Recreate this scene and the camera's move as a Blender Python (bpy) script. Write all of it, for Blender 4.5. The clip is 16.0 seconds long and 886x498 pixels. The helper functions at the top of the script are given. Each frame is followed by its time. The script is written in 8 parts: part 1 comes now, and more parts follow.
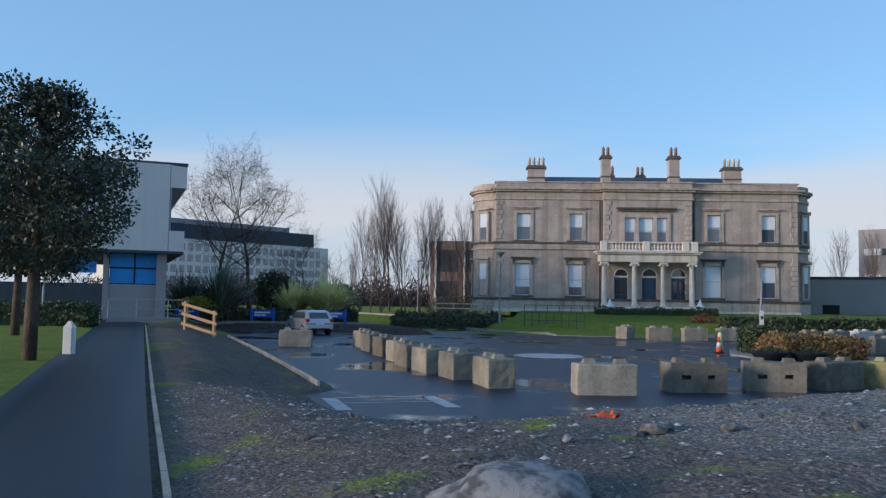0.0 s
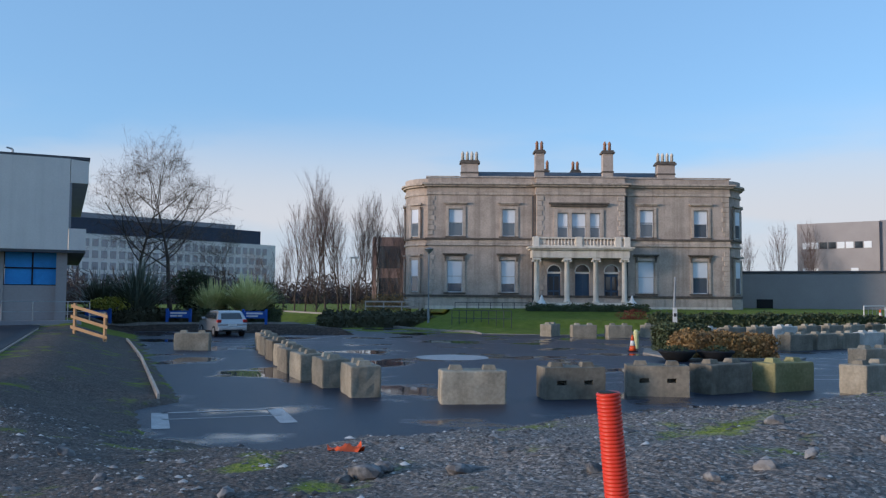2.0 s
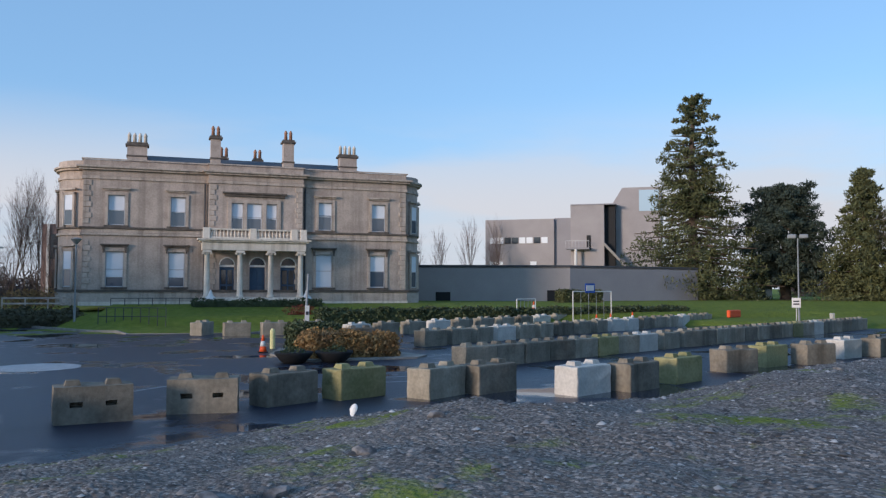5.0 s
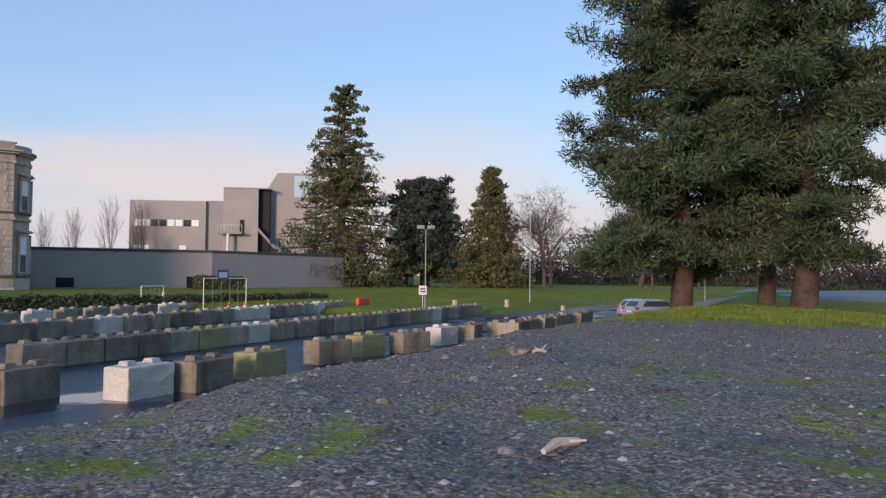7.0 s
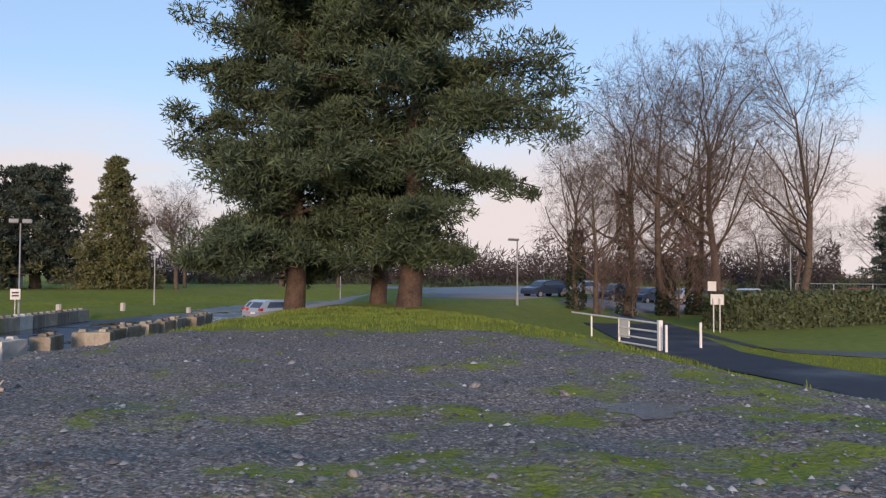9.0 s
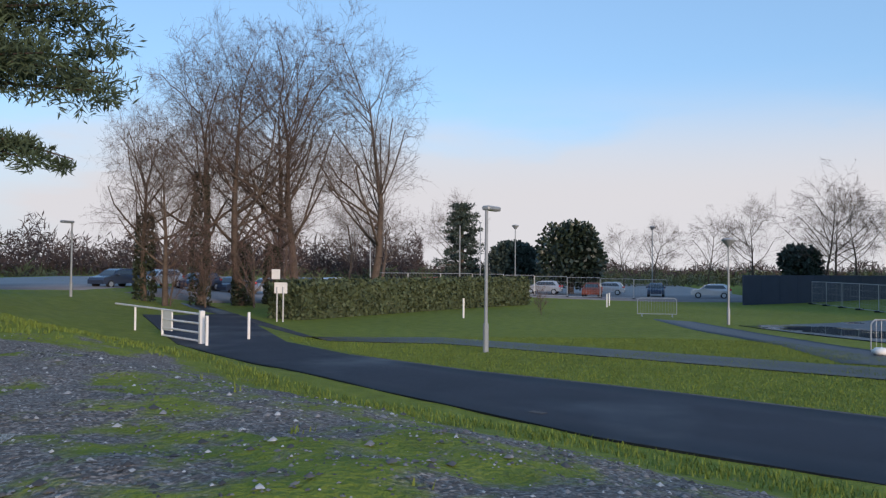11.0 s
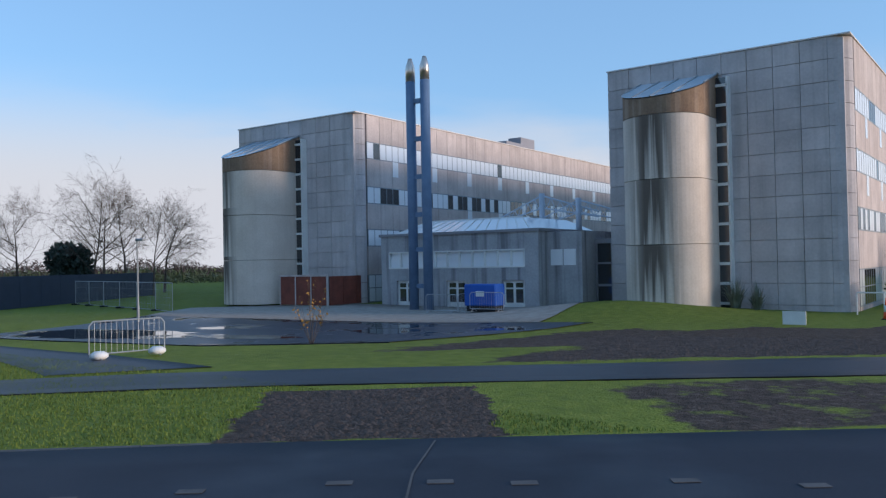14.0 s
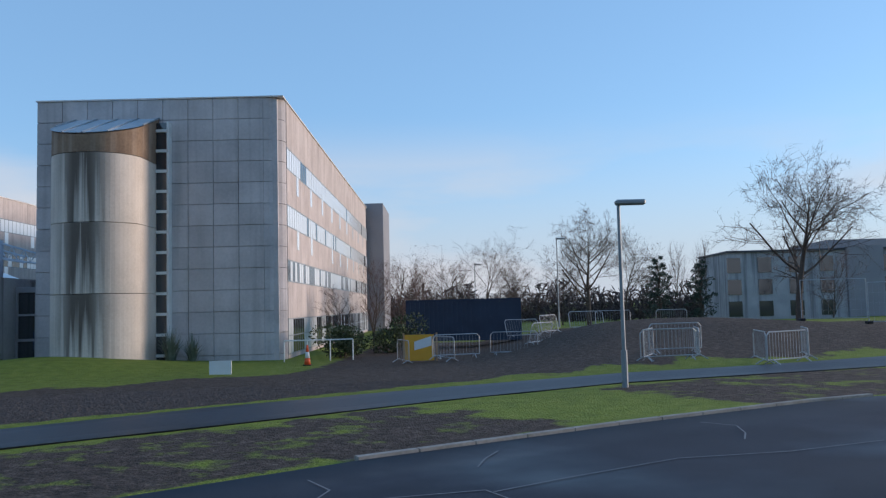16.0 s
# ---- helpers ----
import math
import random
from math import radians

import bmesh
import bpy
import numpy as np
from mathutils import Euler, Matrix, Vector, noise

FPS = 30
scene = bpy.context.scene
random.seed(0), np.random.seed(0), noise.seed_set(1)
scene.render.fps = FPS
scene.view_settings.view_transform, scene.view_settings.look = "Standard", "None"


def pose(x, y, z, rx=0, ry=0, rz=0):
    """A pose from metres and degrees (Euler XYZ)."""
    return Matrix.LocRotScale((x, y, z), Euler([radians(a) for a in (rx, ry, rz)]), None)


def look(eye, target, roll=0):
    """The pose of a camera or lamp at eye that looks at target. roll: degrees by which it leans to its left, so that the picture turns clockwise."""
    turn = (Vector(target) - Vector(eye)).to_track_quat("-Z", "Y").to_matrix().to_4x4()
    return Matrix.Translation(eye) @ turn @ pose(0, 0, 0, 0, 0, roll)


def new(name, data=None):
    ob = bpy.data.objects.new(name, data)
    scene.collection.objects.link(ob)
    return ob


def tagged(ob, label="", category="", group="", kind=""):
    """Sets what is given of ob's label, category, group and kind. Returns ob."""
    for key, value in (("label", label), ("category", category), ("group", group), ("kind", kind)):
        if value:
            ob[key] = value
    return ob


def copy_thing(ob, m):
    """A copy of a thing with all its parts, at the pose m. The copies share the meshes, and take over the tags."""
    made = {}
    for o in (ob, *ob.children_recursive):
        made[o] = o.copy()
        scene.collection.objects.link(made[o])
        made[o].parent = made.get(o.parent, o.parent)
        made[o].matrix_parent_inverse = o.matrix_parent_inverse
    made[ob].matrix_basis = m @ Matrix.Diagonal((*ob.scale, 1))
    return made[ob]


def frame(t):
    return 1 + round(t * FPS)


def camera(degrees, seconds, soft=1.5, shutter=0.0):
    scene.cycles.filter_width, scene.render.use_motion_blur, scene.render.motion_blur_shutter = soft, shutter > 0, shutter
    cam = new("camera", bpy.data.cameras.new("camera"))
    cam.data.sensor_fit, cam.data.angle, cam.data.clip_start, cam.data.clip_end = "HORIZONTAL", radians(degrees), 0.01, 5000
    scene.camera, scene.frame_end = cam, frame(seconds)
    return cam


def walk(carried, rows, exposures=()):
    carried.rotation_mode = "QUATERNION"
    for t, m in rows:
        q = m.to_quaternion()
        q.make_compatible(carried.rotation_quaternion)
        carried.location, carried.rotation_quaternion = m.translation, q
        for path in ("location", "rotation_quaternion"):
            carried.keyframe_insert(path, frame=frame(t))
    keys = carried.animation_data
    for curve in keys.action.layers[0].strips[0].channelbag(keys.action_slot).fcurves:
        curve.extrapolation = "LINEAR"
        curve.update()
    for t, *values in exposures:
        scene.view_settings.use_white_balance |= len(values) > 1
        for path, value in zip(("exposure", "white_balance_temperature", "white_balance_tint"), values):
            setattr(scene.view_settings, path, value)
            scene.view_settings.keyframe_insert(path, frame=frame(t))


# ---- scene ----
# ---- camera ----
cam = camera(57.2, 16.0, soft=1.3)
PATH = [
    (0, (1.059, -0.84, 2.256), (0.976, 1.154, 2.381), 0.9),
    (0.5, (1.554, -0.416, 2.2), (1.49, 1.579, 2.324), 0.9),
    (1, (2.162, -0.057, 2.271), (2.133, 1.939, 2.391), 0.5),
    (1.5, (2.768, 0.291, 2.371), (2.768, 2.288, 2.488), 0.5),
    (2, (3.383, 0.71, 2.435), (3.402, 2.707, 2.551), 0.4),
    (2.5, (3.963, 1.052, 2.462), (3.996, 3.048, 2.574), 0.3),
    (3, (4.624, 1.441, 2.511), (4.678, 3.437, 2.624), 0.4),
    (3.5, (5.371, 1.791, 2.565), (5.497, 3.783, 2.679), 0.3),
    (4, (6.185, 1.98, 2.65), (6.477, 3.955, 2.767), 0.1),
    (6.5, (10.123, 2.351, 2.856), (11.316, 3.955, 2.918), 0.7),
    (7, (10.845, 2.433, 2.902), (12.199, 3.903, 2.967), 0.6),
    (7.5, (11.592, 2.464, 2.952), (13.118, 3.755, 3.014), 0.4),
    (8, (12.29, 2.499, 2.992), (13.89, 3.698, 3.053), 0.4),
    (8.5, (13.111, 2.45, 3.063), (14.828, 3.473, 3.126), 0.3),
    (9, (13.833, 2.162, 3.087), (15.669, 2.954, 3.152), 0.2),
    (9.5, (14.61, 1.971, 3.05), (16.533, 2.515, 3.112), 0.2),
    (10, (15.264, 1.59, 3.011), (17.242, 1.879, 3.069), 0.2),
    (12.5, (18.139, -1.349, 2.944), (19.893, -2.31, 2.987), -0.6),
    (13, (18.298, -1.795, 2.964), (19.81, -3.103, 2.998), -1.0),
    (13.3, (18.412, -2.089, 2.972), (19.846, -3.483, 2.998), -0.3),
    (13.5, (18.474, -2.299, 2.967), (19.867, -3.733, 2.995), -1.0),
    (14, (18.537, -2.813, 2.944), (19.798, -4.365, 2.979), -1.1),
    (14.5, (18.527, -3.362, 2.928), (19.572, -5.067, 2.964), -1.3),
    (15, (18.275, -3.9, 2.884), (19.002, -5.762, 2.948), -1.6),
    (15.5, (17.923, -4.508, 2.775), (18.357, -6.457, 2.888), -1.8),
    (16, (17.666, -4.977, 2.698), (17.761, -6.97, 2.838), -1.4),
]
walk(cam, [(t, look(eye, target, roll)) for t, eye, target, roll in PATH],
     [(0, 0.62, 6080, 7), (4, 0.62, 6150, 9), (6.5, 0.62, 6600, 14), (7, 0.68, 7050, 19), (9, 0.78, 7300, 20), (10, 0.74, 7000, 16), (12.5, 0.64, 6150, 9), (14.5, 0.66, 6180, 10), (16, 0.62, 6200, 9)])

# ---- light ----
world = bpy.data.worlds.new("sky")
scene.world = world
world.use_nodes = True
wn, wl = world.node_tree.nodes, world.node_tree.links
wn.clear()
SUN_AZ, SUN_EL = 248.0, 13.0     # degrees: bearing of the low sun, clockwise from +y
sky = wn.new("ShaderNodeTexSky")
sky.sky_type = "NISHITA"
sky.sun_disc = False
sky.sun_elevation = radians(SUN_EL)
sky.sun_rotation = radians(SUN_AZ)
sky.air_density, sky.dust_density, sky.ozone_density = 1.0, 0.3, 3.0
bg = wn.new("ShaderNodeBackground")
bg.inputs["Strength"].default_value = 0.15
outw = wn.new("ShaderNodeOutputWorld")
# low, pale clouds near the horizon
tc = wn.new("ShaderNodeTexCoord")
mp = wn.new("ShaderNodeMapping")
mp.inputs["Scale"].default_value = (1.0, 1.0, 4.5)
cn = wn.new("ShaderNodeTexNoise")
cn.inputs["Scale"].default_value = 1.7
cn.inputs["Detail"].default_value = 6.0
cn.inputs["Roughness"].default_value = 0.5
cr = wn.new("ShaderNodeMapRange")
cr.inputs["From Min"].default_value, cr.inputs["From Max"].default_value = 0.47, 0.60
sep = wn.new("ShaderNodeSeparateXYZ")
hz = wn.new("ShaderNodeMapRange")
hz.interpolation_type = "SMOOTHSTEP"
hz.inputs["From Min"].default_value, hz.inputs["From Max"].default_value = 0.24, 0.08
mul = wn.new("ShaderNodeMath")
mul.operation = "MULTIPLY"
low = wn.new("ShaderNodeMapRange")
low.interpolation_type = "SMOOTHSTEP"
low.inputs["From Min"].default_value, low.inputs["From Max"].default_value = 0.22, -0.02
low.inputs["To Max"].default_value = 0.9
mx = wn.new("ShaderNodeMix")
mx.data_type = "RGBA"
mx.inputs["B"].default_value = (3.0, 2.97, 3.10, 1)
mh = wn.new("ShaderNodeMix")
mh.data_type = "RGBA"
mh.inputs["B"].default_value = (2.52, 2.62, 2.95, 1)
wl.new(tc.outputs["Generated"], mp.inputs["Vector"])
wl.new(mp.outputs["Vector"], cn.inputs["Vector"])
# more cloud towards the east
ce = wn.new("ShaderNodeMapRange")
ce.inputs["From Min"].default_value, ce.inputs["From Max"].default_value = 0.35, 0.95
ce.inputs["To Min"].default_value, ce.inputs["To Max"].default_value = -0.02, 0.13
ca = wn.new("ShaderNodeMath")
ca.operation = "ADD"
wl.new(sep.outputs["X"], ce.inputs["Value"])
wl.new(cn.outputs["Fac"], ca.inputs[0])
wl.new(ce.outputs["Result"], ca.inputs[1])
wl.new(ca.outputs["Value"], cr.inputs["Value"])
wl.new(tc.outputs["Generated"], sep.inputs["Vector"])
wl.new(sep.outputs["Z"], hz.inputs["Value"])
wl.new(sep.outputs["Z"], low.inputs["Value"])
wl.new(cr.outputs["Result"], mul.inputs[0])
wl.new(hz.outputs["Result"], mul.inputs[1])
# thin high haze evens out the blue
mv = wn.new("ShaderNodeMix")
mv.data_type = "RGBA"
mv.inputs["Factor"].default_value = 0.55
mv.inputs["B"].default_value = (1.22, 2.15, 3.45, 1)
wl.new(sky.outputs["Color"], mv.inputs["A"])
wl.new(mv.outputs["Result"], mh.inputs["A"])
wl.new(low.outputs["Result"], mh.inputs["Factor"])
wl.new(mh.outputs["Result"], mx.inputs["A"])
wl.new(mul.outputs["Value"], mx.inputs["Factor"])
wl.new(mx.outputs["Result"], bg.inputs["Color"])
wl.new(bg.outputs["Background"], outw.inputs["Surface"])

sun = new("sun", bpy.data.lights.new("sun", "SUN"))
sun.data.energy, sun.data.angle, sun.data.color = 2.0, radians(12), (1.0, 0.78, 0.62)
_sx, _sy = math.sin(radians(SUN_AZ)), math.cos(radians(SUN_AZ))
sun.matrix_world = look((0, 0, 60), (-_sx * 100, -_sy * 100, 60 - 100 * math.tan(radians(9))))
scene.view_settings.exposure = 0.65

# ---- materials ----
MATS = {}


def mat(name, c1, c2=None, rough=0.85, scale=1.2, fine=25.0, mixfine=0.4, bump=0.25, bscale=60.0, metal=0.0,
        contrast=(0.35, 0.65), spec=0.4, streak=None, randomise=0.0, bdist=0.02):
    """Two colours mixed by coarse and fine noise, with relief; streak: (colour, amount) of vertical rain stains."""
    if name in MATS:
        return MATS[name]
    c2 = c2 or tuple(v * 0.7 for v in c1)
    m = bpy.data.materials.new(name)
    m.use_nodes = True
    n, l = m.node_tree.nodes, m.node_tree.links
    b = n["Principled BSDF"]
    geo = n.new("ShaderNodeNewGeometry")
    pos = geo.outputs["Position"]
    a1, a2 = n.new("ShaderNodeTexNoise"), n.new("ShaderNodeTexNoise")
    a1.inputs["Scale"].default_value, a1.inputs["Detail"].default_value = scale, 5
    a2.inputs["Scale"].default_value, a2.inputs["Detail"].default_value = fine, 3
    l.new(pos, a1.inputs["Vector"])
    l.new(pos, a2.inputs["Vector"])
    mixf = n.new("ShaderNodeMix")
    mixf.inputs["Factor"].default_value = mixfine
    l.new(a1.outputs["Fac"], mixf.inputs["A"])
    l.new(a2.outputs["Fac"], mixf.inputs["B"])
    mr = n.new("ShaderNodeMapRange")
    mr.inputs["From Min"].default_value, mr.inputs["From Max"].default_value = contrast
    l.new(mixf.outputs["Result"], mr.inputs["Value"])
    mc = n.new("ShaderNodeMix")
    mc.data_type = "RGBA"
    mc.inputs["A"].default_value, mc.inputs["B"].default_value = (*c1, 1), (*c2, 1)
    l.new(mr.outputs["Result"], mc.inputs["Factor"])
    col = mc.outputs["Result"]
    if streak:
        mp = n.new("ShaderNodeMapping")
        mp.inputs["Scale"].default_value = (2.2, 2.2, 0.09)
        ns = n.new("ShaderNodeTexNoise")
        ns.inputs["Scale"].default_value, ns.inputs["Detail"].default_value = 1.0, 4
        l.new(pos, mp.inputs["Vector"])
        l.new(mp.outputs["Vector"], ns.inputs["Vector"])
        r2 = n.new("ShaderNodeMapRange")
        r2.inputs["From Min"].default_value, r2.inputs["From Max"].default_value = 0.5, 0.68
        r2.inputs["To Max"].default_value = streak[1]
        l.new(ns.outputs["Fac"], r2.inputs["Value"])
        ms = n.new("ShaderNodeMix")
        ms.data_type = "RGBA"
        ms.inputs["B"].default_value = (*streak[0], 1)
        l.new(r2.outputs["Result"], ms.inputs["Factor"])
        l.new(col, ms.inputs["A"])
        col = ms.outputs["Result"]
    if randomise:
        oi = n.new("ShaderNodeObjectInfo")
        mr3 = n.new("ShaderNodeMapRange")
        mr3.inputs["To Min"].default_value, mr3.inputs["To Max"].default_value = 1 - randomise, 1 + randomise
        l.new(oi.outputs["Random"], mr3.inputs["Value"])
        hs = n.new("ShaderNodeHueSaturation")
        l.new(mr3.outputs["Result"], hs.inputs["Value"])
        l.new(col, hs.inputs["Color"])
        col = hs.outputs["Color"]
    l.new(col, b.inputs["Base Color"])
    b.inputs["Roughness"].default_value = rough
    b.inputs["Metallic"].default_value = metal
    b.inputs["Specular IOR Level"].default_value = spec
    if bump:
        nb = n.new("ShaderNodeTexNoise")
        nb.inputs["Scale"].default_value, nb.inputs["Detail"].default_value = bscale, 4
        l.new(pos, nb.inputs["Vector"])
        bn = n.new("ShaderNodeBump")
        bn.inputs["Strength"].default_value, bn.inputs["Distance"].default_value = bump, bdist
        l.new(nb.outputs["Fac"], bn.inputs["Height"])
        l.new(bn.outputs["Normal"], b.inputs["Normal"])
    MATS[name] = m
    return m


def wet_asphalt(name, c1, c2, dry=0.38, wet=0.08, pool=(0.52, 0.60), scale=0.22):
    """Dark asphalt with wet sheen and smooth puddles."""
    m = mat(name, c1, c2, rough=dry, scale=0.5, fine=60, mixfine=0.5, bump=0)
    n, l = m.node_tree.nodes, m.node_tree.links
    b = n["Principled BSDF"]
    geo = n.new("ShaderNodeNewGeometry")
    w = n.new("ShaderNodeTexNoise")
    w.inputs["Scale"].default_value, w.inputs["Detail"].default_value = scale, 4
    l.new(geo.outputs["Position"], w.inputs["Vector"])
    r = n.new("ShaderNodeMapRange")
    r.inputs["From Min"].default_value, r.inputs["From Max"].default_value = pool
    r.inputs["To Min"].default_value, r.inputs["To Max"].default_value = dry, wet
    l.new(w.outputs["Fac"], r.inputs["Value"])
    l.new(r.outputs["Result"], b.inputs["Roughness"])
    r2 = n.new("ShaderNodeMapRange")
    r2.inputs["From Min"].default_value, r2.inputs["From Max"].default_value = pool
    r2.inputs["To Min"].default_value, r2.inputs["To Max"].default_value = 0.5, 0.0
    l.new(w.outputs["Fac"], r2.inputs["Value"])
    nb = n.new("ShaderNodeTexNoise")
    nb.inputs["Scale"].default_value, nb.inputs["Detail"].default_value = 90, 3
    l.new(geo.outputs["Position"], nb.inputs["Vector"])
    bn = n.new("ShaderNodeBump")
    bn.inputs["Distance"].default_value = 0.01
    l.new(nb.outputs["Fac"], bn.inputs["Height"])
    l.new(r2.outputs["Result"], bn.inputs["Strength"])
    l.new(bn.outputs["Normal"], b.inputs["Normal"])
    return m


ASPHALT = wet_asphalt("wet_asphalt", (0.01, 0.016, 0.033), (0.022, 0.031, 0.055), dry=0.42, wet=0.03, pool=(0.53, 0.60), scale=0.26)
ASPHALT.node_tree.nodes["Principled BSDF"].inputs["Specular IOR Level"].default_value = 0.32
ROAD = wet_asphalt("road_asphalt", (0.019, 0.025, 0.038), (0.040, 0.047, 0.063), dry=0.80, wet=0.45, pool=(0.52, 0.70))
ROAD.node_tree.nodes["Principled BSDF"].inputs["Specular IOR Level"].default_value = 0.25
PATHM = mat("path_asphalt", (0.02, 0.023, 0.032), (0.03, 0.034, 0.045), rough=0.5, scale=0.6, fine=80, bump=0.3, bscale=120, bdist=0.01, spec=0.3)
STONE = mat("house_stone", (0.565, 0.47, 0.402), (0.362, 0.297, 0.252), rough=0.9, scale=0.9, fine=9, bump=0.3, bscale=14, streak=((0.14, 0.118, 0.098), 0.34))
TRIM = mat("house_trim", (0.61, 0.518, 0.44), (0.39, 0.322, 0.271), rough=0.9, scale=1.4, fine=10, bump=0.2, streak=((0.10, 0.088, 0.075), 0.42))
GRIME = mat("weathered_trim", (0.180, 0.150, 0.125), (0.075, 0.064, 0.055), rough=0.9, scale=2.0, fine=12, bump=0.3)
PORCH = mat("porch_stone", (0.8, 0.74, 0.65), (0.64, 0.57, 0.48), rough=0.85, scale=1.5, fine=10, bump=0.15, streak=((0.22, 0.18, 0.14), 0.4))
SLATE = mat("roof_slate_dark_wall", (0.085, 0.090, 0.105), (0.055, 0.058, 0.070), rough=0.6, scale=2, fine=20)
DARK = mat("dark_interior", (0.012, 0.013, 0.016), (0.008, 0.009, 0.011), rough=0.7, bump=0)
# bluish white: blinds together with the pale sky mirrored in the panes
BLIND = mat("blind_with_sky_reflection", (0.8, 0.84, 0.9), (0.72, 0.76, 0.82), rough=0.8, bump=0.05)
SASH = mat("painted_sash", (0.060, 0.062, 0.070), (0.045, 0.047, 0.055), rough=0.5, bump=0.05)
SASHW = mat("pale_sash_paint", (0.60, 0.61, 0.63), (0.50, 0.51, 0.53), rough=0.5, bump=0.05)
WHITE = mat("white_paint", (0.78, 0.78, 0.76), (0.66, 0.66, 0.64), rough=0.6, bump=0.1)
LINE = mat("road_paint", (0.50, 0.51, 0.52), (0.24, 0.25, 0.27), rough=0.55, scale=3, fine=30, mixfine=0.6)
BLUEDOOR = mat("blue_door_paint", (0.04, 0.085, 0.155), (0.03, 0.062, 0.115), rough=0.45, bump=0.05)
POT = mat("terracotta", (0.42, 0.22, 0.14), (0.30, 0.15, 0.10), rough=0.85)
CONC = mat("block_concrete", (0.360, 0.325, 0.260), (0.200, 0.180, 0.140), rough=0.92, scale=1.6, fine=14, bump=0.4, bscale=30, randomise=0.28, streak=((0.13, 0.12, 0.09), 0.5))
MOSSY = mat("mossy_concrete", (0.36, 0.325, 0.17), (0.2, 0.195, 0.085), rough=0.95, scale=1.3, fine=12, bump=0.5, bscale=25, randomise=0.2)
PALE = mat("pale_concrete", (0.62, 0.6, 0.55), (0.42, 0.405, 0.37), rough=0.9, scale=1.5, fine=14, bump=0.3, bscale=30, randomise=0.1)
DIRTY = mat("dirty_concrete", (0.27, 0.24, 0.19), (0.14, 0.124, 0.098), rough=0.95, scale=1.5, fine=10, bump=0.5, bscale=25, randomise=0.25, streak=((0.07, 0.06, 0.045), 0.6))
KERB = mat("kerb_concrete", (0.360, 0.340, 0.310), (0.220, 0.205, 0.185), rough=0.9, scale=2, fine=20)
PANEL = mat("grey_panel_concrete", (0.59, 0.543, 0.538), (0.43, 0.398, 0.397), rough=0.9, scale=0.55, fine=7, mixfine=0.3, bump=0.15, bscale=20, randomise=0.07, streak=((0.20, 0.18, 0.175), 0.30))
# rain-streaked panel concrete with the low sun's pink mixed into its colour
PINKLITCONC = mat("stained_pink_lit_concrete", (0.6, 0.525, 0.495), (0.46, 0.395, 0.37), rough=0.9, scale=0.7, fine=8, bump=0.15, randomise=0.06, streak=((0.20, 0.155, 0.14), 0.3))
TOWER = mat("stair_tower_concrete", (0.72, 0.625, 0.54), (0.6, 0.51, 0.43), rough=0.88, scale=0.6, fine=9, bump=0.15, streak=((0.34, 0.26, 0.20), 0.10))


def vary_leaves(m, low, high):
    """Each leaf or needle a little lighter or darker than the next."""
    n, l = m.node_tree.nodes, m.node_tree.links
    b = n["Principled BSDF"]
    hs = n.new("ShaderNodeHueSaturation")
    mr = n.new("ShaderNodeMapRange")
    mr.inputs["To Min"].default_value, mr.inputs["To Max"].default_value = low, high
    l.new(n.new("ShaderNodeNewGeometry").outputs["Random Per Island"], mr.inputs["Value"])
    l.new(mr.outputs["Result"], hs.inputs["Value"])
    l.new(b.inputs["Base Color"].links[0].from_socket, hs.inputs["Color"])
    l.new(hs.outputs["Color"], b.inputs["Base Color"])


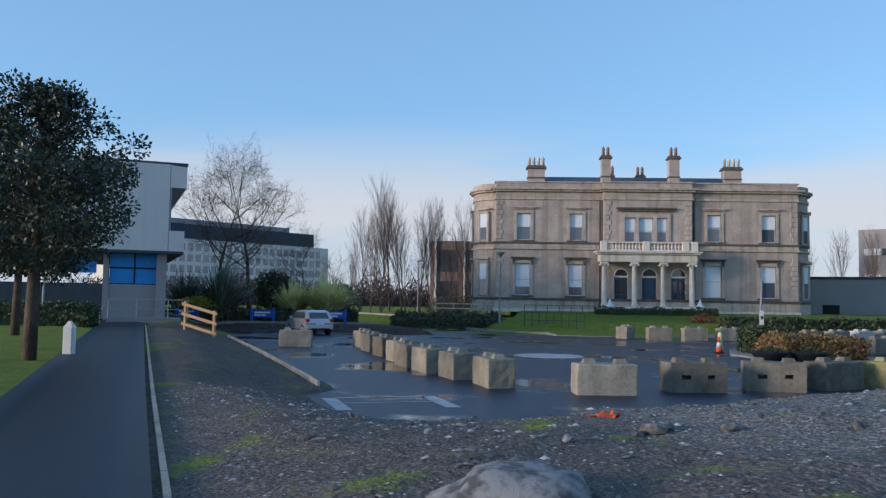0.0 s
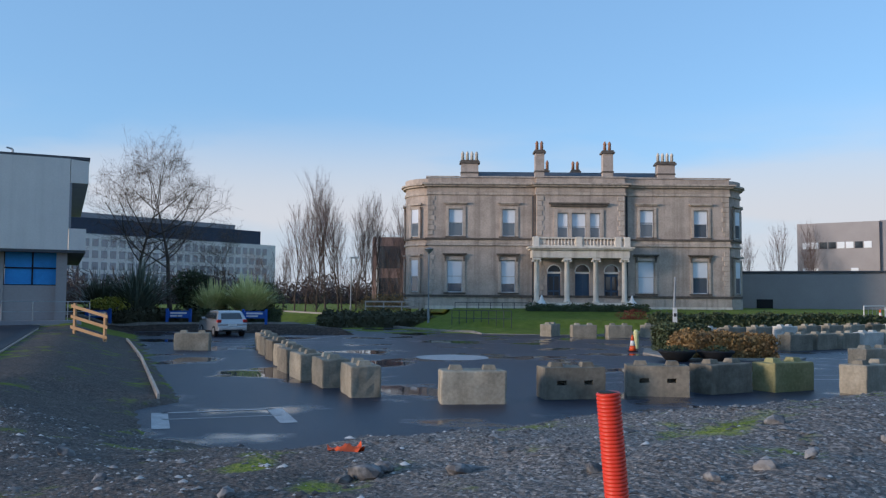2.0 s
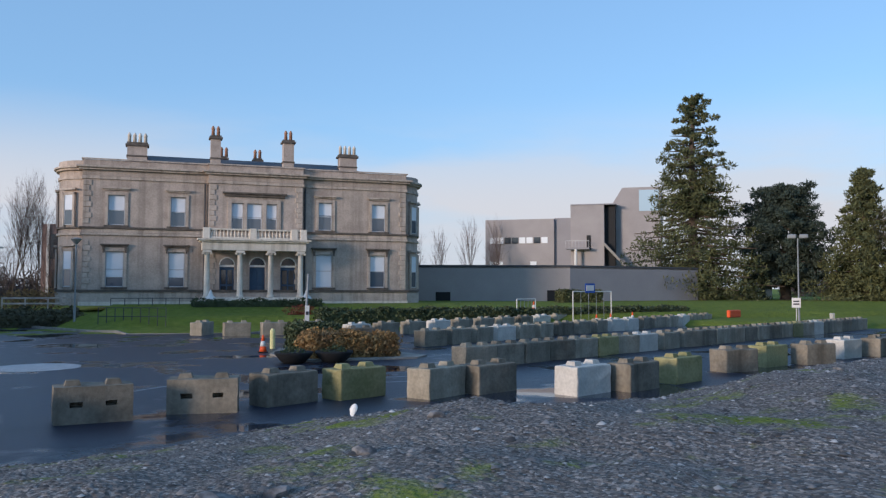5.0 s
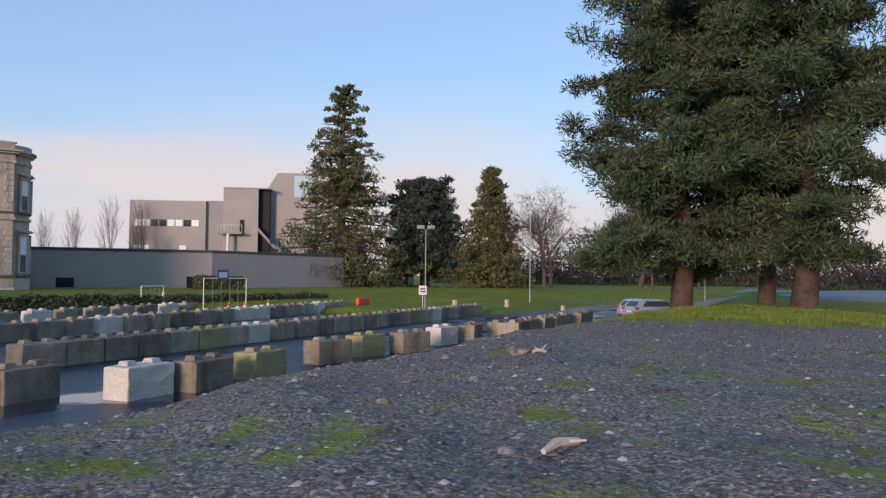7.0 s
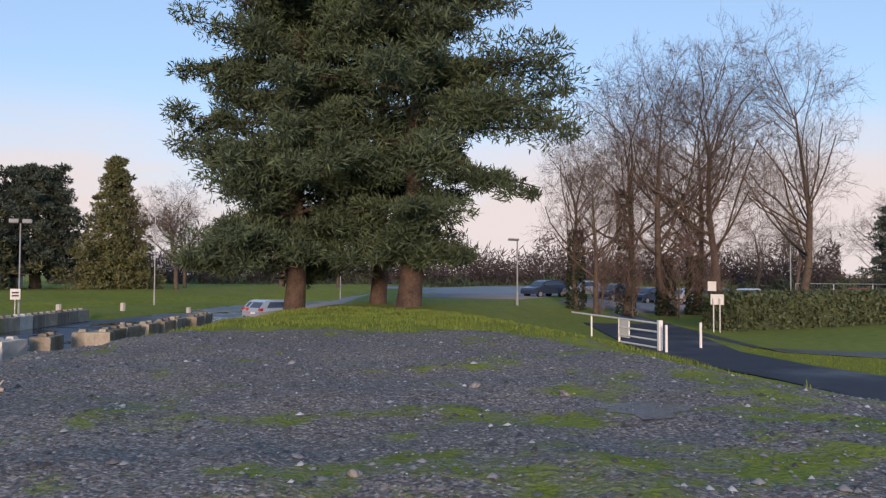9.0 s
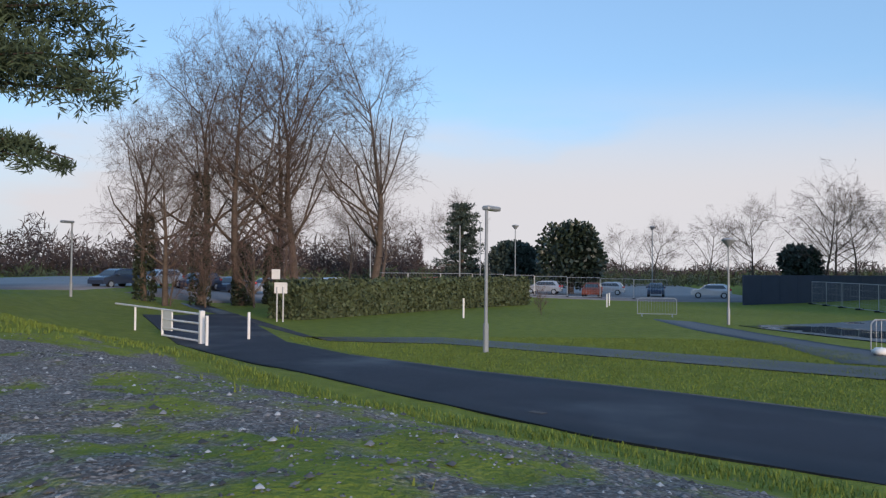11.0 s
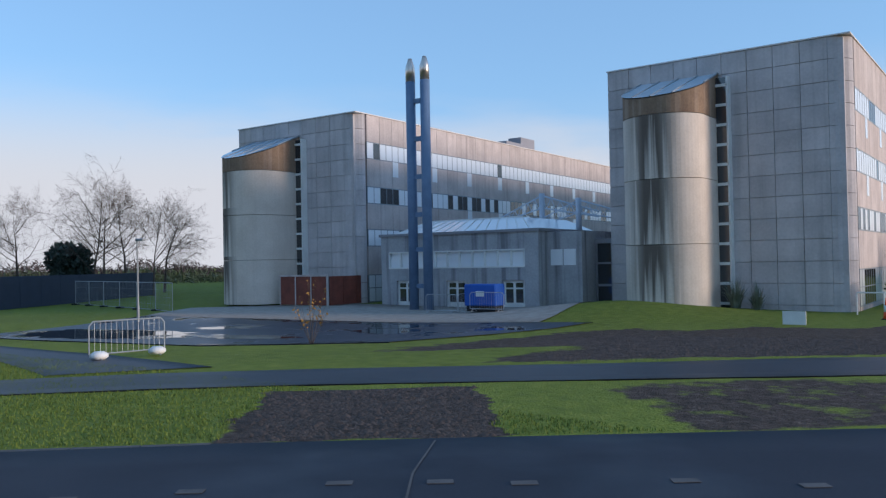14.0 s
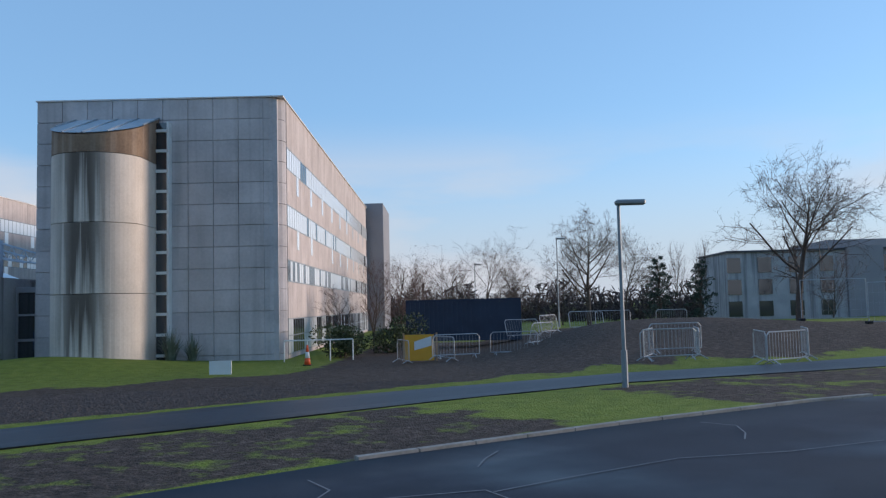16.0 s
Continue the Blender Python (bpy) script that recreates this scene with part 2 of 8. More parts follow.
def run_stain(m, axis, half, colour):
    """Dark water runs down a concrete drum, in ragged vertical threads round one line of its front."""
    n, l = m.node_tree.nodes, m.node_tree.links
    b = n["Principled BSDF"]
    src = b.inputs["Base Color"].links[0].from_socket
    tc_ = n.new("ShaderNodeTexCoord")
    sp = n.new("ShaderNodeSeparateXYZ")
    l.new(tc_.outputs["Object"], sp.inputs["Vector"])

    def op(kind, a, v, clamp=False):
        q = n.new("ShaderNodeMath")
        q.operation, q.use_clamp = kind, clamp
        l.new(a, q.inputs[0])
        if isinstance(v, (int, float)):
            q.inputs[1].default_value = v
        else:
            l.new(v, q.inputs[1])
        return q.outputs["Value"]

    d = op("ABSOLUTE", op("SUBTRACT", sp.outputs["X"], axis), 0)
    near = n.new("ShaderNodeMapRange")
    near.inputs["From Min"].default_value, near.inputs["From Max"].default_value = half, half * 0.25
    l.new(d, near.inputs["Value"])
    mp_ = n.new("ShaderNodeMapping")
    mp_.inputs["Scale"].default_value = (3.6, 0.5, 0.07)
    l.new(tc_.outputs["Object"], mp_.inputs["Vector"])
    ns = n.new("ShaderNodeTexNoise")
    ns.inputs["Scale"].default_value, ns.inputs["Detail"].default_value = 1.0, 5
    l.new(mp_.outputs["Vector"], ns.inputs["Vector"])
    th = n.new("ShaderNodeMapRange")
    th.inputs["From Min"].default_value, th.inputs["From Max"].default_value = 0.33, 0.50
    # runs start afresh, heaviest, under each ring joint
    ring = op("FRACT", op("DIVIDE", op("SUBTRACT", sp.outputs["Z"], 0.17), 3.56), 0)
    damp = n.new("ShaderNodeMapRange")
    damp.inputs["To Min"].default_value, damp.inputs["To Max"].default_value = -0.13, 0.07
    l.new(ring, damp.inputs["Value"])
    l.new(op("ADD", ns.outputs["Fac"], damp.outputs["Result"]), th.inputs["Value"])
    fac = op("MULTIPLY", op("MULTIPLY", near.outputs["Result"], th.outputs["Result"]), 0.88, True)
    mx_ = n.new("ShaderNodeMix")
    mx_.data_type = "RGBA"
    mx_.inputs["B"].default_value = (*colour, 1)
    l.new(fac, mx_.inputs["Factor"])
    l.new(src, mx_.inputs["A"])
    l.new(mx_.outputs["Result"], b.inputs["Base Color"])


run_stain(TOWER, 9.15, 1.7, (0.070, 0.050, 0.038))
TOWERTOP = mat("rust_stained_concrete", (0.3, 0.205, 0.135), (0.19, 0.125, 0.085), rough=0.9, scale=0.9, fine=8, bump=0.2, streak=((0.50, 0.40, 0.32), 0.35))
ANNEX = mat("annex_render", (0.450, 0.450, 0.465), (0.330, 0.332, 0.350), rough=0.9, scale=0.8, fine=8, streak=((0.08, 0.08, 0.09), 0.6))
WHITECONC = mat("pale_wall_concrete", (0.760, 0.715, 0.680), (0.670, 0.630, 0.600), rough=0.85, scale=0.6, fine=12, bump=0.12, streak=((0.40, 0.38, 0.36), 0.15))
GREYWALL = mat("grey_brown_render", (0.365, 0.34, 0.338), (0.31, 0.288, 0.288), rough=0.9, scale=0.5, fine=10, bump=0.1)
GREYBLUE = mat("grey_cladding_shaded_wall", (0.290, 0.285, 0.305), (0.245, 0.240, 0.262), rough=0.7, scale=0.4, fine=10, bump=0.1)
NAVY = mat("navy_hoarding", (0.03, 0.046, 0.082), (0.022, 0.034, 0.062), rough=0.55, scale=1, fine=20, bump=0.1)
BLUESTEEL = mat("blue_painted_steel", (0.150, 0.230, 0.360), (0.105, 0.170, 0.280), rough=0.5, scale=1.5, fine=15, bump=0.05)
STEEL = mat("galvanised_steel", (0.46, 0.48, 0.50), (0.34, 0.36, 0.38), rough=0.5, metal=0.6, scale=4, fine=30, bump=0.05)
BRIGHT = mat("bright_steel", (0.70, 0.62, 0.55), (0.55, 0.48, 0.42), rough=0.3, metal=0.9, bump=0.02)
LAMPM = mat("grey_lamp_paint", (0.30, 0.33, 0.35), (0.22, 0.24, 0.26), rough=0.5, metal=0.2, bump=0.05)
TIMBER = mat("new_timber", (0.480, 0.300, 0.160), (0.360, 0.215, 0.110), rough=0.75, scale=2, fine=30, bump=0.2)
BARK = mat("bark", (0.125, 0.096, 0.075), (0.062, 0.048, 0.039), rough=0.95, scale=3, fine=18, bump=0.6, bscale=18, bdist=0.05)
PINEBARK = mat("pine_bark", (0.115, 0.078, 0.060), (0.042, 0.030, 0.026), rough=0.95, scale=2.2, fine=12, bump=0.8, bscale=10, bdist=0.08)
TWIG = mat("bare_twigs", (0.150, 0.112, 0.092), (0.085, 0.064, 0.054), rough=0.95, bump=0)
REDTWIG = mat("reddish_twigs", (0.170, 0.112, 0.098), (0.105, 0.072, 0.066), rough=0.95, bump=0)
NEEDLE = mat("pine_needles", (0.078, 0.112, 0.056), (0.03, 0.05, 0.029), rough=0.8, scale=0.6, fine=5, bump=0)
NEEDLE2 = mat("cedar_needles", (0.058, 0.082, 0.062), (0.032, 0.048, 0.04), rough=0.8, scale=0.6, fine=5, bump=0)
CYPRESS = mat("cypress_foliage", (0.125, 0.132, 0.05), (0.06, 0.072, 0.034), rough=0.8, scale=0.5, fine=5, bump=0)
HOLLY = mat("holly_leaves", (0.046, 0.064, 0.038), (0.024, 0.036, 0.025), rough=0.4, scale=2, fine=12, bump=0)
HEDGE = mat("hedge_leaves", (0.078, 0.102, 0.046), (0.042, 0.058, 0.028), rough=0.7, scale=2, fine=12, bump=0)
BEECH = mat("brown_hedge_leaves", (0.36, 0.225, 0.085), (0.19, 0.115, 0.055), rough=0.8, scale=1.5, fine=12, bump=0)
REDLEAF = mat("red_shrub_leaves", (0.300, 0.075, 0.045), (0.150, 0.045, 0.030), rough=0.8, scale=2, fine=12, bump=0)
YELLEAF = mat("yellow_green_leaves", (0.58, 0.54, 0.1), (0.3, 0.32, 0.07), rough=0.6, scale=2, fine=12, bump=0)
VARIEG = mat("variegated_leaves", (0.88, 0.8, 0.42), (0.5, 0.52, 0.2), rough=0.6, scale=5, fine=30, bump=0)
PHORM = mat("flax_leaves", (0.22, 0.25, 0.19), (0.09, 0.115, 0.085), rough=0.5, scale=3, fine=20, bump=0)
IVY = mat("ivy_leaves", (0.030, 0.042, 0.020), (0.016, 0.024, 0.014), rough=0.6, scale=3, fine=15, bump=0)
GRASSM = mat("grass_blades", (0.15, 0.2, 0.03), (0.098, 0.14, 0.024), rough=0.8, scale=0.8, fine=6, bump=0)
REDPIPE = mat("red_plastic", (0.720, 0.050, 0.020), (0.600, 0.035, 0.015), rough=0.4, bump=0.05)
ORANGE = mat("orange_plastic", (0.850, 0.120, 0.030), (0.700, 0.090, 0.020), rough=0.5, bump=0.05)
BLUEP = mat("blue_paint", (0.020, 0.110, 0.480), (0.015, 0.085, 0.380), rough=0.45, bump=0.05)
YELBOARD = mat("yellow_board", (0.780, 0.400, 0.040), (0.680, 0.330, 0.030), rough=0.6, bump=0.05)
RUSTY = mat("rusty_red_steel", (0.250, 0.070, 0.045), (0.140, 0.042, 0.030), rough=0.75, scale=1.5, fine=15)
RUBBER = mat("rubber", (0.020, 0.020, 0.022), (0.014, 0.014, 0.015), rough=0.8, bump=0.1)
SILVER = mat("silver_car_paint", (0.520, 0.530, 0.550), (0.500, 0.510, 0.530), rough=0.25, metal=0.5, bump=0)
DARKCAR = mat("dark_car_paint", (0.050, 0.070, 0.110), (0.045, 0.060, 0.100), rough=0.25, metal=0.3, bump=0)
REDLIGHT = mat("red_lamp_plastic", (0.450, 0.020, 0.020), (0.380, 0.015, 0.015), rough=0.3, bump=0)
STONES = mat("loose_stones", (0.260, 0.255, 0.255), (0.085, 0.082, 0.084), rough=0.9, scale=3.5, fine=9, mixfine=0.7, bump=0.3, contrast=(0.42, 0.58))
BLUEBLIND = mat("blue_blind", (0.05, 0.34, 0.8), (0.04, 0.27, 0.68), rough=0.6, scale=1.5, fine=9, bump=0.05)

for leafy in (NEEDLE, NEEDLE2, CYPRESS, HOLLY, HEDGE, BEECH, IVY):
    vary_leaves(leafy, 0.68, 1.32)
vary_leaves(GRASSM, 0.8, 1.25)


def glass_mat(name, tint, rough=0.06):
    """Window glass seen from outside: dark body with a mirror-like skin."""
    m = bpy.data.materials.new(name)
    m.use_nodes = True
    b = m.node_tree.nodes["Principled BSDF"]
    b.inputs["Base Color"].default_value = (*tint, 1)
    b.inputs["Roughness"].default_value = rough
    b.inputs["IOR"].default_value = 1.6
    b.inputs["Specular IOR Level"].default_value = 0.9
    return m


OFFGLASS = glass_mat("grey_office_glass", (0.20, 0.23, 0.28), 0.2)
GLASS = glass_mat("dark_window_glass", (0.030, 0.035, 0.042))
HOUSEGLASS = glass_mat("curtained_window_glass", (0.11, 0.13, 0.16))
# near-white base stands in for blinds and bright sky reflected in the panes
GLASSL = glass_mat("sky_pale_window_glass", (0.84, 0.87, 0.90), 0.12)
# reflected sky is put into the base colour as pale blue
GLASSB = glass_mat("sky_tinted_roof_glass", (0.42, 0.56, 0.66), 0.08)

AUTUMN = mat("autumn_leaves", (0.42, 0.24, 0.05), (0.30, 0.14, 0.04), rough=0.8, scale=3, fine=15, bump=0)
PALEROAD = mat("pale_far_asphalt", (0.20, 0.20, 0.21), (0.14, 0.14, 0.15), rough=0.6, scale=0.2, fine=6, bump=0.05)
PATCHM = mat("patch_cover", (0.12, 0.115, 0.115), (0.07, 0.068, 0.07), rough=0.85, scale=3, fine=20, bump=0.1)
MUD = wet_asphalt("muddy_water", (0.10, 0.095, 0.09), (0.15, 0.14, 0.13), dry=0.16, wet=0.03, pool=(0.40, 0.50))
FARTWIG = mat("distant_twigs", (0.085, 0.064, 0.060), (0.045, 0.036, 0.036), rough=0.95, bump=0)
LIGHTSTEEL = mat("pale_painted_steel", (0.52, 0.58, 0.66), (0.42, 0.48, 0.56), rough=0.5, scale=2, fine=20, bump=0.05)
GROUNDCOVER = mat("ground_cover_leaves", (0.095, 0.09, 0.05), (0.05, 0.052, 0.032), rough=0.8, scale=1.2, fine=12, bump=0)
SOILM = mat("soil_clods", (0.125, 0.09, 0.074), (0.055, 0.04, 0.033), rough=0.95, scale=2.5, fine=14, bump=0.3)

# ---- building tools ----
class Shape:
    """Collects vertices and faces for one mesh."""

    def __init__(self):
        self.v, self.f = [], []

    def add(self, verts, faces):
        n = len(self.v)
        self.v.extend(tuple(p) for p in verts)
        self.f.extend(tuple(i + n for i in fc) for fc in faces)
        return self

    def box(self, x0, x1, y0, y1, z0, z1):
        return self.add([(x0, y0, z0), (x1, y0, z0), (x1, y1, z0), (x0, y1, z0), (x0, y0, z1), (x1, y0, z1), (x1, y1, z1), (x0, y1, z1)],
                        [(3, 2, 1, 0), (4, 5, 6, 7), (0, 1, 5, 4), (1, 2, 6, 5), (2, 3, 7, 6), (3, 0, 4, 7)])

    def chamfer(self, x0, x1, y0, y1, z0, z1, c=0.05):
        """A box with all its edges cut off."""
        v, f = [], []
        idx = {}
        for ix, x in enumerate((x0, x1)):
            for iy, y in enumerate((y0, y1)):
                for iz, z in enumerate((z0, z1)):
                    sx, sy, sz = (1 - 2 * ix), (1 - 2 * iy), (1 - 2 * iz)
                    for k in range(3):
                        p = [x + sx * c, y + sy * c, z + sz * c]
                        p[k] = (x, y, z)[k]
                        idx[ix, iy, iz, k] = len(v)
                        v.append(p)
        for k in range(3):
            a, b = [(1, 2), (2, 0), (0, 1)][k]
            for s in (0, 1):
                def key(i, j):
                    q = [0, 0, 0]
                    q[k], q[a], q[b] = s, i, j
                    return idx[q[0], q[1], q[2], k]
                loop = [key(0, 0), key(1, 0), key(1, 1), key(0, 1)]
                f.append(loop if s else loop[::-1])
            for i in (0, 1):
                for j in (0, 1):
                    def pt(s, kk):
                        q = [0, 0, 0]
                        q[k], q[a], q[b] = s, i, j
                        return idx[q[0], q[1], q[2], kk]
                    loop = [pt(0, a), pt(1, a), pt(1, b), pt(0, b)]
                    f.append(loop if i == j else loop[::-1])
        for (ix, iy, iz) in [(i, j, k) for i in (0, 1) for j in (0, 1) for k in (0, 1)]:
            loop = [idx[ix, iy, iz, 0], idx[ix, iy, iz, 1], idx[ix, iy, iz, 2]]
            f.append(loop if (ix + iy + iz) % 2 else loop[::-1])
        return self.add(v, f)

    def prism(self, outline, z0, z1):
        """An upright block over a plan outline given anticlockwise."""
        n = len(outline)
        v = [(x, y, z0) for x, y in outline] + [(x, y, z1) for x, y in outline]
        f = [tuple(range(n))[::-1], tuple(range(n, 2 * n))] + [(i, (i + 1) % n, n + (i + 1) % n, n + i) for i in range(n)]
        return self.add(v, f)

    def tube(self, p, q, r0, r1=None, sides=8, caps=True):
        r1 = r0 if r1 is None else r1
        p, q = Vector(p), Vector(q)
        d = (q - p).normalized()
        a = d.orthogonal().normalized()
        b = d.cross(a)
        v = []
        for c, r in ((p, r0), (q, r1)):
            for i in range(sides):
                t = 2 * math.pi * i / sides
                v.append(c + a * (r * math.cos(t)) + b * (r * math.sin(t)))
        f = [(i, (i + 1) % sides, sides + (i + 1) % sides, sides + i) for i in range(sides)]
        if caps:
            f += [tuple(range(sides))[::-1], tuple(range(sides, 2 * sides))]
        return self.add(v, f)

    def path(self, pts, r, sides=6):
        for a, b in zip(pts, pts[1:]):
            self.tube(a, b, r, r, sides)
        return self

    def lathe(self, profile, cx=0, cy=0, sides=16):
        """A turned body from (radius, height) pairs, bottom to top."""
        v, f = [], []
        for r, z in profile:
            for i in range(sides):
                t = 2 * math.pi * i / sides
                v.append((cx + r * math.cos(t), cy + r * math.sin(t), z))
        for k in range(len(profile) - 1):
            for i in range(sides):
                j = (i + 1) % sides
                f.append((k * sides + i, k * sides + j, (k + 1) * sides + j, (k + 1) * sides + i))
        f.append(tuple(range(sides))[::-1])
        f.append(tuple(range((len(profile) - 1) * sides, len(profile) * sides)))
        return self.add(v, f)

    def wall(self, x0, x1, z0, z1, y0, y1, holes):
        """A wall slab between y0 and y1 with rectangular openings (x0, x1, z0, z1) through it."""
        xs = sorted({x0, x1, *[h[0] for h in holes], *[h[1] for h in holes]})
        zs = sorted({z0, z1, *[h[2] for h in holes], *[h[3] for h in holes]})
        xs = [x for x in xs if x0 <= x <= x1]
        zs = [z for z in zs if z0 <= z <= z1]

        def solid(i, j):
            if not (0 <= i < len(xs) - 1 and 0 <= j < len(zs) - 1):
                return False
            cx, cz = (xs[i] + xs[i + 1]) / 2, (zs[j] + zs[j + 1]) / 2
            return not any(h[0] < cx < h[1] and h[2] < cz < h[3] for h in holes)

        seen = {}
        for i in range(len(xs) - 1):
            for j in range(len(zs) - 1):
                if not solid(i, j):
                    continue
                a, b, c, d = xs[i], xs[i + 1], zs[j], zs[j + 1]
                v = [(a, y0, c), (b, y0, c), (b, y1, c), (a, y1, c), (a, y0, d), (b, y0, d), (b, y1, d), (a, y1, d)]
                f = [(0, 1, 5, 4), (2, 3, 7, 6)]
                if not solid(i, j - 1):
                    f.append((3, 2, 1, 0))
                if not solid(i, j + 1):
                    f.append((4, 5, 6, 7))
                if not solid(i + 1, j):
                    f.append((1, 2, 6, 5))
                if not solid(i - 1, j):
                    f.append((3, 0, 4, 7))
                for q in v:
                    if q not in seen:
                        seen[q] = len(self.v)
                        self.v.append(q)
                self.f.extend(tuple(seen[v[k]] for k in fc) for fc in f)
        return self

    def mesh(self, name, material, smooth=False):
        me = bpy.data.meshes.new(name)
        me.from_pydata(self.v, [], self.f)
        if material:
            me.materials.append(material)
        if smooth:
            me.polygons.foreach_set("use_smooth", [True] * len(me.polygons))
        me.update()
        return me


def part(name, shape, material, parent, label="", smooth=False):
    ob = new(name, shape if isinstance(shape, bpy.types.Mesh) else shape.mesh(name, material, smooth))
    ob.parent = parent
    if label:
        tagged(ob, label)
    return ob


def thing(name, label, category, at=(0, 0, 0), rz=0, group="", kind=""):
    ob = new(name)
    ob.empty_display_size = 0.2
    ob.matrix_world = pose(*at, 0, 0, rz)
    return tagged(ob, label, category, group, kind)


def single(name, shape, material, label, category, at=(0, 0, 0), rz=0, group="", kind="", smooth=False):
    ob = new(name, shape.mesh(name, material, smooth))
    ob.matrix_world = pose(*at, 0, 0, rz)
    return tagged(ob, label, category, group, kind)


def ss(a, b, v):
    t = np.clip((np.asarray(v, float) - a) / (b - a), 0, 1)
    return t * t * (3 - 2 * t)


# ---- the lie of the land ----
MOUND_N = ([-8, -5, -3.6, 0, 3, 6, 11, 14, 18, 25, 31, 40, 60, 110], [20, 19.5, 15.6, 14.6, 16.2, 18.2, 20.4, 18.6, 19.3, 22.6, 24.6, 27.8, 35, 60])
ROAD_FAR = ([-60, -20, 9, 10.7, 15.2, 19.5, 21.8, 25.5, 28.3, 33.2, 36.5, 40, 44, 60], [-48, -30, -23.6, -22.8, -20, -17, -15.1, -12, -9.6, -5, -1.4, 1.6, 3.9, 8.5])


def ripple(x, y, k=1.0):
    return (np.sin(1.7 * k * x + 0.6 * np.sin(0.9 * k * y)) * np.sin(1.3 * k * y + 0.8 * np.sin(1.1 * k * x + 1)) +
            0.5 * np.sin(3.9 * k * x + 1.3) * np.sin(4.3 * k * y + 0.7 * np.sin(2.2 * k * x)))


def road_far(x):
    return np.interp(x, *ROAD_FAR)


def ground(x, y, rough=1.0):
    """Height of the land: the rubble mound, the car park to its north, the road and campus to its south."""
    x, y = np.asarray(x, float), np.asarray(y, float)
    top = 0.78 + 0.94 * ss(-4, 16, x) - 0.45 * ss(42, 70, x)
    # north: sunken car park bed, lawns and banks beyond it
    north = np.full_like(x + y, -0.14)
    lawn = (0.10 + 1.35 * ss(54, 67, y)) * ss(3.5, 5.0, x - 0.45 * (58 - np.minimum(y, 58))) * ss(53.2, 53.9, y)
    north = np.maximum(north, lawn - 0.14 * (1 - ss(53.2, 53.9, y)))
    east = -0.14 + 0.55 * ss(57.0, 59.0, y - 0.05 * (x - 30)) * ss(28, 31, x)
    north = np.maximum(north, east)
    ne = -0.14 + 0.5 * ss(0, 1.5, (x - 54) * 0.62 + (y - 46) * 0.78) * ss(0, 1.2, (y - 44) - 0.36 * (x - 54))
    north = np.maximum(north, ne)
    bed = -0.14 + 0.55 * ss(53.5, 55.0, y + 0.3 * (x + 12)) * ss(-4.8, -5.8, x + 0.55 * (y - 58))
    north = np.maximum(north, bed)
    verge = -0.14 + 1.0 * ss(0.2, 3.0, (y - 57.3) * 0.45 + (x - 3.6) * 0.89) * ss(57.0, 58.2, y)
    north = np.maximum(north, verge)
    # west bank beside the footpath
    d_w = -(x + 3.0 + (y - 19.7) * 0.405) - 1.1 * ss(19.6, 17.8, y) * ss(13.0, 14.5, y)
    west = np.where(y < 75, -0.14 + 0.24 * ss(-0.75, -0.35, d_w) + 0.62 * ss(-0.35, 3.4, d_w) + 0.3 * ss(40, 50, y) * ss(0, 4, d_w), 0.7)
    north = np.maximum(north, west)
    # south: road bed and campus
    fy = road_far(x)
    s = (fy - y) * 0.75                     # metres beyond the road's far edge
    south = 0.45 - 0.5 * ss(8, 26, s)
    south = south + 0.55 * ss(26, 60, s) * ss(44, 62, x)
    south = south + 0.75 * np.exp(-((x - 39) / 6.0) ** 2 - ((y + 43.5) / 5.0) ** 2)
    south = south + 0.75 * np.exp(-((x - 8) / 8.0) ** 2 - ((y + 48) / 7.0) ** 2)
    south = south + 0.9 * ss(6, 16, s) * ss(19, 11, x) * ss(70, 30, s)
    # the mound joins both
    dn = np.interp(x, *MOUND_N) - y
    dr = (y - fy) * 0.75 - 5.0 + 2.4 * ss(31.5, 36, x)
    m = ss(0.0, 1.0, dn / np.interp(x, [0, 4, 9, 13, 16], [8.0, 9.0, 11.5, 11.5, 9.0]))
    k = ss(0.0, 4.5 + 2.3 * ss(14, 22, x), dr)
    up = north + (top - north) * m
    z = south + (up - south) * k
    # the levelled western footpath
    dp = np.abs((x + 2.4) * 0.9235 + (y - 5.2) * 0.3837)
    lev = ss(2.6, 1.3, dp) * ss(-14, -8, y) * ss(47, 44, y)
    z = z + (0.66 - z) * lev
    # a level hollow that holds a puddle
    hol = ss(1.3, 0.8, np.hypot((x - 22.4) / 0.75, (y - 3.6) / 0.8))
    z = z + (1.72 - z) * hol
    amp = rough * (0.05 * m * k + np.where(y > fy, 0.015, 0.007)) * (1 - hol) * (1 - 0.9 * lev)
    return z + amp * ripple(x, y, 0.9) + 0.35 * amp * ripple(x + 3, y + 7, 3.1)


def gz(x, y):
    return float(ground(x, y))

# ---- plants ----
def quads_mesh(name, quads, material):
    """A mesh from an (n, 4, 3) array of loose quads."""
    q = np.asarray(quads, np.float32)
    n = len(q)
    me_ = bpy.data.meshes.new(name)
    me_.vertices.add(n * 4)
    me_.vertices.foreach_set("co", q.ravel())
    me_.loops.add(n * 4)
    me_.loops.foreach_set("vertex_index", np.arange(n * 4, dtype=np.int32))
    me_.polygons.add(n)
    me_.polygons.foreach_set("loop_start", np.arange(0, n * 4, 4, dtype=np.int32))
    me_.materials.append(material)
    me_.update()
    return me_


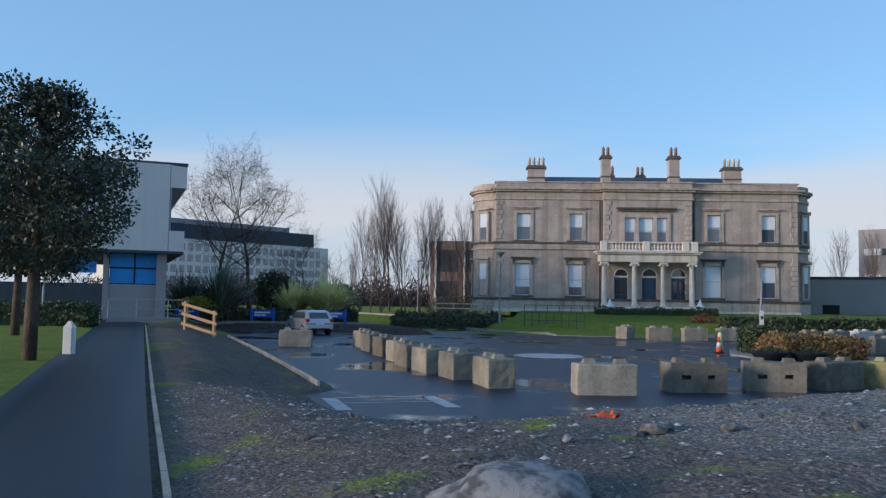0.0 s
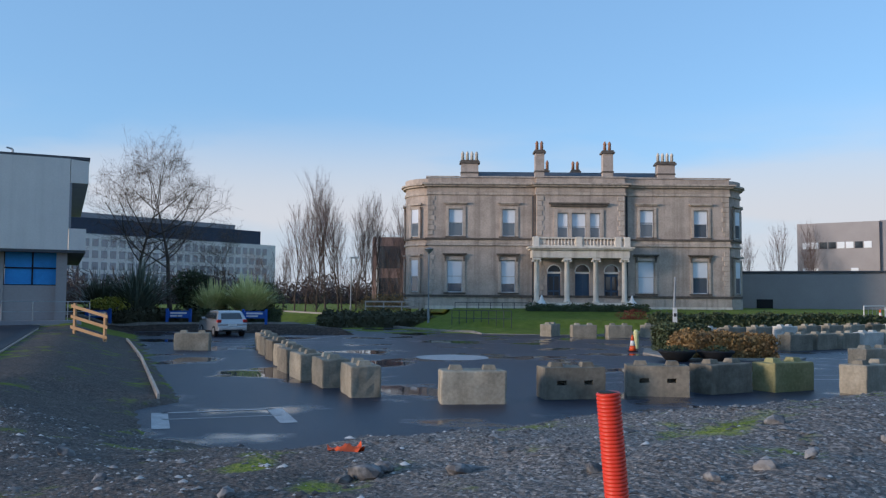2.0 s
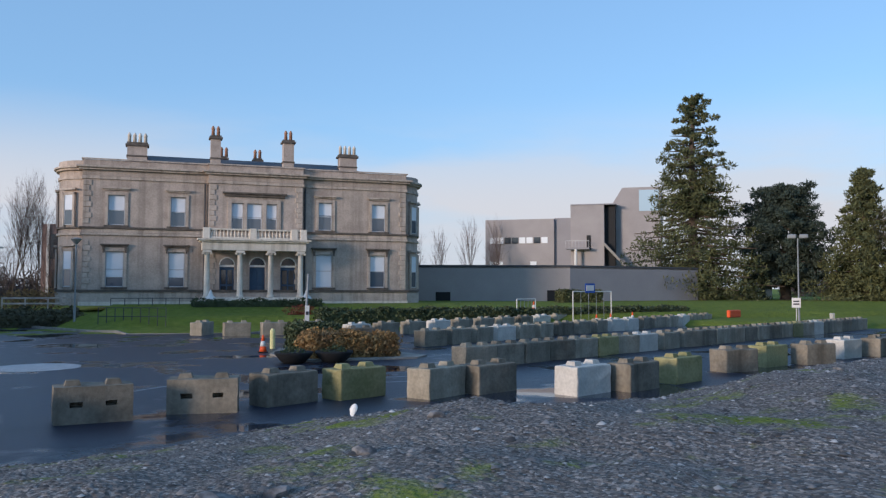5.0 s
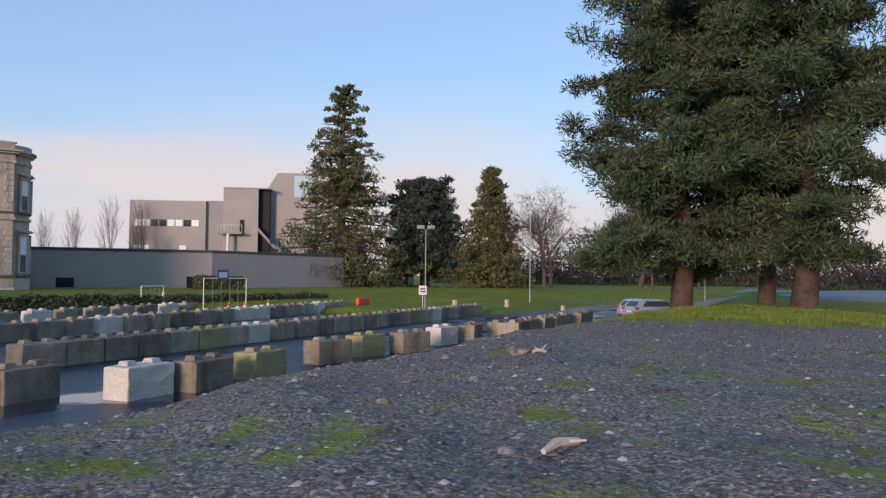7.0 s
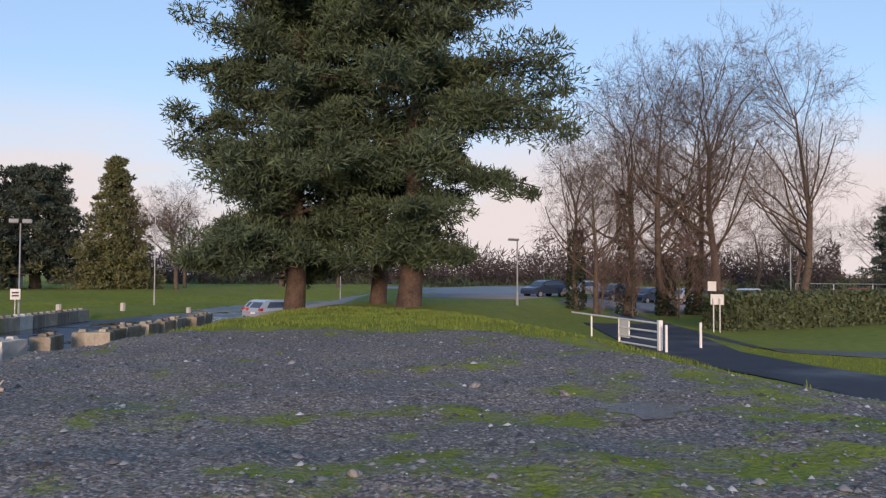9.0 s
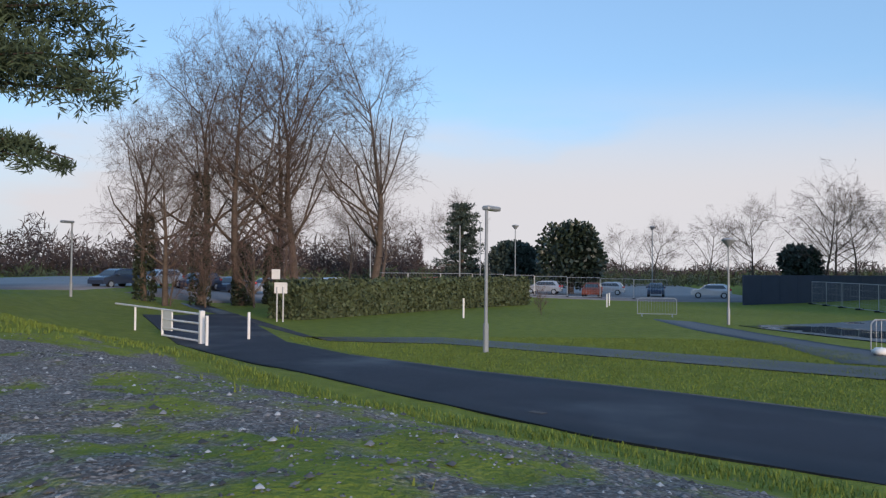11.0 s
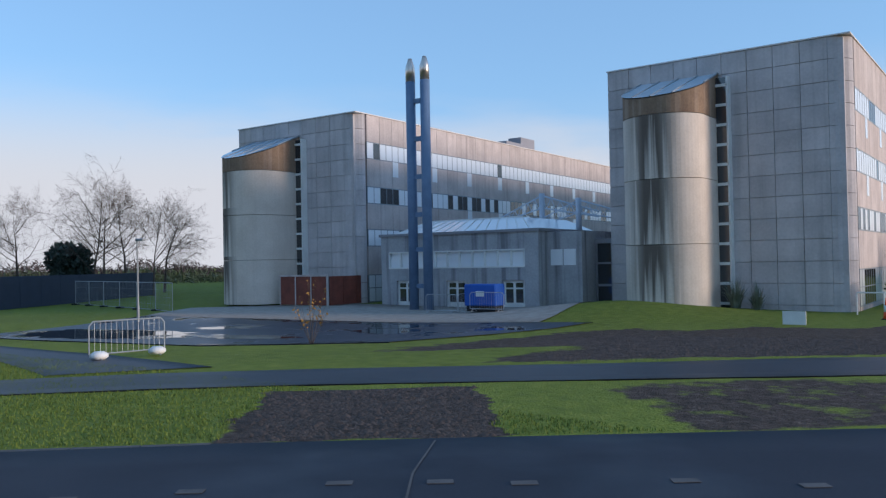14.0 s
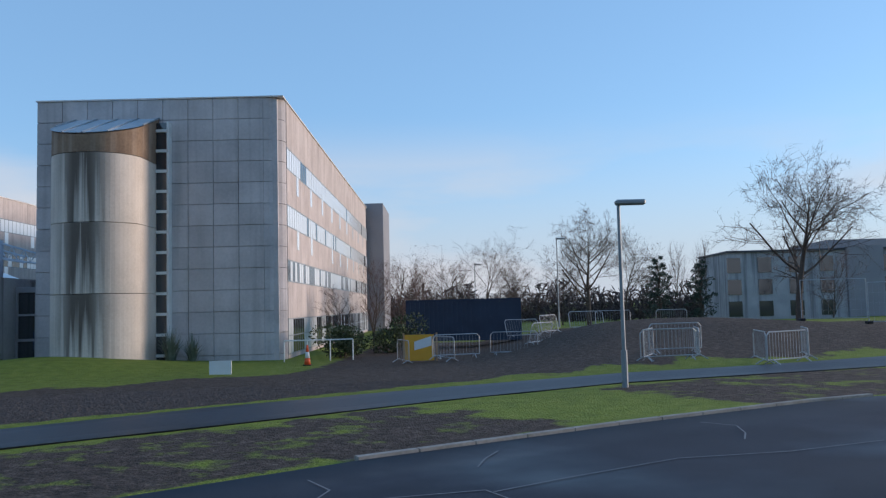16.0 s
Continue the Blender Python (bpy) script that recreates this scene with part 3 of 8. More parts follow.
def leaf_quads(rng, centres, length, width, lean=None, up=0.0):
    """Small pointed leaves at the centres, turned at random; lean: (n, 3) directions that they roughly follow."""
    n = len(centres)
    d = rng.normal(size=(n, 3))
    if lean is not None:
        d = d * 0.55 + lean
    d[:, 2] += up
    d /= np.linalg.norm(d, axis=1, keepdims=True) + 1e-9
    s = np.cross(d, rng.normal(size=(n, 3)))
    s /= np.linalg.norm(s, axis=1, keepdims=True) + 1e-9
    L = (length * rng.uniform(0.6, 1.3, (n, 1)))
    W = (width * rng.uniform(0.6, 1.3, (n, 1)))
    c = np.asarray(centres)
    return np.stack([c - d * L / 2, c + s * W / 2, c + d * L / 2, c - s * W / 2], 1)


def clump(rng, centre, radii, n, length, width, up=0.0, shell=0.55):
    u = rng.normal(size=(n, 3))
    u /= np.linalg.norm(u, axis=1, keepdims=True)
    r = rng.uniform(shell, 1.0, (n, 1)) ** 0.6
    p = np.asarray(centre) + u * r * np.asarray(radii)
    return leaf_quads(rng, p, length, width, lean=u * 0.9, up=up)


def limbs(seed, height, trunk_r, first, spread, levels=4, kids=(7, 5, 4, 4), upright=0.5, droop=0.0, wobble=0.18, taper=0.5, fine=0.0065, limb=(0.32, 0.5)):
    """A bare branching frame: two lists of (p, q, r0, r1), thick wood and thin twigs."""
    rnd = random.Random(seed)
    wood, twig = [], []

    def grow(p, d, length, r, level):
        segs = 4 if level < 2 else (2 if level == 2 and levels > 2 else 1)
        pts = [Vector(p)]
        rad = [r]
        for i in range(segs):
            d = (d + Vector((rnd.uniform(-1, 1), rnd.uniform(-1, 1), rnd.uniform(-1, 1))) * wobble + Vector((0, 0, upright * 0.16 - droop * 0.2 * level))).normalized()
            pts.append(pts[-1] + d * (length / segs))
            rad.append(0.0 if level >= levels else r * (1 - (1 - (taper if level else 0.10)) * (i + 1) / segs))
            (wood if level < 2 else twig).append((pts[-2], pts[-1], rad[-2], rad[-1]))
        if level >= levels:
            return
        for k in range(kids[min(level, len(kids) - 1)]):
            t = rnd.uniform(0.25 if level else first, 1.0)
            i = min(segs - 1, int(t * segs))
            b = pts[i].lerp(pts[i + 1], t * segs - i)
            a = rnd.uniform(0, 2 * math.pi)
            side = d.orthogonal().normalized()
            side.rotate(Matrix.Rotation(a, 3, d))
            nd = (d * (0.45 + upright * 0.5) + side * spread).normalized()
            grow(b, nd, length * rnd.uniform(0.38, 0.62) * (1.15 - 0.45 * t if level == 0 else 1), max(fine, rad[i] * rnd.uniform(*limb)), level + 1)
        if level == 0:
            return

    grow((0, 0, -0.2), Vector((0, 0, 1)), height * 0.86, trunk_r, 0)
    return wood, twig


def frame_mesh(name, segs, material, sides):
    s = Shape()
    for p, q, a, b in segs:
        if b == 0.0:                        # a fine twig: a slender three-sided spike
            d = (q - p).normalized()
            u = d.orthogonal().normalized() * a
            w = d.cross(u)
            s.add([tuple(p + u), tuple(p - u * 0.5 + w * 0.87), tuple(p - u * 0.5 - w * 0.87), tuple(q)], [(0, 1, 3), (1, 2, 3), (2, 0, 3)])
            continue
        s.tube(p, q, a, b, sides, caps=False)
    return s.mesh(name, material, True)


BARE = {}


def bare_tree(kind, at, scale=1.0, rz=0.0, label="leafless tree with fine grey-brown twigs", flat=1.0):
    specs = {
        "broad": dict(seed=3, height=10, trunk_r=0.19, first=0.24, spread=1.0, levels=4, kids=(16, 8, 6, 4), upright=0.65),
        "tall": dict(seed=8, height=19, trunk_r=0.52, first=0.26, spread=1.05, levels=4, kids=(24, 9, 6, 4), upright=0.55, wobble=0.22, fine=0.012, limb=(0.22, 0.38)),
        "tall2": dict(seed=21, height=19, trunk_r=0.50, first=0.2, spread=1.05, levels=4, kids=(22, 9, 6, 4), upright=0.55, wobble=0.28, fine=0.012, limb=(0.24, 0.4)),
        "round": dict(seed=34, height=10.4, trunk_r=0.27, first=0.2, spread=1.0, levels=4, kids=(18, 9, 6, 5), upright=0.5, wobble=0.13, fine=0.009),
        "poplar": dict(seed=5, height=11, trunk_r=0.11, first=0.12, spread=0.36, levels=3, kids=(24, 7, 5), upright=1.2),
        "birch": dict(seed=12, height=10, trunk_r=0.11, first=0.25, spread=0.6, levels=4, kids=(15, 7, 6, 3), upright=0.5, droop=0.5),
        "scrub": dict(seed=17, height=5, trunk_r=0.07, first=0.05, spread=0.7, levels=3, kids=(18, 9, 6), upright=0.7),
    }
    if kind not in BARE:
        wood, twig = limbs(**specs[kind])
        red = kind in ("poplar", "scrub")
        t = thing("bare_tree", label, "tree", at, rz)
        part("trunk", frame_mesh("trunk", wood, BARK, 7), None, t)
        part("crown", frame_mesh("crown", twig, REDTWIG if red else TWIG, 3), None, t)
        t.scale = (scale * flat, scale * flat, scale)
        BARE[kind] = t
        return t
    t = copy_thing(BARE[kind], Matrix.Identity(4))
    t.matrix_basis = pose(*at, 0, 0, rz) @ Matrix.Diagonal((scale * flat, scale * flat, scale, 1))
    return tagged(t, label)


def hedge_mesh(seed, w, d, h, density=260, size=0.09, wild=0.08):
    """Leaves of a clipped hedge over a w x d plan, h high."""
    rng = np.random.default_rng(seed)
    n = int((2 * (w + d) * h + w * d) * density)
    p = np.stack([rng.uniform(0, w, n), rng.uniform(0, d, n), rng.uniform(0, h, n)], 1)
    f = rng.integers(0, 5, n)
    side = rng.random(n)
    area = np.array([w * h, w * h, d * h, d * h, w * d])
    f = rng.choice(5, n, p=area / area.sum())
    j = rng.normal(0, wild, n)
    p[f == 0, 1] = j[f == 0]
    p[f == 1, 1] = d + j[f == 1]
    p[f == 2, 0] = j[f == 2]
    p[f == 3, 0] = w + j[f == 3]
    p[f == 4, 2] = h + j[f == 4] * 0.8 + 0.06 * np.sin(p[f == 4, 0] * 1.7) + 0.05 * np.sin(p[f == 4, 0] * 4.1)
    return leaf_quads(rng, p, size * 1.5, size)


def hedge(at, rz, w, d, h, material, label, seed=1, density=220, size=0.1, wild=0.07):
    t = thing("hedge", label, "hedge", at, rz)
    part("inner_growth", Shape().chamfer(0.06, w - 0.06, 0.06, d - 0.06, -0.1, h - 0.05, 0.08), material, t)
    part("foliage", quads_mesh("foliage", hedge_mesh(seed, w, d, h, density, size, wild), material), None, t)
    return t


def shrub(name, at, radii, material, label, seed=1, n=2500, length=0.14, width=0.07, lumps=9):
    rng = np.random.default_rng(seed)
    t = thing(name, label, "shrub", at)
    qs = []
    for k in range(lumps):
        a = rng.uniform(0, 2 * math.pi)
        rr = rng.uniform(0, 0.6)
        c = (radii[0] * rr * math.cos(a), radii[1] * rr * math.sin(a), radii[2] * rng.uniform(0.3, 1.2))
        qs.append(clump(rng, c, np.array(radii) * rng.uniform(0.35, 0.6), n // lumps, length, width))
    part("foliage", quads_mesh("foliage", np.concatenate(qs), material), None, t)
    s = Shape()
    for k in range(6):
        a = k * 1.05
        s.tube((0, 0, -0.1), (radii[0] * 0.5 * math.cos(a), radii[1] * 0.5 * math.sin(a), radii[2]), 0.04, 0.015, 5)
    part("stems", s, BARK, t)
    return t


def strap_shrub(name, at, r, h, n, width, material, label, seed=1):
    """A clump of long arching strap leaves."""
    rng = np.random.default_rng(seed)
    qs = []
    for k in range(n):
        a = rng.uniform(0, 2 * math.pi)
        tilt = rng.uniform(0.1, 1.0)
        L = h * rng.uniform(0.7, 1.15)
        d = np.array([math.cos(a), math.sin(a), 0])
        sd = np.array([-math.sin(a), math.cos(a), 0]) * width / 2
        base = d * rng.uniform(0, 0.25) * r + np.array([0, 0, 0])
        prev = base
        for i in range(4):
            t1 = (i + 1) / 4
            pt = base + d * (tilt * r * t1 ** 1.3) + np.array([0, 0, L * (t1 - 0.55 * tilt * t1 * t1)])
            w0, w1 = 1 - 0.2 * i, 0.95 - 0.22 * (i + 1) + 0.2 * (i < 3)
            qs.append([prev - sd * w0, prev + sd * w0, pt + sd * w1, pt - sd * w1])
            prev = pt
    t = thing(name, label, "shrub", at)
    part("leaves", quads_mesh("leaves", qs, material), None, t)
    return t


def needle_tree(name, at, seed, trunk_h, trunk_r, limbs_spec, material, bark, label, length=0.30, width=0.05, per=90, lean=(0, 0), shell=0.25):
    """A conifer: trunk, limbs and foliage puffs. limbs_spec: (z, azimuth, reach, rise, puff radius, puffs)."""
    rng = np.random.default_rng(seed)
    t = thing(name, label, "tree", at)
    tr = Shape()
    n = 8
    pts = [Vector((lean[0] * (i / n) ** 1.3 + 0.12 * math.sin(i * 1.9), lean[1] * (i / n) ** 1.3 + 0.1 * math.cos(i * 2.3), trunk_h * i / n - 0.2)) for i in range(n + 1)]
    for i in range(n):
        f0, f1 = 1 - 0.82 * i / n, 1 - 0.82 * (i + 1) / n
        tr.tube(pts[i], pts[i + 1], trunk_r * f0 * (1.25 if i == 0 else 1), trunk_r * f1, 12, caps=False)
    part("trunk", tr, bark, t, smooth=True)
    lb = Shape()
    qs = []
    for z, az, reach, rise, pr, k in limbs_spec:
        i = min(n - 1, int(z / trunk_h * n))
        p = pts[i].lerp(pts[i + 1], z / trunk_h * n - i)
        d = Vector((math.cos(az), math.sin(az), 0))
        mid = p + d * reach * 0.5 + Vector((0, 0, rise * 0.7))
        end = p + d * reach + Vector((0, 0, rise))
        r0 = trunk_r * 0.26 * (1 - 0.6 * z / trunk_h)
        lb.tube(p, mid, r0, r0 * 0.6, 6, False).tube(mid, end, r0 * 0.6, r0 * 0.2, 6, False)
        for j in range(k):
            s = 0.22 + 0.78 * (j + rng.uniform(0.2, 0.9)) / k
            c = (p.lerp(mid, s * 2) if s < 0.5 else mid.lerp(end, s * 2 - 1)) + Vector(rng.normal(0, 0.28 * pr, 3))
            rad = pr * rng.uniform(0.6, 1.15)
            qs.append(clump(rng, c, (rad, rad, rad * 0.62), per, length, width, up=0.25, shell=shell))
    tagged(part("branch_frame", lb, bark, t, smooth=True), kind="stuff")
    part("crown", quads_mesh("crown", np.concatenate(qs), material), None, t)
    return t

# ---- ground ----
def spaced(stops):
    out = []
    for (a, sa), (b, _) in zip(stops, stops[1:]):
        n = max(1, round((b - a) / sa))
        out += list(np.linspace(a, b, n, endpoint=False))
    return np.array(out + [stops[-1][0]])


gx = spaced([(-2500, 400), (-300, 40), (-60, 3), (-25, 0.7), (-6, 0.3), (32, 0.7), (62, 2), (120, 30), (400, 300), (2500, 1)])
gy = spaced([(-2500, 400), (-300, 30), (-70, 2), (-30, 0.7), (-16, 0.3), (22, 0.7), (60, 1.5), (95, 12), (300, 300), (2500, 1)])
X, Y = np.meshgrid(gx, gy)
Z = ground(X, Y)
nx_, ny_ = len(gx), len(gy)
verts = np.stack([X.ravel(), Y.ravel(), Z.ravel()], 1)
ii = np.arange(nx_ * ny_).reshape(ny_, nx_)
faces = np.stack([ii[:-1, :-1].ravel(), ii[:-1, 1:].ravel(), ii[1:, 1:].ravel(), ii[1:, :-1].ravel()], 1)


def grass_share(x, y):
    """How much of the land is grown over: lawns full, the rubble only in patches and along its rims."""
    fy = road_far(x)
    dr = (y - fy) * 0.75
    dn = np.interp(x, *MOUND_N) - y
    on = (dn > -0.5) & (dr > 3.5)
    rim_s = ss(8.5, 5.2, dr) * ss(8, 20, x)
    rim_n = ss(3.0, 0.5, dn) * 0.30 * ss(20, 12, x)
    east = ss(33.5, 38, x + 0.35 * y)
    mid = 0.27 * ss(12, 20, x) * ss(9, 2, y) + 0.16 * ss(18, 24, x) * ss(6, 1, y)
    g = np.where(on, np.maximum.reduce([rim_s, rim_n, east, mid, 0.13 + 0 * x]), 1.0)
    s = -dr
    al = 0.75 * x + 0.66 * y + 0.10 * ripple(x, y, 1.9) + 0.08 * ripple(x, y, 5.3)               # along the road
    strip = 0.56 * ss(9.0, 7.4, al) - 0.5 * ss(-0.6, -2.2, al) * ss(-6.8, -5.6, al)
    soil = ss(8.3, 9.3, s) * ss(31.5, 29.5, x) * ss(-38.5, -36.5, y) + ss(12.5, 14, s) * ss(-35, -33, y) * ss(37, 34, x) + ss(0.0, 0.3, s) * ss(5.1, 4.7, s) * (ss(10.6, 10.95, al) * ss(15.0, 14.65, al) + strip)
    soil = soil + ss(8.3, 9.3, s) * ss(-70, -62, y) * ss(26.5, 24, x) 
    g = np.where(s > 0, g - 1.5 * np.clip(soil, 0, 1), g)
    west = (x < -2) & (y < 19) & (dn > -40)
    d_w = -(x + 3.0 + (y - 19.7) * 0.405)
    bank = (d_w > -0.6) & (x + 1.4 + (y - 5.4) * 0.416 > -0.2) & (y > 2) & (y < 44)
    g = np.where(bank, 0.10, g)
    g = np.where((x < -4.8 - 0.55 * (y - 58)) & (x > -40) & (y > 50) & (y < 66), -0.4, g)
    g = np.where((x + 1.4 + (y - 5.4) * 0.416 < -1.5) & (x < -2) & (y < 60) & (y > -10), 1.0, g)
    return np.clip(g, -0.5, 1)


me = bpy.data.meshes.new("ground")
me.vertices.add(len(verts))
me.vertices.foreach_set("co", verts.ravel())
me.loops.add(faces.size)
me.loops.foreach_set("vertex_index", faces.ravel())
me.polygons.add(len(faces))
me.polygons.foreach_set("loop_start", np.arange(0, faces.size, 4))
me.polygons.foreach_set("use_smooth", np.ones(len(faces), bool))
me.update()
at_g = me.attributes.new("grown", "FLOAT", "POINT")
at_g.data.foreach_set("value", grass_share(X, Y).ravel().astype(np.float32))
at_s = me.attributes.new("earth", "FLOAT", "POINT")
at_s.data.foreach_set("value", np.where(road_far(X) > Y, 1.0, np.where((X < -4.8 - 0.55 * (Y - 58)) & (Y > 50), 1.0, np.where((X < 1.5 - 0.405 * (Y - 12)) & (Y > 2) & (Y < 45), 0.55 * ss(2.2, 0.2, X - 0.6 + 0.405 * (Y - 10)), 0.0))).ravel().astype(np.float32))


def ground_material():
    m = bpy.data.materials.new("land")
    m.use_nodes = True
    n, l = m.node_tree.nodes, m.node_tree.links
    b = n["Principled BSDF"]
    pos = n.new("ShaderNodeNewGeometry").outputs["Position"]

    def tex(scale, detail=4, kind="ShaderNodeTexNoise"):
        t = n.new(kind)
        t.inputs["Scale"].default_value = scale
        if kind == "ShaderNodeTexNoise":
            t.inputs["Detail"].default_value = detail
        l.new(pos, t.inputs["Vector"])
        return t

    def ramp(src, stops):
        r = n.new("ShaderNodeValToRGB")
        e = r.color_ramp.elements
        while len(e) < len(stops):
            e.new(0.5)
        for q, (p, c) in zip(e, stops):
            q.position, q.color = p, (*c, 1)
        l.new(src, r.inputs["Fac"])
        return r.outputs["Color"]

    def mixc(f, a, c):
        x = n.new("ShaderNodeMix")
        x.data_type = "RGBA"
        l.new(f, x.inputs["Factor"])
        l.new(a, x.inputs["A"])
        l.new(c, x.inputs["B"])
        return x.outputs["Result"]

    vor = tex(38, kind="ShaderNodeTexVoronoi")
    vor2 = tex(9, kind="ShaderNodeTexVoronoi")
    gray = n.new("ShaderNodeRGBToBW")
    l.new(vor.outputs["Color"], gray.inputs["Color"])
    rub = ramp(gray.outputs["Val"], [(0.0, (0.052, 0.048, 0.046)), (0.5, (0.165, 0.150, 0.140)), (0.78, (0.34, 0.312, 0.288)), (0.96, (0.56, 0.535, 0.51))])
    patch = ramp(tex(0.35, 5).outputs["Fac"], [(0.3, (0.085, 0.078, 0.075)), (0.7, (0.215, 0.192, 0.174))])
    f1 = n.new("ShaderNodeValue")
    f1.outputs[0].default_value = 0.26
    rub = mixc(f1.outputs[0], rub, patch)
    soil = ramp(tex(5, 8).outputs["Fac"], [(0.3, (0.036, 0.026, 0.021)), (0.6, (0.092, 0.067, 0.054)), (0.75, (0.165, 0.128, 0.104))])
    ae = n.new("ShaderNodeAttribute")
    ae.attribute_name = "earth"
    bare = mixc(ae.outputs["Fac"], rub, soil)
    gr = ramp(tex(2.2, 8).outputs["Fac"], [(0.28, (0.098, 0.126, 0.020)), (0.52, (0.178, 0.222, 0.030)), (0.75, (0.275, 0.290, 0.060))])
    big = ramp(tex(0.12, 4).outputs["Fac"], [(0.35, (0.150, 0.192, 0.027)), (0.65, (0.215, 0.268, 0.036))])
    f2 = n.new("ShaderNodeValue")
    f2.outputs[0].default_value = 0.45
    gr = mixc(f2.outputs[0], gr, big)
    ag = n.new("ShaderNodeAttribute")
    ag.attribute_name = "grown"
    blot = tex(0.9, 9)
    blot.inputs["Roughness"].default_value = 0.62
    sm = n.new("ShaderNodeMath")
    sm.operation = "ADD"
    l.new(ag.outputs["Fac"], sm.inputs[0])
    bx = n.new("ShaderNodeMapRange")
    bx.inputs["From Min"].default_value, bx.inputs["From Max"].default_value = 0.3, 0.7
    l.new(blot.outputs["Fac"], bx.inputs["Value"])
    l.new(bx.outputs["Result"], sm.inputs[1])
    rg = n.new("ShaderNodeMapRange")
    rg.inputs["From Min"].default_value, rg.inputs["From Max"].default_value = 0.76, 1.02
    l.new(sm.outputs["Value"], rg.inputs["Value"])
    col = mixc(rg.outputs["Result"], bare, gr)
    l.new(col, b.inputs["Base Color"])
    b.inputs["Roughness"].default_value = 0.9
    b.inputs["Specular IOR Level"].default_value = 0.25
    h1 = n.new("ShaderNodeMath")
    h1.operation = "MULTIPLY_ADD"
    h1.inputs[1].default_value = 0.6
    l.new(gray.outputs["Val"], h1.inputs[0])
    l.new(tex(14, 6).outputs["Fac"], h1.inputs[2])
    bn = n.new("ShaderNodeBump")
    bn.inputs["Strength"].default_value, bn.inputs["Distance"].default_value = 1.0, 0.08
    l.new(h1.outputs["Value"], bn.inputs["Height"])
    l.new(bn.outputs["Normal"], b.inputs["Normal"])
    return m


me.materials.append(ground_material())
land = tagged(new("ground", me), "stony dark rubble ground with moss and wet grass", "ground", kind="structure")


def sheet(name, outline, z, material, label, category):
    s = Shape()
    s.add([(x, y, z) for x, y in outline], [tuple(range(len(outline)))])
    return single(name, s, material, label, category, kind="structure")


def ribbon(name, left, right, material, label, category, lift=0.03, step=1.0):
    """A paved strip between two edge lines, laid on the land."""
    s = Shape()
    n = 0
    for (a, b), (c, d) in zip(zip(left, left[1:]), zip(right, right[1:])):
        k = max(1, int(math.dist(a, b) / step))
        for i in range(k + (1 if b == left[-1] else 0)):
            t = i / k
            for u in range(5):
                w = u / 4
                x = (a[0] + (b[0] - a[0]) * t) * (1 - w) + (c[0] + (d[0] - c[0]) * t) * w
                y = (a[1] + (b[1] - a[1]) * t) * (1 - w) + (c[1] + (d[1] - c[1]) * t) * w
                s.v.append((x, y, float(ground(x, y, 0.0)) + lift + 0.012))
            n += 1
    for i in range(n - 1):
        for u in range(4):
            q = i * 5 + u
            s.f.append((q, q + 1, q + 6, q + 5))
    m = len(s.v)
    s.v += [(x, y, z - 0.25) for x, y, z in s.v]
    for i in range(n - 1):
        for q in (i * 5, i * 5 + 4):
            s.f.append((q, q + 5, q + 5 + m, q + m))
    return single(name, s, material, label, category, kind="structure", smooth=True)


def kerb(pts, w=0.12, h=0.10, name="kerb", label="worn concrete kerb edging", lift=0.0, material=None):
    s = Shape()
    for a, b in zip(pts, pts[1:]):
        n = max(1, int(math.dist(a, b) / 0.92))
        d = Vector((b[0] - a[0], b[1] - a[1])).normalized()
        for i in range(n):
            p = Vector(a) + (Vector(b) - Vector(a)) * ((i + 0.01) / n)
            q = Vector(a) + (Vector(b) - Vector(a)) * ((i + 0.985) / n)
            o = Vector((-d.y, d.x)) * w / 2
            zp, zq = float(ground(p.x, p.y, 0.0)) + lift, float(ground(q.x, q.y, 0.0)) + lift
            v = [(*(p - o), zp - 0.1), (*(q - o), zq - 0.1), (*(q + o), zq - 0.1), (*(p + o), zp - 0.1),
                 (*(p - o), zp + h), (*(q - o), zq + h), (*(q + o), zq + h), (*(p + o), zp + h)]
            s.add(v, [(3, 2, 1, 0), (4, 5, 6, 7), (0, 1, 5, 4), (1, 2, 6, 5), (2, 3, 7, 6), (3, 0, 4, 7)])
    return single(name, s, material or KERB, label, "kerb", kind="structure")


sheet("road_car_park", [(-30, 12), (60, 12), (110, 60), (140, 90), (60, 62), (4, 62), (-6, 78), (-14, 100), (-26, 100), (-14, 62), (-40, 62)], 0.0, ASPHALT,
      "wet dark asphalt car park with puddles", "car park")
far_edge = [(60, 8.5), (44, 3.9), (40, 1.6), (36.5, -1.4), (33.2, -5), (28.3, -9.6), (25.5, -12), (21.8, -15.1), (19.5, -17), (15.2, -20), (10.7, -22.8), (9, -23.6), (-20, -30)]
near_edge = [(58, 12.8), (43, 7.2), (37.6, 3.9), (31.8, -0.4), (28.6, -2.6), (24.6, -6.6), (21.5, -8.8), (17.8, -11.6), (15.2, -13.2), (11, -15.6), (6, -17.5), (3, -18.3), (-22, -24)]
ribbon("road", far_edge, near_edge, ROAD, "patched wet asphalt service road", "road", lift=0.016)
kerb([p for p in far_edge[2:6]], h=0.03, lift=0.0, material=PATCHM)
kerb([(19.6, -17.05), (15.3, -20.1), (10.8, -22.9), (9.1, -23.7)], w=0.14, h=0.07, lift=0.0, label="weathered concrete kerb stones along the bend")
path_far = [(70, 14), (46, 3.5), (45.8, -1.4), (40.2, -8.3), (36.0, -13.4), (33, -16.2), (27.8, -20.4), (24.1, -23.8), (19.0, -27.4), (13.4, -30.6), (3, -35.0), (-30, -46)]
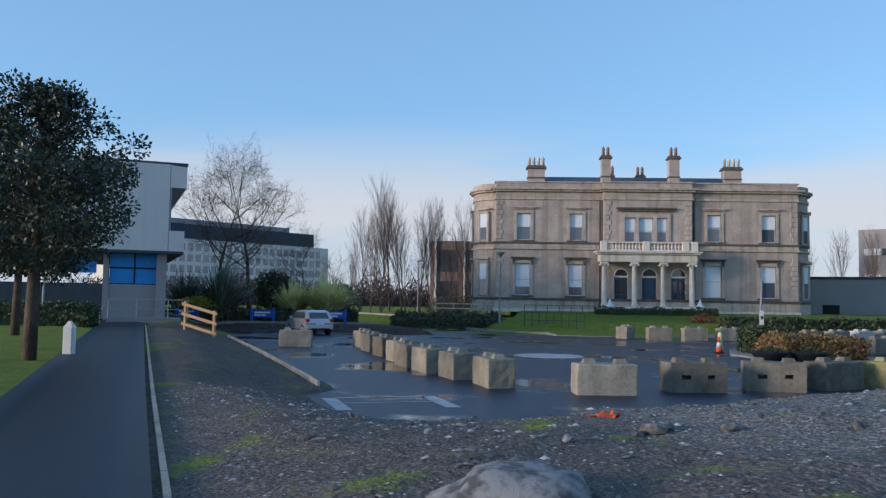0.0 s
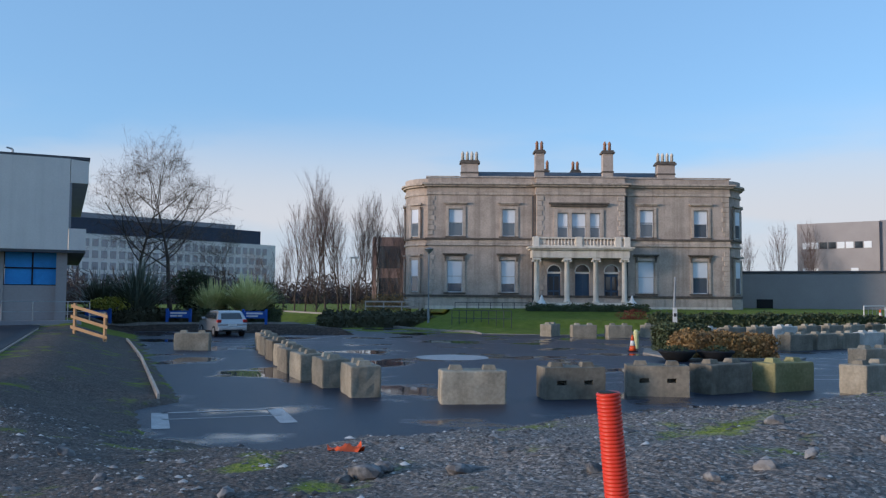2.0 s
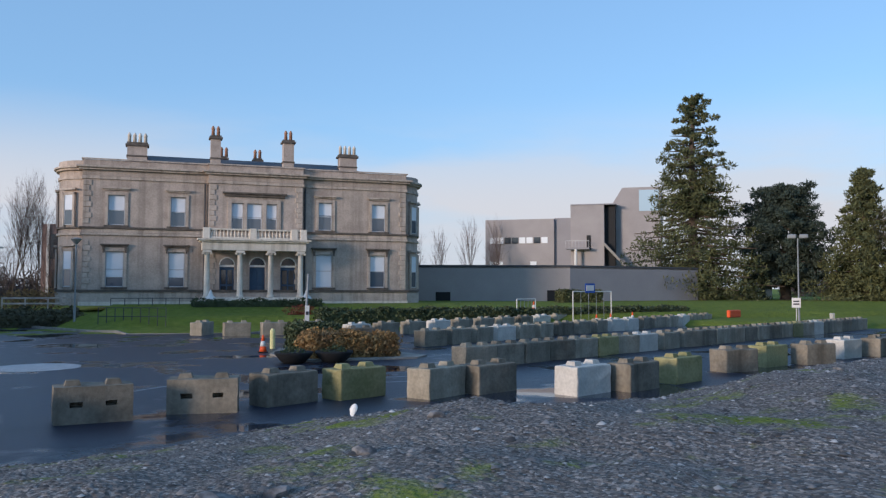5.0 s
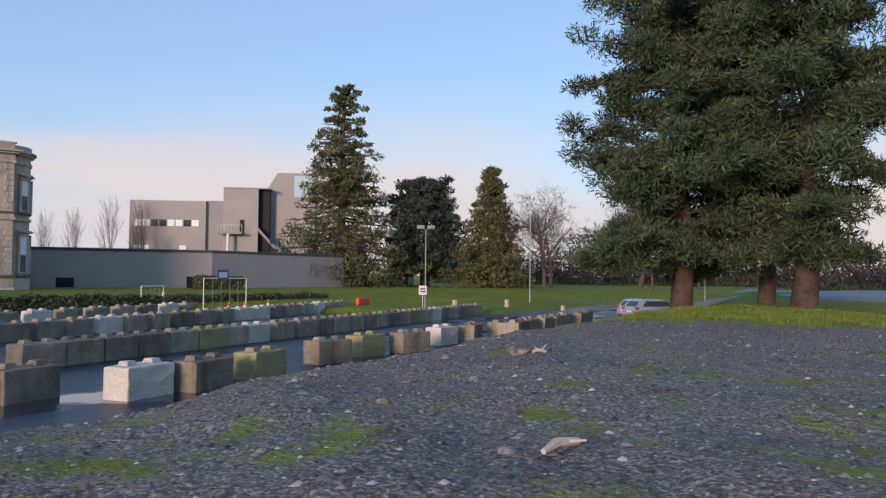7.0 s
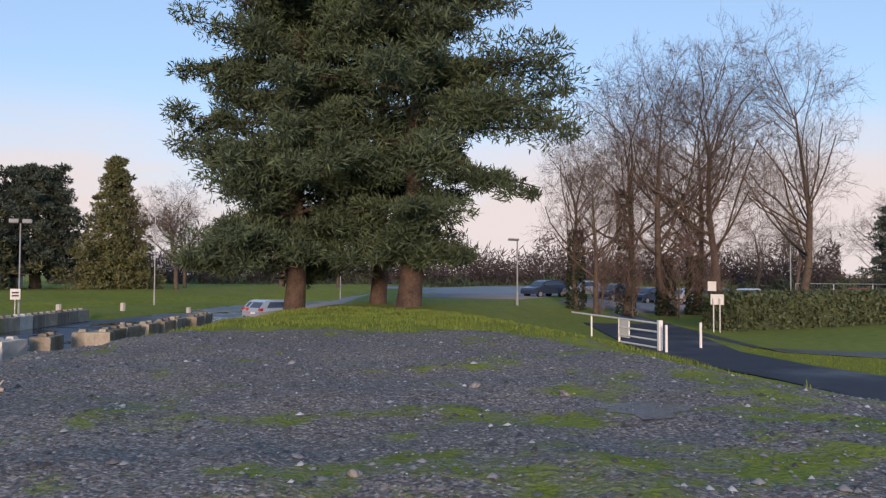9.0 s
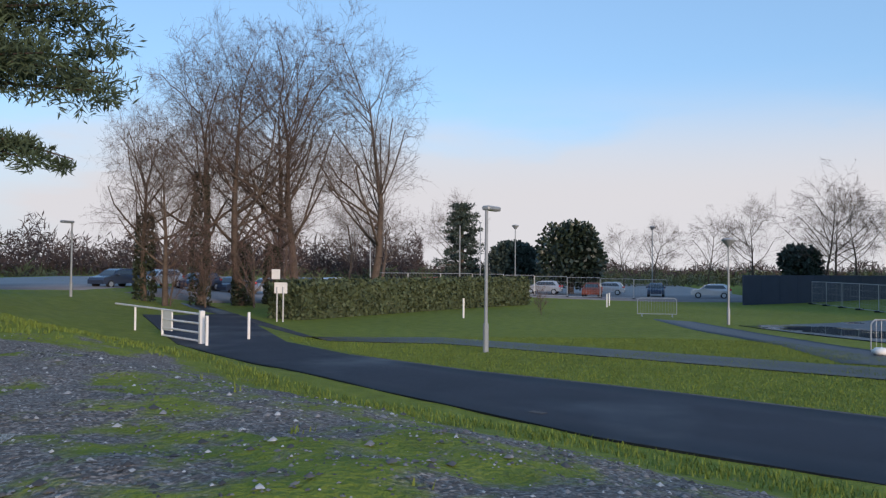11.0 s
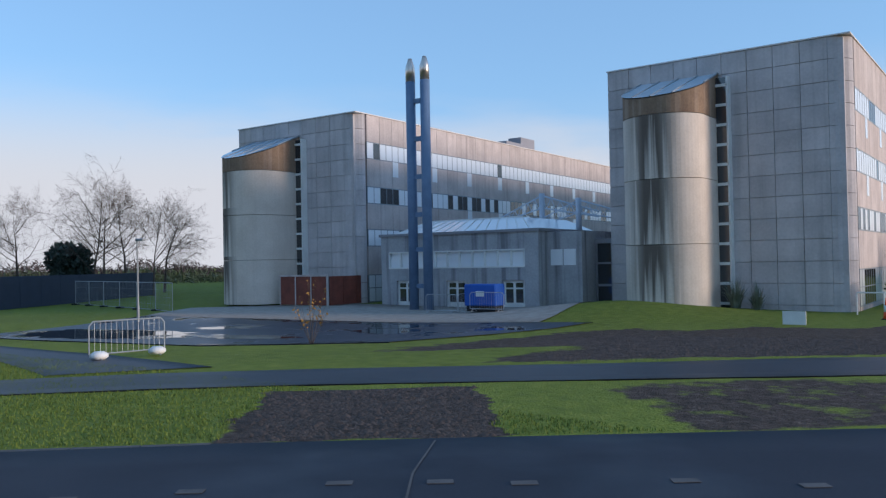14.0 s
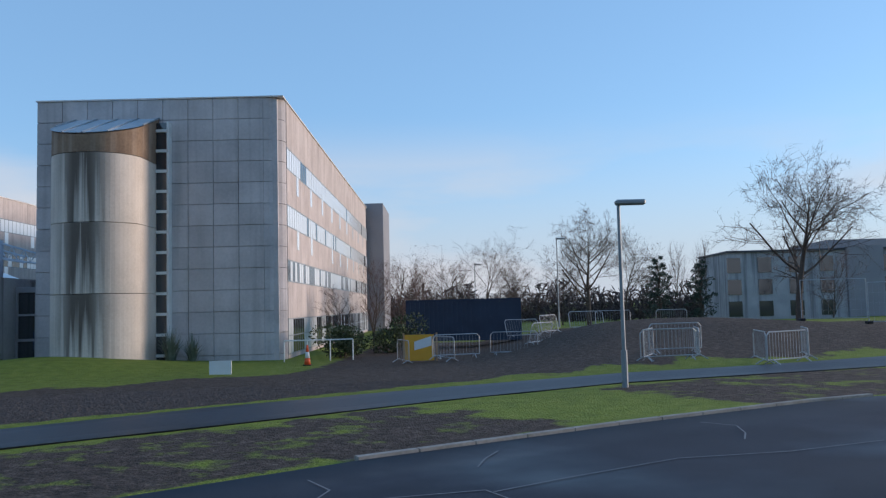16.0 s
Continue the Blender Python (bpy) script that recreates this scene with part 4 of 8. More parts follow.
path_near = [(69, 12), (44.4, 2.6), (43.4, -1.4), (38.0, -7.5), (33.8, -12.0), (31.4, -14.2), (25.6, -18.8), (23.0, -20.8), (18.4, -24.6), (13.9, -27.8), (5, -31.4), (-30, -42)]
ribbon("pavement_path", path_far, path_near, PATHM, "dark new asphalt footpath", "path", lift=0.015)
ribbon("pavement_branch", [(61.0, -14.1), (52, -12.9), (44.0, -13.0), (38, -11.8)], [(59.7, -15.9), (51, -15.4), (42.0, -15.6), (36, -15.0)], PATHM, "dark asphalt footpath branch", "path", lift=0.012)
ribbon("pavement_west", [(2.4, -8), (-1.4, 5.4), (-4.05, 11.7), (-16.4, 41.4), (-18.6, 46.6)], [(-0.6, -8.8), (-3.3, 5.0), (-5.9, 10.9), (-18.3, 40.2), (-20.8, 45.4)], PATHM,
       "smooth dark asphalt footpath", "path", lift=0.05)
kerb([(2.5, -8), (-1.3, 5.45), (-3.95, 11.75), (-16.3, 41.4)], w=0.06, h=0.05, label="thin concrete path edging")
kerb([(-2.75, 19.0), (-7.2, 30.3), (-10.6, 38.4), (-11.9, 41.4)], w=0.06, h=0.07, lift=0.06, material=TRIM, label="weathered timber edging board")
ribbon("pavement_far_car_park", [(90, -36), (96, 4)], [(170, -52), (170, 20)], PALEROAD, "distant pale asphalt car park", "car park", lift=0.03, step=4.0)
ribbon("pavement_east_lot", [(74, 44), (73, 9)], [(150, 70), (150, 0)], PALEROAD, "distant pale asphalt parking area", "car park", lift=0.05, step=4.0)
ribbon("pavement_yard", [(66, -31.5), (61.7, -31.2), (46.0, -33.5), (37.0, -36.5)], [(57, -17.2), (52, -17.6), (43.2, -19.6), (38.3, -24.0)], ASPHALT, "wet asphalt yard with shallow puddles", "yard", lift=0.026)
ribbon("pavement_apron", [(70, -37), (61.7, -44.0), (46.0, -45.4), (41.5, -44.4)], [(66.2, -31.4), (61.7, -31.1), (46.0, -33.4), (39.5, -35.8)], KERB, "pale concrete apron", "pavement", lift=0.03)

# ---- the old stone house ----
def sash_window(parent, x0, x1, z0, z1, y, lower=0.0, blind=0.5, name="window", surround=True, heavy=False):
    """A sash window set into a wall whose face is at y; the wall lies at larger y."""
    g = part(name, Shape().box(x0, x1, y + 0.16, y + 0.20, z0, z1), HOUSEGLASS, parent, "tall sash window")
    zm = (z0 + z1) / 2
    fr = Shape()
    for a, b, c, d in ((x0, x0 + 0.07, z0, z1), (x1 - 0.07, x1, z0, z1), (x0, x1, z0, z0 + 0.08), (x0, x1, z1 - 0.07, z1), (x0, x1, zm - 0.035, zm + 0.035)):
        fr.box(a, b, y + 0.11, y + 0.17, c, d)
    part("sash_frame", fr, SASHW, g)
    # upper pale panel paints in the blind and the sky's reflection
    if blind > 0:
        part("blind", Shape().box(x0 + 0.07, x1 - 0.07, y + 0.135, y + 0.158, z1 - 0.07 - (z1 - z0 - 0.15) * blind, z1 - 0.07), BLIND, g, "pale panel for drawn blind and reflected sky")
    if surround:
        s = Shape()
        s.box(x0 - 0.22, x0, y - 0.07, y + 0.12, z0 - 0.05, z1 + 0.2)
        s.box(x1, x1 + 0.22, y - 0.07, y + 0.12, z0 - 0.05, z1 + 0.2)
        s.box(x0, x1, y - 0.07, y + 0.12, z1, z1 + 0.2)
        part("architrave", s, TRIM, g)
        h = Shape()
        h.box(x0 - 0.38, x1 + 0.38, y - 0.24, y + 0.05, z1 + 0.46, z1 + 0.56)
        h.box(x0 - 0.30, x1 + 0.30, y - 0.14, y + 0.05, z1 + 0.36, z1 + 0.46)
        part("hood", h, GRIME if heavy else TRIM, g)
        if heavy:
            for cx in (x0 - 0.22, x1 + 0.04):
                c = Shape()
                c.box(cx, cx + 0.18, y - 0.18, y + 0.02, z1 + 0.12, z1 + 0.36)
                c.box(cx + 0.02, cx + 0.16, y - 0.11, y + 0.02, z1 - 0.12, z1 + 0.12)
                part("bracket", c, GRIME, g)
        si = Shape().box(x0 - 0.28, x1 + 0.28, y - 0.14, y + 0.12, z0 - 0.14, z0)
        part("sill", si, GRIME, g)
    return g


house = thing("house", "two-storey weathered Victorian stone house with parapet and chimneys", "house", (2.7, 69.7, 1.35))
HW = 25.8                                   # length of the front
ZT = 10.75                                  # underside of the parapet over the base
up = [(1.80, 3.03), (6.38, 7.52), (18.15, 19.32), (22.75, 23.97)]
ctr = [(11.02, 11.94), (12.23, 13.44), (13.78, 14.65)]
dn_ = [(1.68, 3.00), (6.27, 7.50), (17.95, 19.34), (22.62, 23.96)]
UZ, LZ = (6.20, 8.55), (1.42, 4.18)
C0, C1, CY = 9.25, 16.75, -0.42            # the forward centre bay
holes = [(a, b, *UZ) for a, b in up] + [(a, b, *LZ) for a, b in dn_]
part("wall_front", Shape().wall(0, C0, 0, ZT, 0, 0.5, holes), STONE, house)
part("wall_front", Shape().wall(C1, HW, 0, ZT, 0, 0.5, holes), STONE, house)
door_x = [(10.15, 11.30), (12.50, 13.74), (14.98, 16.22)]
ch = [(a, b, 5.95, 8.22) for a, b in ctr] + [(a, b, 0.62, 3.95) for a, b in door_x]
part("wall_centre", Shape().wall(C0, C1, 0, ZT, CY, 0.5, ch), STONE, house)
part("wall_side", Shape().box(0, 0.5, 0.5, 14, 0, ZT), STONE, house)
part("wall_side", Shape().box(HW - 0.5, HW, 0.5, 14, 0, ZT), STONE, house)
part("wall_back", Shape().box(0.5, HW - 0.5, 13.5, 14, 0, ZT), STONE, house)
part("interior_floor", Shape().box(0.5, HW - 0.5, 0.5, 13.5, 5.2, 5.4), DARK, house)
for (a, b), bl in zip(up, (0.5, 0.5, 0.45, 0.5)):
    sash_window(house, a, b, *UZ, 0, blind=bl)
for (a, b), bl in zip(dn_, (0.74, 0.74, 1.0, 0.5)):
    sash_window(house, a, b, *LZ, 0, blind=bl, heavy=True)
for a, b in ctr:
    w = sash_window(house, a, b, 5.95, 8.22, CY, blind=0.55, surround=False)
s = Shape()
for a, b in ((10.72, 11.02), (11.94, 12.23), (13.44, 13.78), (14.65, 14.95)):
    s.box(a, b, CY - 0.09, CY + 0.1, 5.75, 8.22)
s.box(10.72, 14.95, CY - 0.09, CY + 0.1, 8.22, 8.5)
part("triple_window_surround", s, TRIM, house)
part("hood", Shape().box(10.3, 15.4, CY - 0.28, CY + 0.02, 8.95, 9.08).box(10.45, 15.25, CY - 0.16, CY + 0.02, 8.75, 8.95), GRIME, house)


def course(z0, z1, out, material, name, label=""):
    s = Shape()
    s.box(-out, C0 - out, -out, 0.0, z0, z1)
    s.box(C1 + out, HW + out, -out, 0.0, z0, z1)
    s.box(C0 - out, C1 + out, CY - out, CY, z0, z1)
    s.box(C0 - out, C0, CY, 0, z0, z1)
    s.box(C1, C1 + out, CY, 0, z0, z1)
    s.box(-out, 0, 0, 14, z0, z1)
    s.box(HW, HW + out, 0, 14, z0, z1)
    return part(name, s, material, house, label)


course(0.0, 0.30, 0.16, PORCH, "plinth_foot")
course(0.32, 1.02, 0.10, TRIM, "plinth")
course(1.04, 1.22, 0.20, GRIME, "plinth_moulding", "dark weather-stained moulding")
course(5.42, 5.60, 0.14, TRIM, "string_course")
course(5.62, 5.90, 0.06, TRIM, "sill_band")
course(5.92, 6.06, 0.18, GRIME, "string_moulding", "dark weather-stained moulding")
course(9.75, 9.98, 0.10, TRIM, "architrave_band")
course(10.0, 10.42, 0.05, STONE, "frieze")
course(10.44, 10.60, 0.30, TRIM, "cornice_lower")
course(10.60, 10.74, 0.48, TRIM, "cornice")
course(10.76, 11.22, 0.02, STONE, "parapet")
course(11.24, 11.34, 0.14, TRIM, "parapet_coping")
# quoins
qx = [0.0, C0 + 0.0, C1 - 0.62, HW - 0.62]
quoin = {}
for i, x in enumerate(qx):
    yy = CY if i in (1, 2) else 0.0
    for k in range(20):
        z = 1.26 + k * 0.42
        if 5.3 < z + 0.42 and z < 6.1 or z > 9.4:
            continue
        wq = 0.62 if k % 2 else 0.46
        if wq not in quoin:
            quoin[wq] = Shape().chamfer(0, wq, -0.05, 0.05, 0.01, 0.40, 0.02).mesh("quoin", TRIM)
        q = part("quoin", quoin[wq], None, house)
        q.location = (x if i in (0, 1) else x + 0.62 - wq, yy, z)
# curved bays at both ends
for side, cx in ((-1, 0.3), (1, HW - 0.3)):
    def arc(r, squash, n=14, cy=3.4):
        return [(cx + side * r * squash * math.sin(t), cy - r * math.cos(t)) for t in np.linspace(0.02, math.pi - 0.02, n)]
    def bay(z0, z1, r, name, material, label=""):
        o = arc(r, 0.82)
        o = o if side > 0 else o[::-1]
        return part(name, Shape().prism(o, z0, z1), material, house, label)
    bay(0.0, 0.98, 2.95, "bay_plinth", TRIM)
    bay(0.98, ZT, 2.78, "bay_wall", STONE, "curved end bay")
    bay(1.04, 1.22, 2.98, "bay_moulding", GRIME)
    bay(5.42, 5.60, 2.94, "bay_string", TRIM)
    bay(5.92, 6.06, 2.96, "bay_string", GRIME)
    bay(9.75, 9.98, 2.90, "bay_band", TRIM)
    bay(10.44, 10.60, 3.08, "bay_cornice", TRIM)
    bay(10.60, 10.74, 3.28, "bay_cornice", TRIM)
    bay(10.76, 11.2, 2.85, "bay_parapet", STONE)
    for t in (0.62, 1.57, 2.5):
        for z0, z1 in (UZ, LZ):
            px, py = cx + side * 2.80 * 0.82 * math.sin(t), 3.4 - 2.80 * math.cos(t)
            yaw = math.degrees(math.atan2(side * math.sin(t) / 0.82, math.cos(t)))
            h = new("bay_window")
            h.parent = house
            h.matrix_basis = pose(px, py, 0, 0, 0, yaw)
            gl = part("pane", Shape().box(-0.42, 0.42, -0.05, 0.02, z0, z1), HOUSEGLASS, h, "narrow sash window")
            sf = Shape()
            for a, b, c, d in ((-0.62, -0.42, z0 - 0.1, z1 + 0.2), (0.42, 0.62, z0 - 0.1, z1 + 0.2), (-0.62, 0.62, z1, z1 + 0.2)):
                sf.box(a, b, -0.12, 0.02, c, d)
            sf.box(-0.75, 0.75, -0.22, 0.02, z1 + 0.36, z1 + 0.5)
            part("surround", sf, TRIM, h)
            sb = Shape()
            zm = (z0 + z1) / 2
            for a, b, c, d in ((-0.42, -0.36, z0, z1), (0.36, 0.42, z0, z1), (-0.42, 0.42, zm - 0.03, zm + 0.03), (-0.42, 0.42, z0, z0 + 0.06)):
                sb.box(a, b, -0.08, -0.04, c, d)
            part("sash_frame", sb, SASHW, h)
            part("blind", Shape().box(-0.36, 0.36, -0.065, -0.052, zm, z1), BLIND, h)
# porch
PY = -1.75
part("porch_floor", Shape().box(8.6, 16.9, PY - 0.25, CY, 0.10, 0.62).box(8.4, 17.1, PY - 0.65, PY - 0.25, 0.0, 0.42).box(8.2, 17.3, PY - 1.05, PY - 0.65, -0.2, 0.22), PORCH, house, "stone porch steps")
for x in (9.10, 11.62, 14.02, 16.40):
    prof = [(0.30, 0.62), (0.30, 0.74), (0.25, 0.80), (0.225, 0.95), (0.215, 2.4), (0.19, 3.95), (0.25, 4.02), (0.27, 4.14)]
    col = part("column", Shape().lathe(prof, x, PY + 0.1, 18), PORCH, house, smooth=True)
    part("capital", Shape().box(x - 0.32, x + 0.32, PY - 0.22, PY + 0.42, 4.14, 4.32).tube((x - 0.3, PY - 0.2, 4.08), (x - 0.3, PY + 0.4, 4.08), 0.09).tube((x + 0.3, PY - 0.2, 4.08), (x + 0.3, PY + 0.4, 4.08), 0.09), PORCH, col)
part("entablature", Shape().box(8.72, 16.78, PY - 0.22, CY, 4.34, 4.98), PORCH, house)
part("porch_cornice", Shape().box(8.5, 17.0, PY - 0.42, CY, 4.98, 5.10).box(8.36, 17.14, PY - 0.56, CY, 5.10, 5.24), PORCH, house)
bal = Shape().box(8.75, 16.75, PY - 0.12, PY + 0.12, 5.24, 5.38).box(8.75, 16.75, PY - 0.14, PY + 0.14, 5.92, 6.04)
part("balustrade_rail", bal, PORCH, house)
balu = Shape().lathe([(0.06, 5.38), (0.05, 5.45), (0.085, 5.55), (0.045, 5.78), (0.06, 5.92)], 0, 0, 8).mesh("baluster", PORCH)
for a, b in ((9.8, 12.3), (13.0, 15.6)):
    for k in range(10):
        q = part("baluster", balu, None, house)
        q.location = (a + (b - a) * k / 9, PY, 0)
for k in range(3):
    for x in (9.35 + 0.15 * k, 15.75 + 0.2 * k):
        q = part("baluster", balu, None, house)
        q.location = (x, PY, 0)
for x in (8.78, 12.35, 15.6, 16.35):
    part("pedestal", Shape().chamfer(x - 0.02, x + 0.52, PY - 0.2, PY + 0.2, 5.24, 6.08, 0.03), PORCH, house)
for (a, b), lit in zip(door_x, (0, 1, 0)):
    d = part("door", Shape().box(a, b, CY + 0.22, CY + 0.28, 0.62, 3.06), BLUEDOOR, house, "dark blue panelled door")
    pn = Shape()
    for u in (0.12, 0.55):
        for v0, v1 in ((0.15, 0.9), (1.05, 2.2)):
            w_ = (b - a)
            pn.chamfer(a + w_ * u, a + w_ * (u + 0.33), CY + 0.195, CY + 0.225, 0.62 + v0, 0.62 + v1, 0.012)
    part("door_panel", pn, GLASS if not lit else BLUEDOOR, d)
    tr = Shape().box(a - 0.1, b + 0.1, CY + 0.12, CY + 0.24, 3.06, 3.22)
    part("transom", tr, WHITE, d, "white painted transom")
    cx, r = (a + b) / 2, (b - a) / 2
    n = 14
    fan = Shape()
    ring = [(cx + r * math.cos(t), CY + 0.2, 3.22 + r * math.sin(t)) for t in np.linspace(0, math.pi, n)]
    fan.add(ring, [tuple(range(n))[::-1]])
    part("fanlight", fan, GLASS, d, "semicircular fanlight")
    sp, fill = Shape(), Shape()
    for i in range(n - 1):
        t0, t1 = math.pi * i / (n - 1), math.pi * (i + 1) / (n - 1)
        q = [(r * m_ * math.cos(t) + cx, y_, 3.22 + r * m_ * math.sin(t)) for t in (t0, t1) for m_ in (0.93, 1.10) for y_ in (CY - 0.05,)]
        sp.add(q, [(0, 1, 3, 2)])
        k = [(cx + r * math.cos(t0), 3.22 + r * math.sin(t0)), (cx + r * math.cos(t1), 3.22 + r * math.sin(t1))]
        top = 3.97
        fill.add([(k[0][0], CY - 0.01, k[0][1]), (k[1][0], CY - 0.01, k[1][1]), (k[1][0], CY - 0.01, top), (k[0][0], CY - 0.01, top)], [(0, 1, 2, 3)])
        sp.add([(k[0][0], CY - 0.05, k[0][1]), (k[1][0], CY - 0.05, k[1][1]), (k[1][0], CY + 0.21, k[1][1]), (k[0][0], CY + 0.21, k[0][1])], [(3, 2, 1, 0)])
    part("door_arch", sp, WHITE, d, "white painted arch moulding")
    part("arch_spandrel", fill, STONE, d)
# roof and chimneys
rf = Shape()
rf.add([(1.2, 1.2, 10.9), (HW - 1.2, 1.2, 10.9), (HW - 1.2, 12.8, 10.9), (1.2, 12.8, 10.9), (4.6, 5.6, 12.6), (HW - 4.6, 5.6, 12.6), (HW - 4.6, 8.4, 12.6), (4.6, 8.4, 12.6)],
       [(0, 1, 5, 4), (1, 2, 6, 5), (2, 3, 7, 6), (3, 0, 4, 7), (4, 5, 6, 7)])
part("roof", rf, SLATE, house, "low grey slate roof")


def chimney(x, y, w, d, z1, pots, small=False):
    c = part("chimney", Shape().box(x - w / 2, x + w / 2, y - d / 2, y + d / 2, 10.9, z1), STONE, house, "rendered stone chimney stack")
    cap = Shape().box(x - w / 2 - 0.14, x + w / 2 + 0.14, y - d / 2 - 0.14, y + d / 2 + 0.14, z1, z1 + 0.16).box(x - w / 2 - 0.05, x + w / 2 + 0.05, y - d / 2 - 0.05, y + d / 2 + 0.05, z1 + 0.16, z1 + 0.3)
    cap.box(x - w / 2 - 0.06, x + w / 2 + 0.06, y - d / 2 - 0.06, y + d / 2 + 0.06, 12.2 if not small else 11.3, 12.32 if not small else 11.4)
    part("chimney_cap", cap, GRIME, c)
    for k in range(pots):
        px = x + (k - (pots - 1) / 2) * 0.42
        part("chimney_pot", Shape().lathe([(0.15, z1 + 0.3), (0.13, z1 + 0.85), (0.17, z1 + 0.9), (0.06, z1 + 1.15)], px, y, 10), POT if pots < 3 else PORCH, c, smooth=True)


chimney(3.75, 4.3, 1.55, 0.9, 13.1, 4)
chimney(21.55, 4.3, 1.55, 0.9, 13.1, 4)
chimney(9.95, 3.2, 0.8, 0.8, 13.9, 2)
chimney(16.05, 3.2, 0.9, 0.8, 13.9, 2)
chimney(10.9, 6.5, 0.5, 0.7, 12.7, 2, True)
chimney(14.0, 8.0, 0.7, 0.7, 12.9, 2, True)
part("drainpipe", Shape().tube((C0 - 0.28, -0.12, 0.2), (C0 - 0.28, -0.12, 9.7), 0.07), SASH, house, "dark iron drainpipe")
part("drainpipe", Shape().tube((C1 + 0.25, -0.12, 0.2), (C1 + 0.25, -0.12, 9.7), 0.07), SASH, house, "dark iron drainpipe")
# white urns flanking the steps
urn = single("stone_urn", Shape().lathe([(0.36, 0), (0.40, 0.2), (0.44, 0.45), (0.36, 0.72), (0.2, 0.85), (0.14, 1.0), (0.08, 1.2), (0.03, 1.3)], 0, 0, 14), WHITE,
             "pale bell-shaped stone ornament beside the steps", "ornament", (12.0, 66.3, 1.3), group="ornaments by the porch", smooth=True)
copy_thing(urn, pose(19.3, 66.3, 1.3))

# ---- interlocking concrete blocks ----
def block_mesh(holes=False, worn=0.0, seed=0, length=1.5):
    """The body of a block: cut edges, chipped and uneven; holes: two pockets in its front face."""
    bm = bmesh.new()
    h, L = 0.75, length / 2
    s = Shape()
    if holes:
        s.wall(-L, L, 0.0, h, -0.375, 0.375, [(a, b, 0.34, 0.45) for a, b in ((-0.45, -0.21), (0.21, 0.45))])
        for a, b in ((-0.45, -0.21), (0.21, 0.45)):
            s.add([(a, -0.16, 0.34), (b, -0.16, 0.34), (b, -0.16, 0.45), (a, -0.16, 0.45)], [(0, 1, 2, 3)])
    else:
        s.box(-L, L, -0.375, 0.375, 0.0, h)
    vs = [bm.verts.new(p) for p in s.v]
    for fc in s.f:
        bm.faces.new([vs[i] for i in fc])
    if not holes:
        bmesh.ops.subdivide_edges(bm, edges=bm.edges[:], cuts=3, use_grid_fill=True)
    edges = [e for e in bm.edges if len(e.link_faces) == 2 and e.calc_face_angle(0) > 0.5 and all(abs(abs(v.co.x) - L) < 1e-4 or abs(abs(v.co.y) - 0.375) < 1e-4 or v.co.z > h - 1e-4 for v in e.verts) and max(v.co.z for v in e.verts) > 0.01]
    bmesh.ops.bevel(bm, geom=edges, offset=0.045, segments=2, affect="EDGES", profile=0.6)
    off = Vector((seed * 1.3, seed * 2.1, 0))
    for v in bm.verts:
        if v.co.z > 0.02:
            v.co += Vector((noise.noise(v.co * 4 + off), noise.noise(v.co * 4 + off + Vector((7, 0, 0))), noise.noise(v.co * 4 + off + Vector((0, 9, 0))))) * worn * 2
    me_ = bpy.data.meshes.new("concrete_block")
    bm.to_mesh(me_)
    bm.free()
    return me_


def frustum(x, y, r0, r1, z0, z1):
    v = [(x - r0, y - r0, z0), (x + r0, y - r0, z0), (x + r0, y + r0, z0), (x - r0, y + r0, z0), (x - r1, y - r1, z1), (x + r1, y - r1, z1), (x + r1, y + r1, z1), (x - r1, y + r1, z1)]
    return v, [(4, 5, 6, 7), (0, 1, 5, 4), (1, 2, 6, 5), (2, 3, 7, 6), (3, 0, 4, 7)]


BLOCK = {}


def block(x, y, rz, kind="c", z=0.0, label=""):
    """kind: c plain, h with lifting holes, m mossy, p pale, d dirty."""
    mats = {"c": CONC, "h": DIRTY, "m": MOSSY, "p": PALE, "d": DIRTY}
    words = {"c": "weathered grey-brown concrete interlocking block", "h": "stained concrete block with two lifting holes", "m": "mossy green concrete interlocking block",
             "p": "pale clean concrete interlocking block", "d": "dark dirty concrete interlocking block"}
    if kind not in BLOCK:
        body = block_mesh(kind == "h", 0.014, ord(kind))
        body.materials.append(mats[kind])
        BLOCK[kind] = body
        BLOCK[kind, "knob"] = Shape().add(*frustum(0, 0, 0.17, 0.12, -0.03, 0.11)).mesh("knob", mats[kind])
    ob = new("concrete_block", BLOCK[kind])
    ob.matrix_world = pose(x, y, z, 0, 0, rz)
    for kx in (-0.39, 0.39):
        part("knob", BLOCK[kind, "knob"], None, ob).location = (kx, 0, 0.75)
    return tagged(ob, label or words[kind] + " standing on wet asphalt", "concrete block", "blocks lining the car park lanes")


# the line that leads away to the north-west
for x, y, r, k in ((1.55, 21.05, 106, "c"), (0.55, 23.05, 109, "c"), (-0.38, 24.95, 112, "c"), (-1.15, 27.0, 112, "d"), (-1.65, 28.9, 112, "c"),
                   (-2.5, 31.6, 112, "d"), (-3.35, 34.3, 112, "c"), (-4.15, 37.3, 112, "c")):
    block(x, y, r, k)
block(-7.3, 36.9, 8, "c")
